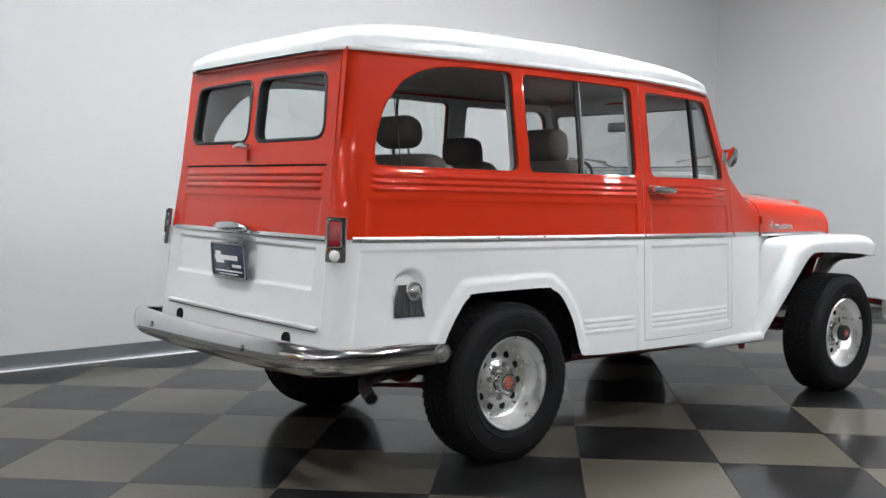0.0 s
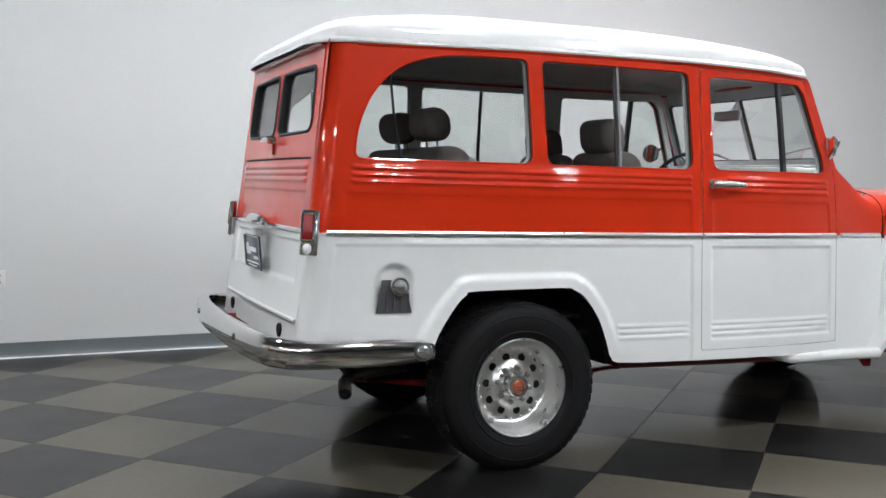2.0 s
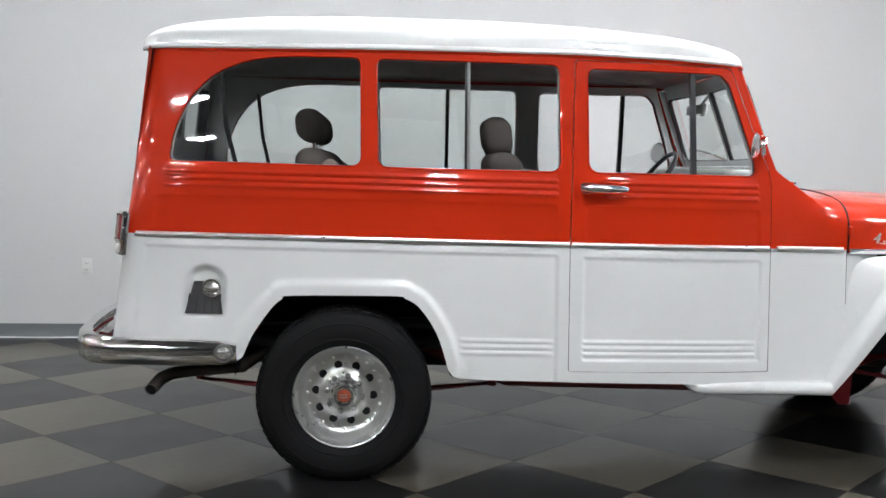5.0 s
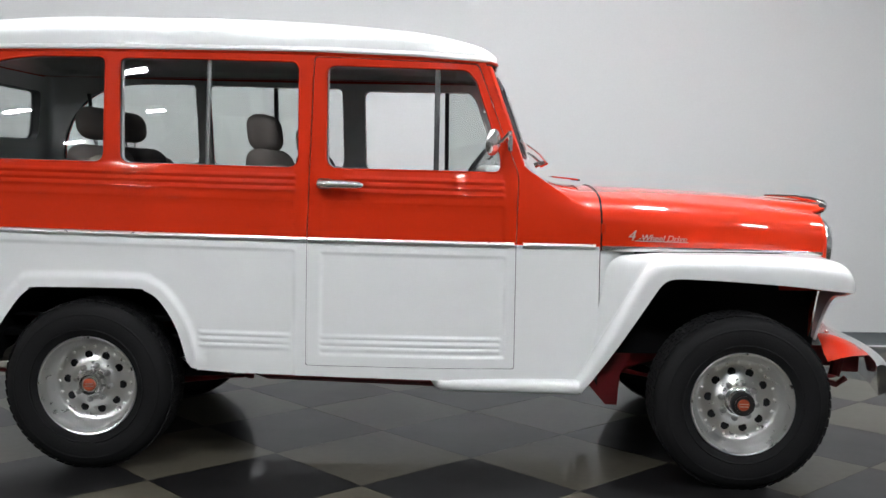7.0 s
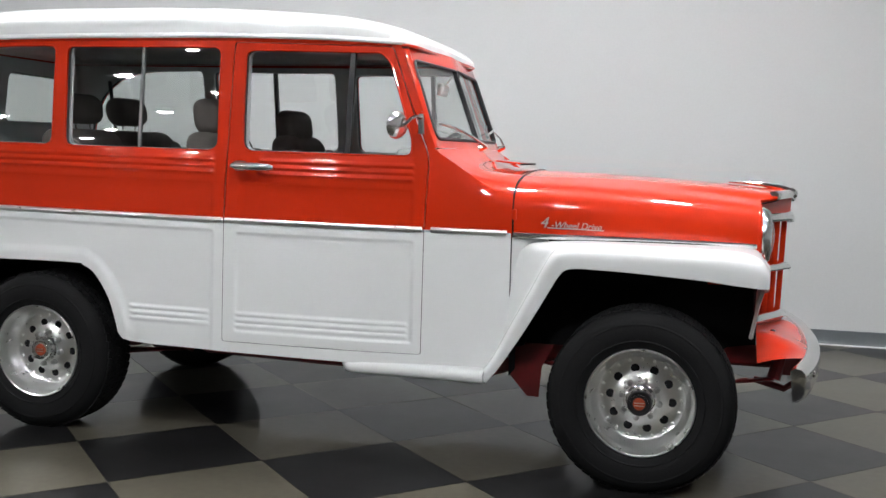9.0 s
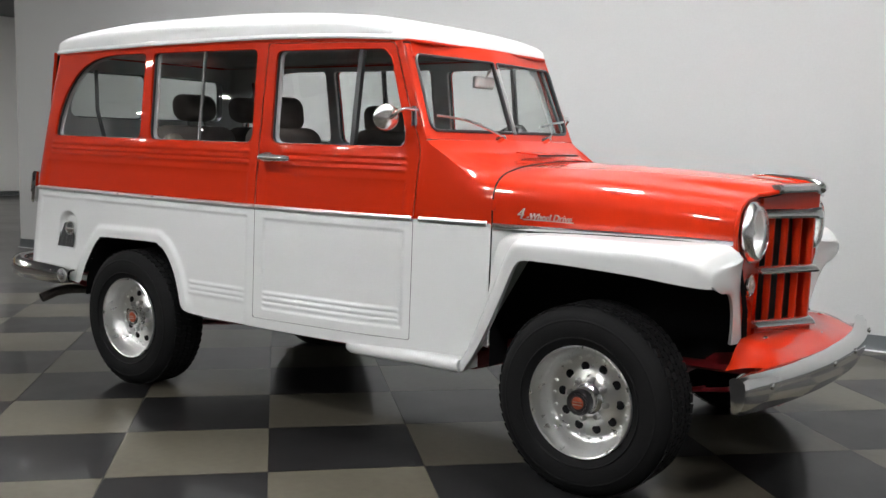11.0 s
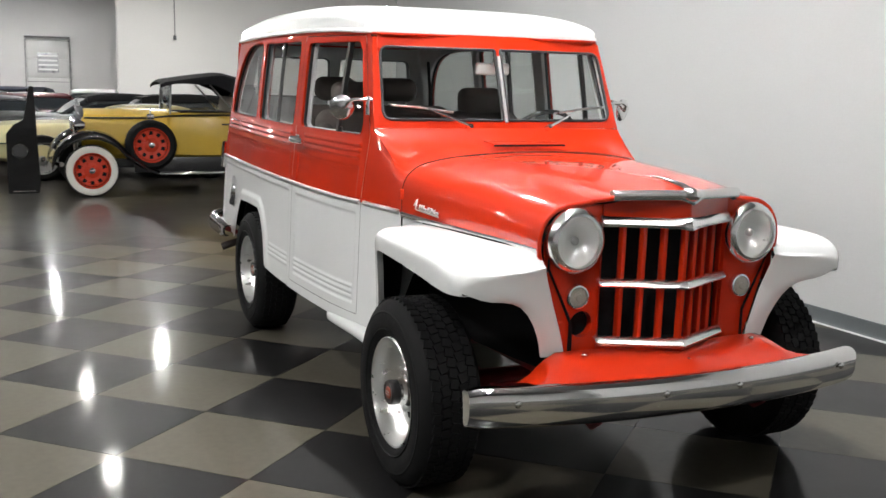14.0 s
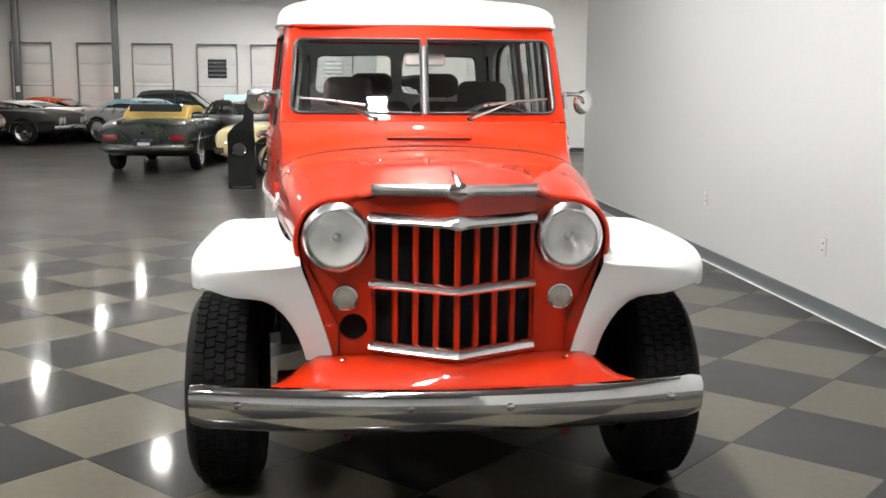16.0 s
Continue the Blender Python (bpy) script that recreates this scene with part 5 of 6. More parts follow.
for y in (-0.70, -0.16, 0.155, 0.70):
    x = 3.248 + 0.112 * (1 - (abs(y) / 0.862) ** 2.2) + 0.009
    part("bumper_bolt", moved(dome(0.013, (0, 0, 0), (0.5, 1, 1), 14), Matrix.Translation((x, y, 0.507))), CHROME, fb, rake=True)
rows = []
for i in range(25):
    y = -0.60 + 1.2 * i / 24
    a = abs(y)
    xb = max(PX + 0.012, vee(min(a, 0.275)) - 0.004) if a < 0.275 else PX + 0.015
    zb = 0.604 if a < 0.46 else 0.604 - 0.095 * smooth01((a - 0.44) / 0.17)
    xf = 3.248 + 0.112 * (1 - (a / 0.862) ** 2.2) - 0.040
    r = []
    for j in range(8):
        t = j / 7
        r.append((xb + (xf - xb) * t, y, zb + (0.545 - zb) * t + 0.018 * math.sin(math.pi * t) * (1 if a < 0.46 else 0.4)))
    r.append((xf, y, 0.500))
    rows.append(r)
pan = part("splash_pan", grid(rows), RED, wagon, "red painted splash pan behind the bumper", rake=True, smooth=60)
for y in (-0.37, 0.0, 0.37):
    part("pan_bolt", moved(dome(0.011, (0, 0, 0), (1, 1, 0.6), 12), Matrix.Translation((3.165 if abs(y) > 0.1 else 3.265, y, 0.607 if abs(y) > 0.1 else 0.588))), CHROME, pan, rake=True)

# ---- wheels ----
def brushed(name):
    """Turned aluminium: fine rings round the axle in relief, colour and gloss."""
    m = surface(name, (0.86, 0.86, 0.85), 0.30, metal=1.0, var=0.05, scale=22, fine=260, bump=0.0, rvar=0.04)
    nt = m.node_tree
    p = [n for n in nt.nodes if n.type == "BSDF_PRINCIPLED"][0]
    tc = nt.nodes.new("ShaderNodeTexCoord")
    flat = nt.nodes.new("ShaderNodeVectorMath")
    flat.operation = "MULTIPLY"
    flat.inputs[1].default_value = (1, 0, 1)
    ln = nt.nodes.new("ShaderNodeVectorMath")
    ln.operation = "LENGTH"
    rings = nt.nodes.new("ShaderNodeTexNoise")
    rings.noise_dimensions = "1D"
    rings.inputs["Scale"].default_value = 300
    rings.inputs["Detail"].default_value = 2
    b = nt.nodes.new("ShaderNodeBump")
    b.inputs["Strength"].default_value = 0.075
    b.inputs["Distance"].default_value = 0.002
    nt.links.new(tc.outputs["Object"], flat.inputs[0])
    nt.links.new(flat.outputs[0], ln.inputs[0])
    nt.links.new(ln.outputs["Value"], rings.inputs["W"])
    nt.links.new(rings.outputs[0], b.inputs["Height"])
    nt.links.new(b.outputs[0], p.inputs["Normal"])
    return m


RIVET = surface("bright_rivet", (0.93, 0.93, 0.92), 0.5, metal=0.4, var=0.1, fine=200, bump=0.0)
BRUSHED = brushed("brushed_aluminium")


def wheel(name, x, y, hub, sign):
    """A wheel whose outer face looks along sign * y."""
    w = part(name, lathe([(0.196, 0.070), (0.203, 0.098), (0.222, 0.112), (0.253, 0.121), (0.285, 0.122), (0.311, 0.116), (0.330, 0.104), (0.342, 0.090), (0.346, 0.080), (0.346, -0.080), (0.342, -0.090), (0.330, -0.104), (0.30, -0.121), (0.25, -0.121), (0.20, -0.098)], 64), RUBBER, wagon, "black off-road tyre on a polished alloy rim")
    blocks = []
    nb = 58
    for k in range(nb):
        a = 2 * math.pi * k / nb
        for r, (h, wd, ph, ln) in enumerate(((-0.072, 0.032, 0.0, 0.034), (-0.036, 0.033, 0.5, 0.0345), (0.0, 0.033, 0.0, 0.0345), (0.036, 0.033, 0.5, 0.0345), (0.072, 0.032, 0.0, 0.034))):
            aa = a + ph * 2 * math.pi / nb
            m = Euler((0, -aa, 0)).to_matrix().to_4x4() @ Matrix.Translation((0.3495, h * 0.97, 0)) @ Euler((radians(14 if r % 2 else -14), 0, 0)).to_matrix().to_4x4()
            bx = ([(dx * 0.0030, dy * wd / 2 * (0.93 if dx > 0 else 1), dz * ln / 2 * (0.92 if dx > 0 else 1)) for dx in (-1, 1) for dy in (-1, 1) for dz in (-1, 1)], [(0, 1, 3, 2), (4, 6, 7, 5), (0, 4, 5, 1), (2, 3, 7, 6), (0, 2, 6, 4), (1, 5, 7, 3)])
            blocks.append(moved(bx, m))
    tread = part("tread", merge(*blocks), RUBBER, w, smooth=0)
    tagged(tread, kind="stuff")
    part("sidewall_ring", lathe([(0.232, 0.1165), (0.236, 0.1215), (0.240, 0.1185)], 64), RUBBER, w)
    part("sidewall_ring", lathe([(0.294, 0.1205), (0.300, 0.1212), (0.306, 0.1165)], 64), RUBBER, w)
    rim = part("rim", lathe([(0.200, 0.072), (0.206, 0.096), (0.2065, 0.106), (0.203, 0.110), (0.198, 0.108), (0.193, 0.094), (0.190, 0.070), (0.186, 0.050), (0.178, 0.042), (0.172, 0.030), (0.166, 0.020), (0.160, 0.014), (0.140, 0.010), (0.110, 0.012), (0.088, 0.020), (0.076, 0.030), (0.070, 0.032), (0.0, 0.032)], 64), BRUSHED, w, "polished aluminium rim with ten holes")
    for k in range(10):
        a = 2 * math.pi * (k + 0.14) / 10
        part("vent_hole", moved(lathe([(0.0170, -0.004), (0.0168, 0.0012), (0.0155, 0.0018), (0.0, 0.0018)], 16), Matrix.Translation((0.117 * math.cos(a), 0.0118, 0.117 * math.sin(a)))), VOID, rim)
    for k in range(20):
        a = 2 * math.pi * k / 20
        part("rivet", moved(lathe([(0.0062, -0.002), (0.0062, 0.004), (0.0045, 0.0068), (0.0, 0.0078)], 8), Matrix.Translation((0.150 * math.cos(a), 0.0115, 0.150 * math.sin(a)))), RIVET, rim)
    for k in range(8):
        a = 2 * math.pi * (k + 0.25) / 8
        part("lug_nut", moved(lathe([(0.0125, 0.0), (0.0125, 0.018), (0.009, 0.026), (0.0, 0.029)], 8), Matrix.Translation((0.072 * math.cos(a), 0.026, 0.072 * math.sin(a)))), STEEL, rim)
    if hub < 0.1:
        hub_profile = [(0.056, 0.028), (0.056, 0.040), (0.050, 0.046), (0.049, hub - 0.016), (0.046, hub - 0.005), (0.042, hub), (0.038, hub - 0.001), (0.037, hub - 0.006), (0.033, hub - 0.007)]
    else:
        hub_profile = [(0.064, 0.028), (0.064, 0.048), (0.058, 0.054), (0.050, 0.058), (0.048, hub - 0.046), (0.044, hub - 0.040), (0.044, hub - 0.034)]
    hb_ = part("hub", lathe(hub_profile, 28), CHROME, rim, "wheel hub with a red badge")
    if hub > 0.1:
        part("locking_cap", lathe([(0.040, hub - 0.044), (0.046, hub - 0.040), (0.047, hub - 0.014), (0.045, hub - 0.006), (0.042, hub - 0.003), (0.036, hub - 0.004), (0.034, hub - 0.007)], 28), BLACK, hb_, "dark locking hub cap")
    bs = 0.80 if hub < 0.1 else 0.70
    part("badge", mapped(lathe([(0.034, hub - 0.006), (0.030, hub - 0.003), (0.0, hub - 0.002)], 20), lambda a, b, c: (a * bs, b, c * bs)), BADGE, hb_)
    part("cap_face", lathe([(0.034, hub - 0.0062), (0.0, hub - 0.0045)], 20), BLACK if hub > 0.1 else STEEL, hb_)
    for dz in (-0.006, 0.004):
        part("badge_bar", rbox(0.036, 0.002, 0.0035, 0.0005, at=(0, hub - 0.0012, dz)), STEEL, hb_)
    part("valve", tube([(0.150, 0.016, 0.10), (0.155, 0.045, 0.105)], 0.004, 6), BLACK, rim)
    m = Matrix.Translation((x, y * sign, 0.3490))
    if sign < 0:
        m = m @ Matrix.Rotation(math.pi, 4, "Z")
    w.matrix_basis = m
    return w


for sgn in (-1, 1):
    wheel("rear_wheel", 0.012, 0.690, 0.085, sgn)
    wheel("front_wheel", 2.672, 0.774, 0.122, sgn)

# ---- chassis ----
for mir in (True, False):
    rail = both("frame_rail", merge(tube([(-0.98, 0.42, 0.47), (-0.60, 0.42, 0.48), (-0.25, 0.42, 0.55), (0.25, 0.42, 0.55), (0.55, 0.46, 0.415), (0.70, 0.50, 0.375), (1.95, 0.50, 0.362), (2.4, 0.40, 0.50), (3.18, 0.38, 0.50)], 0.045, 8, flat=0.6)), FRAME_RED, wagon, mir, label="dark red painted frame rail")
    sp = []
    for k in range(4):
        L = 0.60 - 0.11 * k
        pts = [(0.012 + L * s, 0.55, 0.350 - 0.013 * k + 0.030 * (s * s) - 0.030) for s in [i / 8 - 1 for i in range(17)]]
        sp.append(mapped(tube(pts, 0.0065, 6, flat=4.0), lambda x, y, z: (x, y, z)))
    spring = both("leaf_spring", merge(*sp), FRAME_RED, wagon, mir, label="dark red leaf spring pack")
    both("spring_shackle", tube([(-0.60, 0.55, 0.345), (-0.60, 0.53, 0.46)], 0.018, 8), FRAME_RED, spring, mir)
    both("spring_shackle", tube([(0.63, 0.55, 0.345), (0.64, 0.50, 0.43)], 0.022, 8), FRAME_RED, spring, mir)
    spf = []
    for k in range(3):
        L = 0.50 - 0.10 * k
        pts = [(2.672 + L * s, 0.47, 0.43 - 0.012 * k - 0.05 * (1 - s * s)) for s in [i / 8 - 1 for i in range(17)]]
        spf.append(tube(pts, 0.0065, 6, flat=4.0))
    fs_ = both("front_spring", merge(*spf), FRAME_RED, wagon, mir, label="dark red front leaf spring")
    both("front_hanger", tube([(3.17, 0.47, 0.43), (3.20, 0.45, 0.54)], 0.026, 8), FRAME_RED, fs_, mir)
    both("rear_hanger", tube([(2.17, 0.47, 0.43), (2.17, 0.43, 0.48)], 0.02, 8), FRAME_RED, fs_, mir)
    both("bumper_bracket", rbox(0.12, 0.03, 0.11, 0.01, at=(3.22, 0.45, 0.50)), FRAME_RED, fb, mir)
    both("frame_bracket", rbox(0.08, 0.16, 0.05, 0.012, at=(0.64, 0.52, 0.405)), FRAME_RED, rail, mir)
    # arch linings coloured near-black for the shade inside the wheel arch
    both("wheel_housing", mapped(grid([[(0.012 + 0.44 * math.cos(a), y, 0.40 + 0.40 * math.sin(a)) for a in [math.pi * i / 14 for i in range(15)]] for y in (0.42, 0.58, 0.735)]), lambda x, y, z: (x, y, z)), VOID, wagon, mir, label="inner wheel housing with its shade painted near-black")
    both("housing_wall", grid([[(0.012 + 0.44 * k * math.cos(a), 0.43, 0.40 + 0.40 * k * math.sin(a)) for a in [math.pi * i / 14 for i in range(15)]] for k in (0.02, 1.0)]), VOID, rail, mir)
    both("frame_gusset", grid([[(2.06, 0.50, 0.46), (2.30, 0.50, 0.52)], [(2.10, 0.50, 0.36), (2.24, 0.50, 0.40)], [(2.18, 0.50, 0.27), (2.23, 0.50, 0.27)]]), FRAME_RED, rail, mir)
    both("tow_hook", tube([(3.10, 0.36, 0.40), (3.22, 0.36, 0.37), (3.26, 0.36, 0.40)], 0.014, 8), FRAME_RED, rail, mir)
axle_r = part("rear_axle", merge(tube([(0.012, -0.62, 0.36), (0.012, 0.62, 0.36)], 0.045, 14), dome(0.13, (0.012, 0.0, 0.36), (0.8, 1, 1), 16)), FRAME_RED, wagon, "dark red rear axle")
axle_f = part("front_axle", merge(tube([(2.672, -0.62, 0.36), (2.672, 0.62, 0.36)], 0.042, 14), dome(0.12, (2.672, -0.18, 0.36), (0.8, 1, 1), 16)), FRAME_RED, wagon, "dark red front axle")
part("drive_shaft", tube([(0.1, 0, 0.37), (1.3, -0.02, 0.46), (2.55, -0.16, 0.38)], 0.03, 10), RUST, wagon, "dark steel drive shaft")
part("exhaust_pipe", tube([(1.5, -0.30, 0.43), (0.6, -0.36, 0.44), (0.30, -0.45, 0.60), (-0.2, -0.52, 0.58), (-0.42, -0.58, 0.430), (-0.62, -0.63, 0.424), (-0.69, -0.67, 0.420), (-0.725, -0.72, 0.408), (-0.748, -0.80, 0.378)], 0.026, 12, caps=False), RUST, wagon, "grey steel exhaust tail pipe")
part("exhaust_inside", tube([(-0.725, -0.72, 0.408), (-0.747, -0.797, 0.379)], 0.022, 12), VOID, wagon)
part("muffler", tube([(0.7, -0.30, 0.44), (0.75, -0.30, 0.44), (1.25, -0.30, 0.44), (1.30, -0.30, 0.44)], [0.03, 0.075, 0.075, 0.03], 14), RUST, wagon, "dark steel muffler")
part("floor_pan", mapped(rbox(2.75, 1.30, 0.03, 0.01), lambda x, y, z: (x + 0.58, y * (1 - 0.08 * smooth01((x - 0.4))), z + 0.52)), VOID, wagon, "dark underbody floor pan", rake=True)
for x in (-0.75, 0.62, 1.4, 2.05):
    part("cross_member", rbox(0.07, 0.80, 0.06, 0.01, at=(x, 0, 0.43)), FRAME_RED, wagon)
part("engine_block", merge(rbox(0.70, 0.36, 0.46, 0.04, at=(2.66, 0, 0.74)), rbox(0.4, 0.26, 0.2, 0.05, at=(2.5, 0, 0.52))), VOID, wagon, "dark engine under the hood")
part("steering_rod", tube([(2.80, -0.55, 0.37), (2.80, 0.55, 0.37)], 0.014, 8), FRAME_RED, wagon)

# the nose narrows a little from the screen pillars on
for ob in wagon.children_recursive:
    if ob.type == "MESH":
        for v in ob.data.vertices:
            if v.co.x > 1.5:
                v.co.y *= 1 - 0.024 * smooth01((v.co.x - 1.5) / 0.4)

# ---- cabin ----
def seat(name, x, y, w, mat, hr=True, hz=1.43):
    s = part(name, rbox(0.50, w, 0.17, 0.06, 4, at=(x + 0.22, y, 0.86)), mat, wagon, "grey cloth bucket seat with a headrest")
    bk = mapped(rbox(0.15, w, 0.56, 0.065, 4), lambda a, b, c: (x - 0.02 + a - 0.20 * (c + 0.28), y + b * (1 - 0.12 * smooth01((c - 0.1) / 0.2)), 1.06 + c))
    part("backrest", bk, mat, s)
    for sd in (-1, 1):
        part("bolster", mapped(rbox(0.10, 0.07, 0.46, 0.032, 3), lambda a, b, c: (x + 0.05 + a - 0.20 * (c + 0.25), y + sd * (w / 2 - 0.045) + b, 1.04 + c)), mat, s)
    if hr:
        part("headrest", mapped(rbox(0.125, 0.27, 0.165, 0.055, 5), lambda a, b, c: (x - 0.145 + a - 0.12 * c, y + b, hz + c)), mat, s)
        for sd in (-0.06, 0.06):
            part("headrest_post", tube([(x - 0.13, y + sd, hz - 0.13), (x - 0.14, y + sd, hz - 0.04)], 0.006, 8), CHROME, s)
    return s


seat("front_seat", 0.80, -0.335, 0.50, FABRIC, hz=1.410)
seat("front_seat", 0.885, 0.395, 0.50, FABRIC, hz=1.390)


def bench(x, y, w, heads, hz):
    """A split bench with rounded ends and two headrests."""
    s = part("rear_bench", rbox(0.46, w, 0.18, 0.06, 4, at=(x + 0.22, y, 0.86)), FABRIC, wagon, "brownish grey cloth rear bench with two headrests")
    for k in (-1, 1):
        part("backrest", mapped(rbox(0.17, w / 2 - 0.006, 0.58, 0.075, 5), lambda a, b, c: (x - 0.02 + a - 0.20 * (c + 0.28), y + k * w / 4 + b, 1.06 + c)), FABRIC, s)
        part("end_bolster", mapped(rbox(0.12, 0.11, 0.50, 0.05, 4), lambda a, b, c: (x + 0.03 + a - 0.20 * (c + 0.25), y + k * (w / 2 - 0.055) + b, 1.055 + c)), TAN, s)
    for hy in heads:
        part("headrest", mapped(rbox(0.135, 0.27, 0.150, 0.062, 6), lambda a, b, c: (x - 0.148 + a - 0.12 * c, hy + b, hz + c)), FABRIC, s)
        for sd in (-0.06, 0.06):
            part("headrest_post", tube([(x - 0.13, hy + sd, hz - 0.13), (x - 0.14, hy + sd, hz - 0.04)], 0.006, 8), CHROME, s)


bench(-0.015, 0.06, 1.06, (-0.188, 0.228), 1.450)
dash = part("dashboard", mapped(rbox(0.22, 1.16, 0.22, 0.04, 3), lambda a, b, c: (1.705 + a, b, 1.185 + c)), surface("pale_dash_paint", (0.42, 0.43, 0.42), 0.4, var=0.06, bump=0.03), wagon, "pale grey painted dashboard", rake=True)
part("gauge_panel", rbox(0.02, 0.30, 0.12, 0.01, at=(1.592, 0.34, 1.19)), BLACK, dash, rake=True)
for y in (0.24, 0.34, 0.44):
    part("gauge", moved(lathe([(0.035, 0.0), (0.033, -0.008), (0.0, -0.008)], 20, axis="x"), Matrix.Translation((1.582, y, 1.195))), OUTLET, dash, rake=True)
part("dash_top", mapped(rbox(0.12, 1.10, 0.015, 0.006), lambda a, b, c: (1.745 + a, b, 1.300 + c)), LINING, dash, rake=True)
sm = Matrix.Translation((1.53, 0.345, 1.215)) @ Euler((0, radians(-54), 0)).to_matrix().to_4x4()
sw_ = part("steering_wheel", moved(tube([(0.195 * math.cos(a), 0.195 * math.sin(a), 0) for a in [2 * math.pi * i / 40 for i in range(40)]], 0.0115, 8, closed=True), sm), BLACK, wagon, "thin black three-spoke steering wheel", rake=True)
for k in range(3):
    a = math.pi / 2 + 2 * math.pi * k / 3
    part("spoke", moved(tube([(0.02 * math.cos(a), 0.02 * math.sin(a), -0.03), (0.19 * math.cos(a), 0.19 * math.sin(a), 0)], 0.006, 6), sm), STEEL, sw_, rake=True)
part("wheel_boss", moved(lathe([(0.0, 0.0), (0.03, -0.005), (0.035, -0.03), (0.02, -0.05)], 20, axis="z"), sm), BLACK, sw_, rake=True)
part("steering_column", moved(tube([(0, 0, -0.04), (0, 0, -0.50)], 0.02, 10), sm), BLACK, sw_, rake=True)
rvm = part("rear_view_mirror", moved(rbox(0.030, 0.19, 0.058, 0.026, 5), Matrix.Translation((1.655, 0.01, 1.572)) @ Euler((0, radians(6), radians(6))).to_matrix().to_4x4()), SIGNWHITE, wagon, "inside mirror with a pale back", rake=True)
part("mirror_stem", tube([(1.66, 0.0, 1.58), (1.715, 0.0, 1.655)], 0.006, 8), STEEL, rvm, rake=True)
part("mirror_face", moved(rbox(0.002, 0.17, 0.055, 0.0), Matrix.Translation((1.642, 0.012, 1.571)) @ Euler((0, radians(6), radians(6))).to_matrix().to_4x4()), bpy.data.materials["mirror_silver"], rvm, rake=True)
part("cabin_floor", rbox(2.7, 1.24, 0.02, 0.005, at=(0.55, 0, 0.60)), VOID, wagon, "dark carpeted cabin floor", rake=True)
for y in (-0.50, 0.50):
    part("seat_belt", tube([(-0.50, y * 1.18, 1.62), (-0.48, y * 1.20, 1.40), (-0.42, y * 1.15, 1.15)], 0.012, 6, flat=0.25), BLACK, wagon, "black seat belt strap", rake=True)


# ---- the hall behind: columns, dock doors ----
for cx, cy in ((-22.8, -9.33), (-22.8, -6.70), (-22.8, -12.0)):
    c = thing("steel_column", "dark grey steel column of the hall", "column", pose(cx, cy, -0.005), group="hall columns")
    part("shaft", rbox(0.17, 0.17, CEIL + 0.005, 0.02, at=(0, 0, CEIL / 2)), POSTGREY, c)
    part("foot_plate", rbox(0.36, 0.36, 0.02, 0.004, at=(0, 0, 0.01)), POSTGREY, c)
    part("label", rbox(0.004, 0.10, 0.16, 0, at=(0.088, 0, 1.35)), SIGNWHITE, c, "pale paper label")


def dock_door(k, y, window):
    d = thing(f"door_{k}", "pale grey sectional dock door with dark tracks, closed", "dock door", pose(-24.0, y, -0.005), kind="structure")
    for i in range(5):
        part("panel", rbox(0.05, 1.06, 0.510, 0.012, at=(0.03, 0, 0.262 + 0.517 * i)), DOORPAINT, d)
    for s in (-1, 1):
        part("track", rbox(0.06, 0.026, 2.67, 0.008, at=(0.05, s * 0.57, 1.335)), SASH, d, "dark steel track")
    part("spring_bar", tube([(0.09, -0.55, 2.65), (0.09, 0.55, 2.65)], 0.024, 8), SASH, d)
    part("joint", rbox(0.012, 1.06, 0.016, 0.003, at=(0.055, 0, 1.45)), SASH, d)
    part("header", rbox(0.05, 1.12, 0.03, 0.008, at=(0.03, 0, 2.56)), SASH, d)
    if window:
        w = part("door_window", rbox(0.02, 0.54, 0.54, 0.01, at=(0.060, 0.0, 1.96)), DARKGLASS if window == 1 else SILVER, d, "square window in the door")
        for z in (1.78, 1.90, 2.02, 2.14):
            part("blind_slat", rbox(0.012, 0.50, 0.05, 0.004, at=(0.073, 0.0, z)), POSTGREY if window == 1 else SIGNWHITE, w)


for k, (y, w) in enumerate(((-13.0, 0), (-11.15, 0), (-9.30, 0), (-7.45, 0), (-5.92, 0), (-4.09, 1), (-2.55, 0), (-0.74, 2))):
    dock_door(k + 1, y, w)
hook = thing("wall_hook", "small dark pendant switch hanging on the partition wall", "switch", pose(-16.77, 1.50, 2.44))
part("cord", tube([(0.03, 0, 0.0), (0.03, 0, CEIL - 2.44)], 0.008, 6), POSTGREY, hook)
part("switch_box", rbox(0.05, 0.06, 0.10, 0.01, at=(0.03, 0, 0)), POSTGREY, hook)


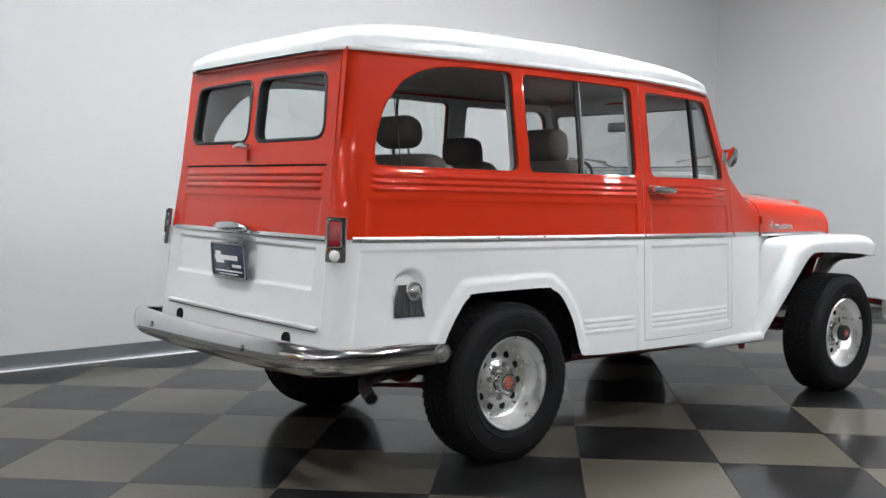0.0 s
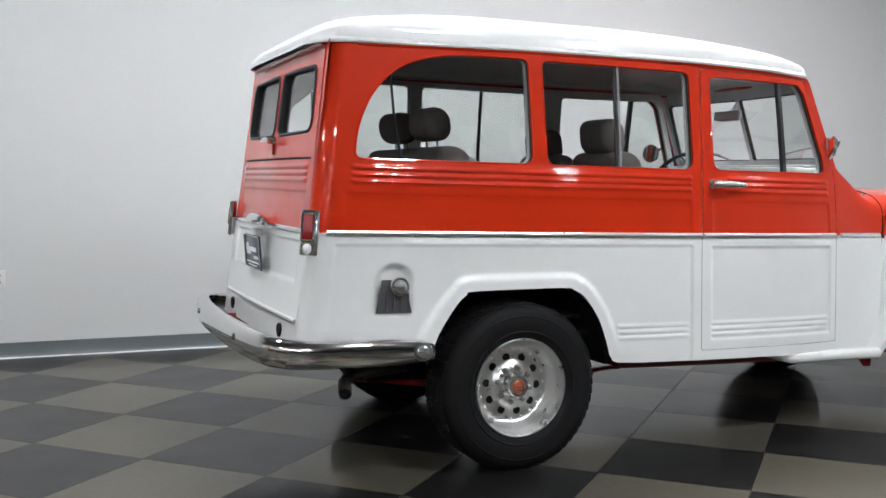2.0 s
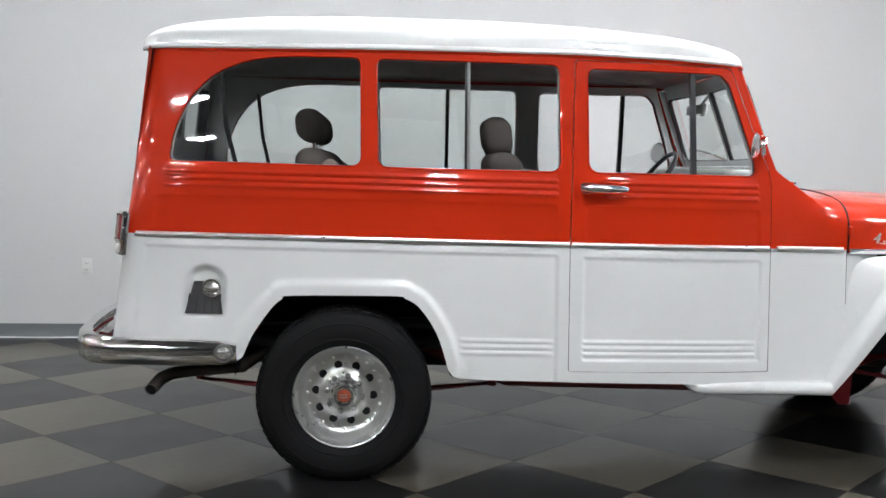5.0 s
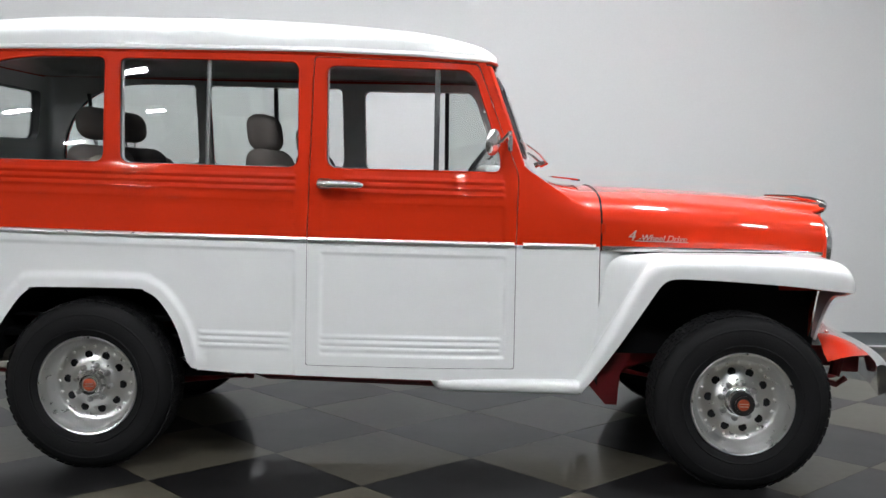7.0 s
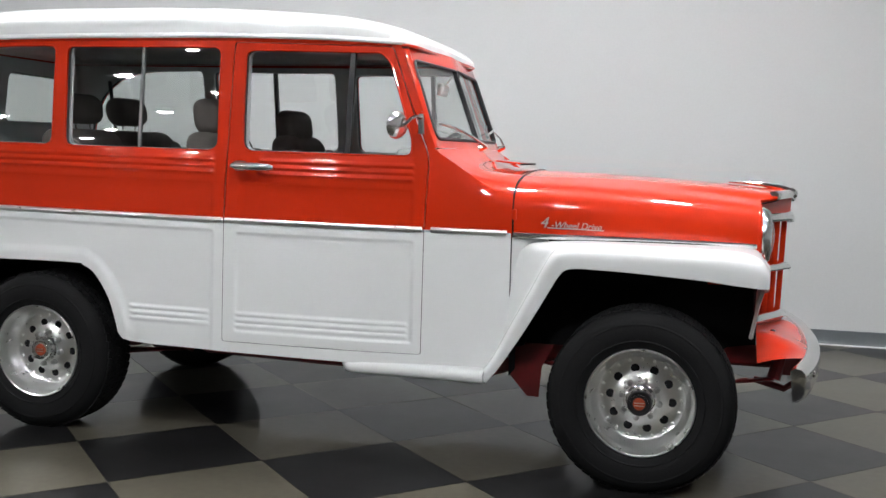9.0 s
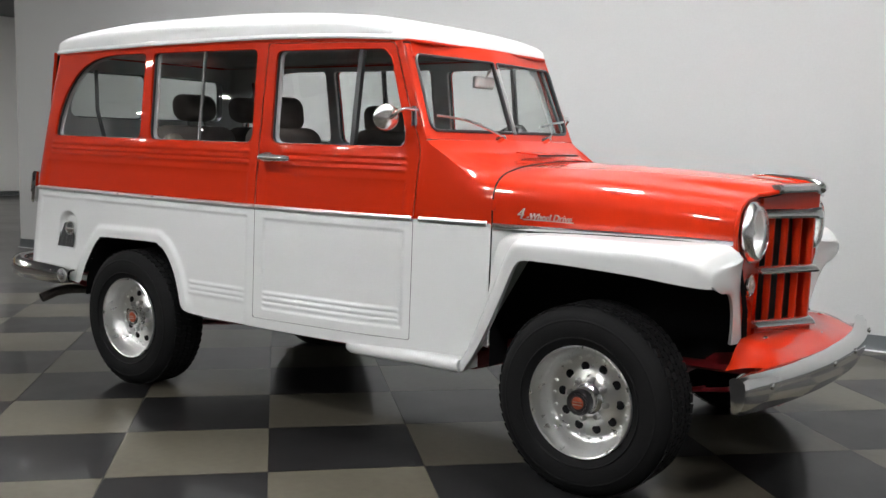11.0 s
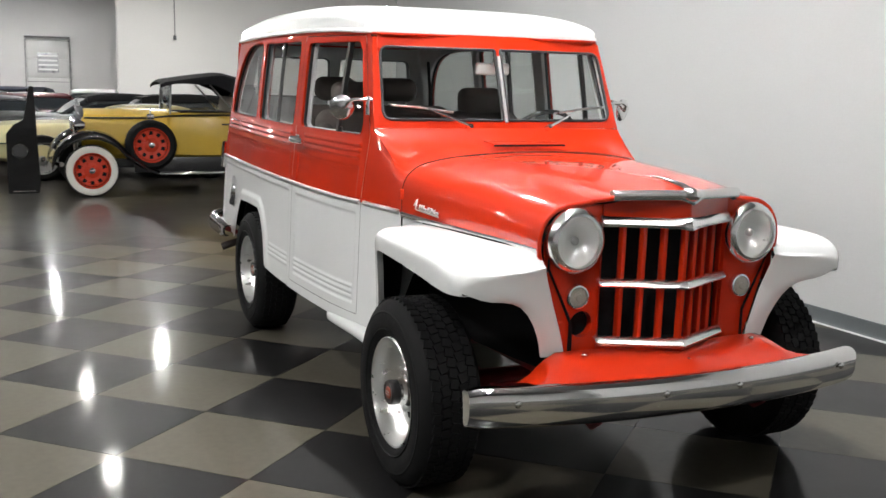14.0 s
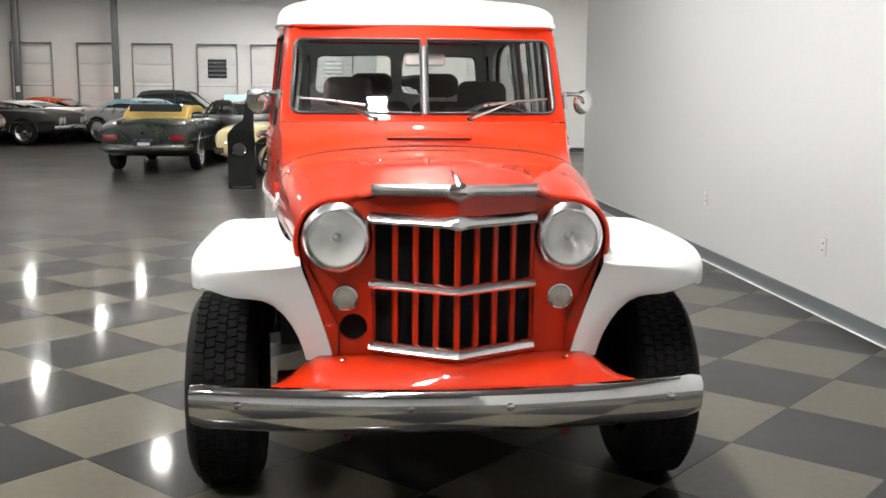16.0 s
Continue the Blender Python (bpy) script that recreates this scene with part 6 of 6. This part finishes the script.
# ---- other cars ----
def road_wheel(parent, x, y, r, tyre, rim, white=None, spokes=0):
    s = 1 if y > 0 else -1
    m = Matrix.Translation((x, y, r)) @ (Matrix.Identity(4) if s > 0 else Matrix.Rotation(math.pi, 4, "Z"))
    w = part("wheel", moved(lathe([(r * 0.62, 0.05), (r * 0.70, 0.085), (r * 0.86, 0.09), (r * 0.97, 0.06), (r, 0.03), (r, -0.05), (r * 0.9, -0.09), (r * 0.6, -0.06)], 36), m), tyre, parent, "road wheel")
    if white:
        part("white_band", moved(lathe([(r * 0.69, 0.084), (r * 0.74, 0.0905), (r * 0.88, 0.0935), (r * 0.955, 0.075)], 36), m), white, w)
    part("rim", moved(lathe([(r * 0.70, 0.087), (r * 0.67, 0.080), (r * 0.62, 0.045), (r * 0.58, 0.03), (r * 0.30, 0.025), (r * 0.16, 0.06), (0.0, 0.065)], 32), m), rim, w)
    for k in range(spokes):
        a = 2 * math.pi * (k + 0.5) / spokes
        part("wheel_gap", moved(moved(rbox(r * 0.15, 0.006, r * 0.14, 0.003), Matrix.Translation((0, 0, 0))), m @ Matrix.Translation((r * 0.48 * math.cos(a), 0.031, r * 0.48 * math.sin(a))) @ Euler((0, -a, 0)).to_matrix().to_4x4()), VOID, w)
    part("hub_cap", moved(lathe([(r * 0.13, 0.058), (r * 0.115, 0.085), (r * 0.05, 0.095), (0.0, 0.096)], 20), m), CHROME, w)
    return w


def section(x, w, zb, zs, crown, n=7):
    pts = [(x, w * 0.80, zb), (x, w * 0.97, zb + 0.06), (x, w, zb + 0.45 * (zs - zb)), (x, w * 0.985, zs - 0.10), (x, w * 0.95, zs - 0.03), (x, w * 0.86, zs + crown * 0.25)]
    pts += [(x, w * 0.86 * (1 - k / n), zs + crown * (0.25 + 0.75 * math.sin(math.pi / 2 * k / n))) for k in range(1, n + 1)]
    return pts + [(a, -b, c) for a, b, c in reversed(pts[:-1])]


def body_shell(stations, n=6):
    """A closed shell over sections (x, half width, foot, shoulder, crown)."""
    rows = []
    for i in range(len(stations) - 1):
        for k in range(n):
            rows.append(section(*interp_list(stations, i + k / n)))
    rows.append(section(*stations[-1]))
    V, F = grid(rows, close_v=True)
    m = len(rows[0])
    return V, [tuple(reversed(f)) for f in F] + [tuple(range(m)), tuple(reversed(range(len(V) - m, len(V))))]


def sedan(label, paint, roof, m, length=4.6, width=0.86, top=1.30, tail=None, soft=None, name="parked_car", glass_mat=None, chrome=True):
    """A parked saloon or convertible, its nose along +x."""
    h = length / 2
    c = thing(name, label, "car", m, group="parked cars of the hall")
    st = [(-h, width * 0.86, 0.42, 0.70, 0.03), (-h + 0.06, width * 0.95, 0.34, 0.80, 0.05), (-h + 0.5, width, 0.26, 0.86, 0.05), (-h + 1.2, width, 0.24, 0.88, 0.04), (0.0, width * 1.0, 0.22, 0.86, 0.03), (h - 1.3, width, 0.24, 0.84, 0.05), (h - 0.4, width * 0.97, 0.28, 0.80, 0.06), (h - 0.05, width * 0.93, 0.36, 0.74, 0.05), (h, width * 0.88, 0.44, 0.68, 0.03)]
    b = part("body", body_shell(st), paint, c)
    a, f = -h + 0.85, h - 1.45
    gl = [(a, width * 0.74, 0.84, 0.87, 0.01), (a + 0.35, width * 0.72, 0.84, top - 0.09, 0.02), (a + 0.6, width * 0.70, 0.84, top - 0.03, 0.03), (f - 0.75, width * 0.69, 0.84, top - 0.03, 0.03), (f - 0.5, width * 0.71, 0.84, top - 0.08, 0.02), (f, width * 0.74, 0.84, 0.87, 0.01)]
    part("window", body_shell(gl, 4), glass_mat or DARKGLASS, c, "dark car windows")
    rf = [(x + (0.02 if i > 2 else -0.02 if i < 3 else 0), w + 0.012, max(z - 0.03, top - 0.12), z + 0.012, cr) for i, (x, w, _, z, cr) in enumerate(gl[1:5])]
    if soft:
        rf = [(a + 0.02, width * 0.76, 0.84, 0.90, 0.01), (a + 0.33, width * 0.745, 0.98, top - 0.07, 0.02)] + rf[1:]
        part("soft_top", body_shell(rf, 4), soft, c, "folding canvas top")
        part("rear_pane", rbox(0.02, 0.90, 0.16, 0.03, at=(a + 0.115, 0, 1.07), turn=(0, 38, 0)), glass_mat or DARKGLASS, c)
    else:
        part("roof", body_shell(rf, 4), roof, c)
        for s in (-1, 1):
            for (x0, z0), (x1, z1) in (((a + 0.02, 0.88), (a + 0.36, top - 0.07)), ((f - 0.02, 0.88), (f - 0.5, top - 0.06)), ((-0.1, 0.86), (-0.12, top - 0.03))):
                part("pillar", tube([(x0, s * width * 0.745, z0), (x1, s * width * 0.725, z1)], 0.022, 6), roof, c)
    for x in (-h + 0.95, h - 0.90):
        for s in (-1, 1):
            road_wheel(c, x, s * (width - 0.085), 0.32, RUBBER, STEEL)
            part("arch", tube([(x + 0.37 * math.cos(t), s * (width + 0.001), 0.31 + 0.36 * math.sin(t)) for t in [math.pi * i / 12 for i in range(13)]], 0.016, 6), BLACK if not chrome else CHROME, c)
            part("arch_gap", mapped(grid([[(x + k * math.cos(t), s * (width + 0.003), 0.31 + k * math.sin(t)) for t in [math.pi * i / 12 for i in range(13)]] for k in (0.30, 0.365)]), lambda p, q, r: (p, q, r)), VOID, c)
    for x, z in ((h + 0.05, 0.44), (-h - 0.05, 0.45)):
        part("bumper", tube([(x * 0.93, -width * 0.98, z), (x * 0.985, -width * 0.85, z), (x, -0.3, z), (x, 0.3, z), (x * 0.985, width * 0.85, z), (x * 0.93, width * 0.98, z)], 0.055, 8, flat=0.6), CHROME, c, "chrome bumper")
    for s in (-1, 1):
        for dy in (0.0, 0.17):
            part("headlight", moved(lathe([(0.085, 0.0), (0.08, 0.02), (0.06, 0.03), (0.0, 0.035)], 18, axis="x"), Matrix.Translation((h - 0.01, s * (width * 0.80 - dy), 0.60))), AMBER, c, "round headlight")
        part("taillight", rbox(0.04, 0.24, 0.10, 0.02, at=(-h - 0.01, s * (width * 0.72), 0.60)), REDLENS, c, "red taillight")
        part("side_trim", tube([(-h + 0.15, s * (width + 0.004), 0.56), (0, s * (width + 0.006), 0.55), (h - 0.15, s * (width * 0.985), 0.56)], 0.012, 6), CHROME if chrome else BLACK, c)
    part("grille", rbox(0.03, width * 0.9, 0.14, 0.01, at=(h - 0.008, 0, 0.60)), BLACK, c)
    part("licence_plate", rbox(0.02, 0.30, 0.15, 0.004, at=(-h - 0.07, 0, 0.50)), NAVY, c, "dark plate with pale bars")
    part("plate_bar", rbox(0.006, 0.20, 0.05, 0, at=(-h - 0.083, 0, 0.50)), SIGNWHITE, c)
    return c


sedan("dark green convertible with a tan canvas top, seen in the hall", GREEN, GREEN, pose(-13.1, -3.62, -0.005, 0, 0, 178), 4.4, 0.77, 1.10, soft=CANVAS_TAN, name="convertible")
sedan("pale blue and cream saloon with chrome trim beside the roadster", CREAM, CREAM, pose(-10.8, -0.26, -0.005, 0, 0, -92), 4.3, 0.80, 1.12, name="saloon")
sedan("black hardtop parked beyond the green convertible", BLACK, BLACK, pose(-15.4, -2.50, -0.005, 0, 0, 205), 4.4, 0.82, 1.18, name="hardtop")
ROW = (("dark red saloon with chrome trim in a row", MAROON, MAROON, -17.7, -10.6, 80, 1.16, "saloon"), ("black coupe in a row of classic cars", BLACK, BLACK, -19.5, -9.15, 77, 1.14, "coupe"), ("white coupe in a row of classic cars", SIGNWHITE, SIGNWHITE, -21.2, -8.75, 77, 1.14, "coupe"), ("orange red hardtop in a row of classic cars", ORANGE, ORANGE, -22.85, -8.4, 77, 1.22, "hardtop"))
for text, paint, top_paint, cx, cy, turn, tall, nm in ROW:
    sedan(text, paint, top_paint, pose(cx - 0.8, cy, -0.005, 0, 0, turn), 4.1, 0.76, tall - 0.10, name=nm)
sedan("silver blue coupe parked along the hall wall", SILVER, SKYBLUE, pose(-20.6, -5.4, -0.005, 0, 0, 60), 4.0, 0.80, 1.12, name="coupe")
sedan("black hardtop parked along the hall wall", BLACK, BLACK, pose(-22.6, -4.9, -0.005, 0, 0, 90), 4.4, 0.85, 1.34, name="hardtop")
tall = sedan("black pick-up like car with tall cab in the hall", BLACK, BLACK, pose(-18.6, -2.45, -0.005, 0, 0, 165), 4.2, 0.78, 1.24, name="tall_car")
# opaque pale blue paint stands in for the bright reflection in the glass
part("rear_pane", rbox(0.02, 0.86, 0.26, 0.03, at=(-1.200, 0, 1.16), turn=(0, 33, 0)), SKYBLUE, tall, "rear pane painted pale blue to look lit")
sedan("silver convertible with a black top behind the roadster", SILVER, SILVER, pose(-14.7, -0.35, -0.005, 0, 0, -84), 4.4, 0.80, 1.24, soft=CANVAS_BK, name="convertible")
sedan("long black convertible with a black top behind the roadster", GLOSS_BLACK, GLOSS_BLACK, pose(-12.75, 0.55, -0.005, 0, 0, -90), 4.6, 0.80, 1.26, soft=CANVAS_BK, name="convertible")
sedan("dark blue coupe parked along the hall wall", NAVYPAINT, NAVYPAINT, pose(-21.6, -1.4, -0.005, 0, 0, 150), 4.3, 0.82, 1.32, name="coupe")
sedan("white saloon parked along the hall wall", SIGNWHITE, SIGNWHITE, pose(-21.9, 0.6, -0.005, 0, 0, 150), 4.3, 0.82, 1.28, name="saloon")
sedan("dark red hardtop beyond the green convertible", MAROON, MAROON, pose(-17.3, -1.55, -0.005, 0, 0, 200), 4.3, 0.82, 1.22, name="hardtop")
sedan("orange red coupe at the end of the row", ORANGE, ORANGE, pose(-21.6, -11.2, -0.005, 0, 0, 78), 4.3, 0.80, 1.20, name="coupe")


# black upright panel with a chrome ring beside the roadster
bp = thing("display_panel", "black upright panel with a round chrome ring on the floor", "display panel", pose(-8.35, -1.84, -0.005))
prof = rounded([(-0.20, 0.0), (-0.20, 0.78), (-0.10, 0.90), (0.02, 0.97), (0.10, 1.40), (0.155, 1.40), (0.20, 0.12), (0.18, 0.0)], 0.03, 3)
pl = sheet(prof, (), (), (), 0.1)
g = [(0.05, u, v) for u, v, _ in pl[0]], pl[1]
g2 = [(-0.05, u, v) for u, v, _ in pl[0]], [tuple(reversed(f)) for f in pl[1]]
rim_g = grid([[(0.05, u, v) for u, v in prof], [(-0.05, u, v) for u, v in prof]], close_v=True)
part("board", merge(g, g2, rim_g), GLOSS_BLACK, bp)
part("ring", moved(lathe([(0.085, 0.0), (0.10, 0.012), (0.105, 0.0)], 28, axis="x"), Matrix.Translation((0.052, -0.04, 0.56))), CHROME, bp, "round chrome ring")
part("cone", moved(lathe([(0.0, 0.006), (0.03, 0.008), (0.085, 0.002)], 24, axis="x"), Matrix.Translation((0.052, -0.04, 0.56))), GASKET, bp)
part("foot_trim", rbox(0.02, 0.28, 0.014, 0.004, at=(0.056, 0.0, 0.03)), CHROME, bp)


# ---- yellow roadster: nose along +x, left side to the showroom ----
def roadster():
    c = thing("roadster", "yellow vintage roadster with black fenders and white-wall tyres", "roadster", pose(-8.42, 0.215, -0.005, 0, 0, -90))
    hood_st = [(1.34, 0.27, 0.46, 1.02, 0.10), (1.0, 0.30, 0.46, 1.01, 0.11), (0.5, 0.37, 0.46, 1.00, 0.12), (0.20, 0.43, 0.46, 1.00, 0.12)]
    part("hood", body_shell(list(reversed(hood_st)), 4), YELLOW, c, "yellow louvred hood")
    tub = [(-1.78, 0.42, 0.62, 0.72, 0.03), (-1.70, 0.50, 0.52, 0.86, 0.05), (-1.40, 0.56, 0.46, 1.00, 0.06), (-0.95, 0.60, 0.46, 1.07, 0.05), (-0.86, 0.61, 0.46, 1.085, 0.01), (-0.3, 0.60, 0.46, 1.08, 0.0), (0.21, 0.50, 0.46, 1.08, 0.02), (0.24, 0.44, 0.46, 1.05, 0.06)]
    b = part("body", body_shell(tub, 5), YELLOW, c, "yellow body with a black belt line")
    part("cockpit", rbox(0.90, 0.96, 0.02, 0.006, at=(-0.36, 0, 1.088)), CANVAS_BK, b)
    for s in (-1, 1):
        part("belt_line", tube([(1.30, s * 0.285, 1.0), (0.5, s * 0.382, 1.005), (0.2, s * 0.49, 1.04), (-0.3, s * 0.607, 1.055), (-0.9, s * 0.612, 1.05), (-1.4, s * 0.565, 0.97)], 0.014, 6), BLACK, c)
        part("door_handle", tube([(-0.44, s * 0.625, 0.93), (-0.54, s * 0.63, 0.93)], 0.012, 6), CHROME, c)
        rows = []
        for i in range(19):
            t = math.pi * (0.02 + 0.80 * i / 18)
            r = 0.43 + 0.03 * math.sin(t)
            x, z = 1.255 + r * math.cos(t) * 1.12, 0.33 + r * math.sin(t) * 1.10
            rows.append([(x, s * 0.40, z - 0.05), (x, s * 0.50, z + 0.015), (x, s * 0.62, z + 0.02), (x, s * 0.72, z), (x, s * 0.75, z - 0.05), (x, s * 0.748, z - 0.085), (x, s * 0.735, z - 0.10)])
        tail_pts = [(0.72, 0.50), (0.56, 0.38), (0.40, 0.31)]
        for x, z in tail_pts:
            rows.append([(x, s * 0.40, z - 0.05), (x, s * 0.50, z + 0.0), (x, s * 0.62, z + 0.005), (x, s * 0.72, z), (x, s * 0.75, z - 0.03), (x, s * 0.748, z - 0.05), (x, s * 0.735, z - 0.06)])
        part("front_fender", grid(rows), GLOSS_BLACK, c, "sweeping black front fender")
        rows = []
        for i in range(21):
            t = math.pi * (-0.02 + 1.02 * i / 20)
            r = 0.43
            x, z = -1.255 + r * math.cos(t) * 1.10, 0.33 + r * math.sin(t) * 1.18
            rows.append([(x, s * 0.45, z - 0.04), (x, s * 0.56, z + 0.015), (x, s * 0.66, z + 0.012), (x, s * 0.73, z - 0.01), (x, s * 0.75, z - 0.05), (x, s * 0.745, z - 0.07)])
        part("rear_fender", grid(rows), GLOSS_BLACK, c, "round black rear fender")
        part("running_board", rbox(1.30, 0.26, 0.03, 0.01, at=(-0.22, s * 0.61, 0.285)), BLACK, c, "black running board with a bright edge")
        part("board_edge", rbox(1.30, 0.012, 0.022, 0.004, at=(-0.22, s * 0.742, 0.285)), CHROME, c)
        part("valance", rbox(1.62, 0.03, 0.20, 0.006, at=(-0.10, s * 0.585, 0.395)), BLACK, c)
        part("step_plate", rbox(0.20, 0.10, 0.008, 0.002, at=(-0.05, s * 0.66, 0.304)), CHROME, c)
        for x in (1.255, -1.255):
            road_wheel(c, x, s * 0.645, 0.335, RUBBER, WHEELRED, WALLTYRE, 10)
        hd = part("headlight", moved(lathe([(0.0, -0.13), (0.05, -0.12), (0.085, -0.05), (0.095, 0.0), (0.095, 0.015), (0.085, 0.02)], 22, axis="x"), Matrix.Translation((1.42, s * 0.30, 0.90))), CHROME, c, "chrome drum headlight")
        part("lens", moved(lathe([(0.0, 0.028), (0.05, 0.026), (0.087, 0.016)], 22, axis="x"), Matrix.Translation((1.42, s * 0.30, 0.90))), AMBER, hd)
        part("screen_post", tube([(0.22, s * 0.47, 1.06), (0.20, s * 0.46, 1.46)], 0.014, 6), CHROME, c)
        part("top_iron", tube([(-0.62, s * 0.575, 1.10), (-0.30, s * 0.565, 1.46)], 0.012, 6), STEEL, c)
        part("top_iron", tube([(-0.62, s * 0.58, 1.10), (-0.86, s * 0.57, 1.36)], 0.016, 6), CREAM, c)
    # side mounted spare
    sp = road_wheel(c, 0.50, 0.60, 0.33, RUBBER, WHEELRED, None, 10)
    sp["label"] = "side-mounted spare wheel with a red centre"
    for ob in (sp, *sp.children):
        ob.data.transform(Matrix.Translation((0, 0.02, 0.33)))
    part("spare_mirror", merge(rbox(0.10, 0.03, 0.07, 0.015, at=(0.50, 0.62, 1.03)), tube([(0.50, 0.62, 0.98), (0.50, 0.62, 1.14)], 0.012, 6)), CHROME, c, "chrome mirror on the spare wheel")
    rad = part("radiator_shell", body_shell([(1.30, 0.26, 0.42, 1.04, 0.10), (1.36, 0.27, 0.40, 1.05, 0.10), (1.40, 0.25, 0.42, 1.03, 0.09)], 4), CHROME, c, "chrome radiator shell")
    part("radiator_core", rbox(0.02, 0.40, 0.50, 0.02, at=(1.402, 0, 0.74)), BLACK, rad)
    part("radiator_cap", tube([(1.36, 0, 1.13), (1.36, 0, 1.18), (1.37, 0, 1.24)], [0.035, 0.03, 0.012], 10), CHROME, rad)
    part("front_bumper", tube([(1.62, -0.70, 0.42), (1.70, -0.4, 0.42), (1.72, 0, 0.42), (1.70, 0.4, 0.42), (1.62, 0.70, 0.42)], 0.03, 8), CHROME, c)
    part("windscreen", rbox(0.012, 0.90, 0.36, 0.01, at=(0.21, 0, 1.26)), PANE, c, shadow=False)
    part("screen_frame", tube([(0.22, -0.46, 1.07), (0.20, -0.46, 1.45), (0.20, 0.46, 1.45), (0.22, 0.46, 1.07)], 0.012, 6), CHROME, c)
    rows = []
    for x, z, e in ((0.34, 1.46, 0.50), (0.28, 1.50, 0.54), (0.0, 1.545, 0.57), (-0.40, 1.60, 0.585), (-0.50, 1.60, 0.585), (-0.72, 1.545, 0.585), (-0.90, 1.46, 0.58), (-0.925, 1.36, 0.58), (-0.925, 1.10, 0.57)):
        rows.append([(x, -e, z - 0.06), (x, -e * 0.97, z - 0.015), (x, -e * 0.6, z + 0.02), (x, 0, z + 0.03), (x, e * 0.6, z + 0.02), (x, e * 0.97, z - 0.015), (x, e, z - 0.06)])
    part("canvas_top", grid(rows), CANVAS_BK, c, "raised black canvas top")
    for s in (-1, 1):
        loop = [(0.30, 1.46), (-0.40, 1.56), (-0.50, 1.56), (-0.72, 1.50), (-0.90, 1.42), (-0.925, 1.10), (-0.74, 1.10), (-0.70, 1.22), (-0.55, 1.38), (-0.35, 1.46), (-0.1, 1.47)]
        q = sheet(loop, (), (), (), 0.1)
        part("top_side", [(u, s * 0.583, v) for u, v, _ in q[0]] and ([(u, s * 0.583, v) for u, v, _ in q[0]], q[1]), CANVAS_BK, c)
    part("seat_back", rbox(0.12, 0.90, 0.30, 0.05, at=(-0.66, 0, 1.16), turn=(0, -10, 0)), TAN, c)
    part("rumble_lid", rbox(0.07, 0.80, 0.46, 0.03, at=(-1.60, 0, 1.08), turn=(0, -6, 0)), YELLOW, c, "raised yellow rumble seat lid")
    part("rumble_cushion", rbox(0.13, 0.74, 0.40, 0.05, at=(-1.50, 0, 1.09), turn=(0, -6, 0)), CANVAS_BK, c, "black rumble seat cushion")
    part("trunk_rack", merge(tube([(-1.78, -0.4, 0.55), (-2.05, -0.4, 0.55), (-2.05, 0.4, 0.55), (-1.78, 0.4, 0.55)], 0.015, 6)), CHROME, c)
    part("trunk", rbox(0.30, 0.80, 0.38, 0.03, at=(-1.95, 0, 0.76)), CANVAS_BK, c, "black luggage trunk at the tail")
    part("tail_lamp", moved(dome(0.05, (0, 0, 0), n=12), Matrix.Translation((-1.86, 0.58, 0.60))), CHROME, c)
    part("chassis", rbox(3.1, 0.62, 0.12, 0.02, at=(-0.1, 0, 0.40)), BLACK, c)
    return c


roadster()


# ---- the painted checkerboard, tile by tile ----
TS, D = 0.6096, 0.6096 / 2 ** 0.5
OX, OY, TURN = 0.305, -0.928, -0.2
TILE_Z = 0.0


def tile_mesh(name, mat):
    h, g = TS / 2 - 0.0006, 0.0022
    V = [(-h, -h, -0.006), (h, -h, -0.006), (h, h, -0.006), (-h, h, -0.006), (-h + g * 0.3, -h + g * 0.3, 0), (h - g * 0.3, -h + g * 0.3, 0), (h - g * 0.3, h - g * 0.3, 0), (-h + g * 0.3, h - g * 0.3, 0)]
    me = bpy.data.meshes.new(name)
    me.from_pydata(V, [], [(4, 5, 6, 7), (0, 1, 5, 4), (1, 2, 6, 5), (2, 3, 7, 6), (3, 0, 4, 7)])
    me.materials.append(mat)
    return me


TM = {True: tile_mesh("tile", TILE_D), False: tile_mesh("tile", TILE_L)}
ca, sa = math.cos(radians(TURN)), math.sin(radians(TURN))
for i in range(-16, 20):
    for j in range(-18, 12):
        if (i + j) % 2 == 0:
            continue
        x, y = OX + D * (i * ca - j * sa), OY + D * (i * sa + j * ca)
        if not (-3.75 < x < END_X + 0.35 and -7.2 < y < WALL_Y + 0.35):
            continue
        ob = new("tile", TM[j % 2 == 0])
        ob.parent = floor
        ob.matrix_parent_inverse = floor.matrix_basis.inverted()
        ob.matrix_basis = pose(x, y, 0.0, 0, 0, 45 + TURN)
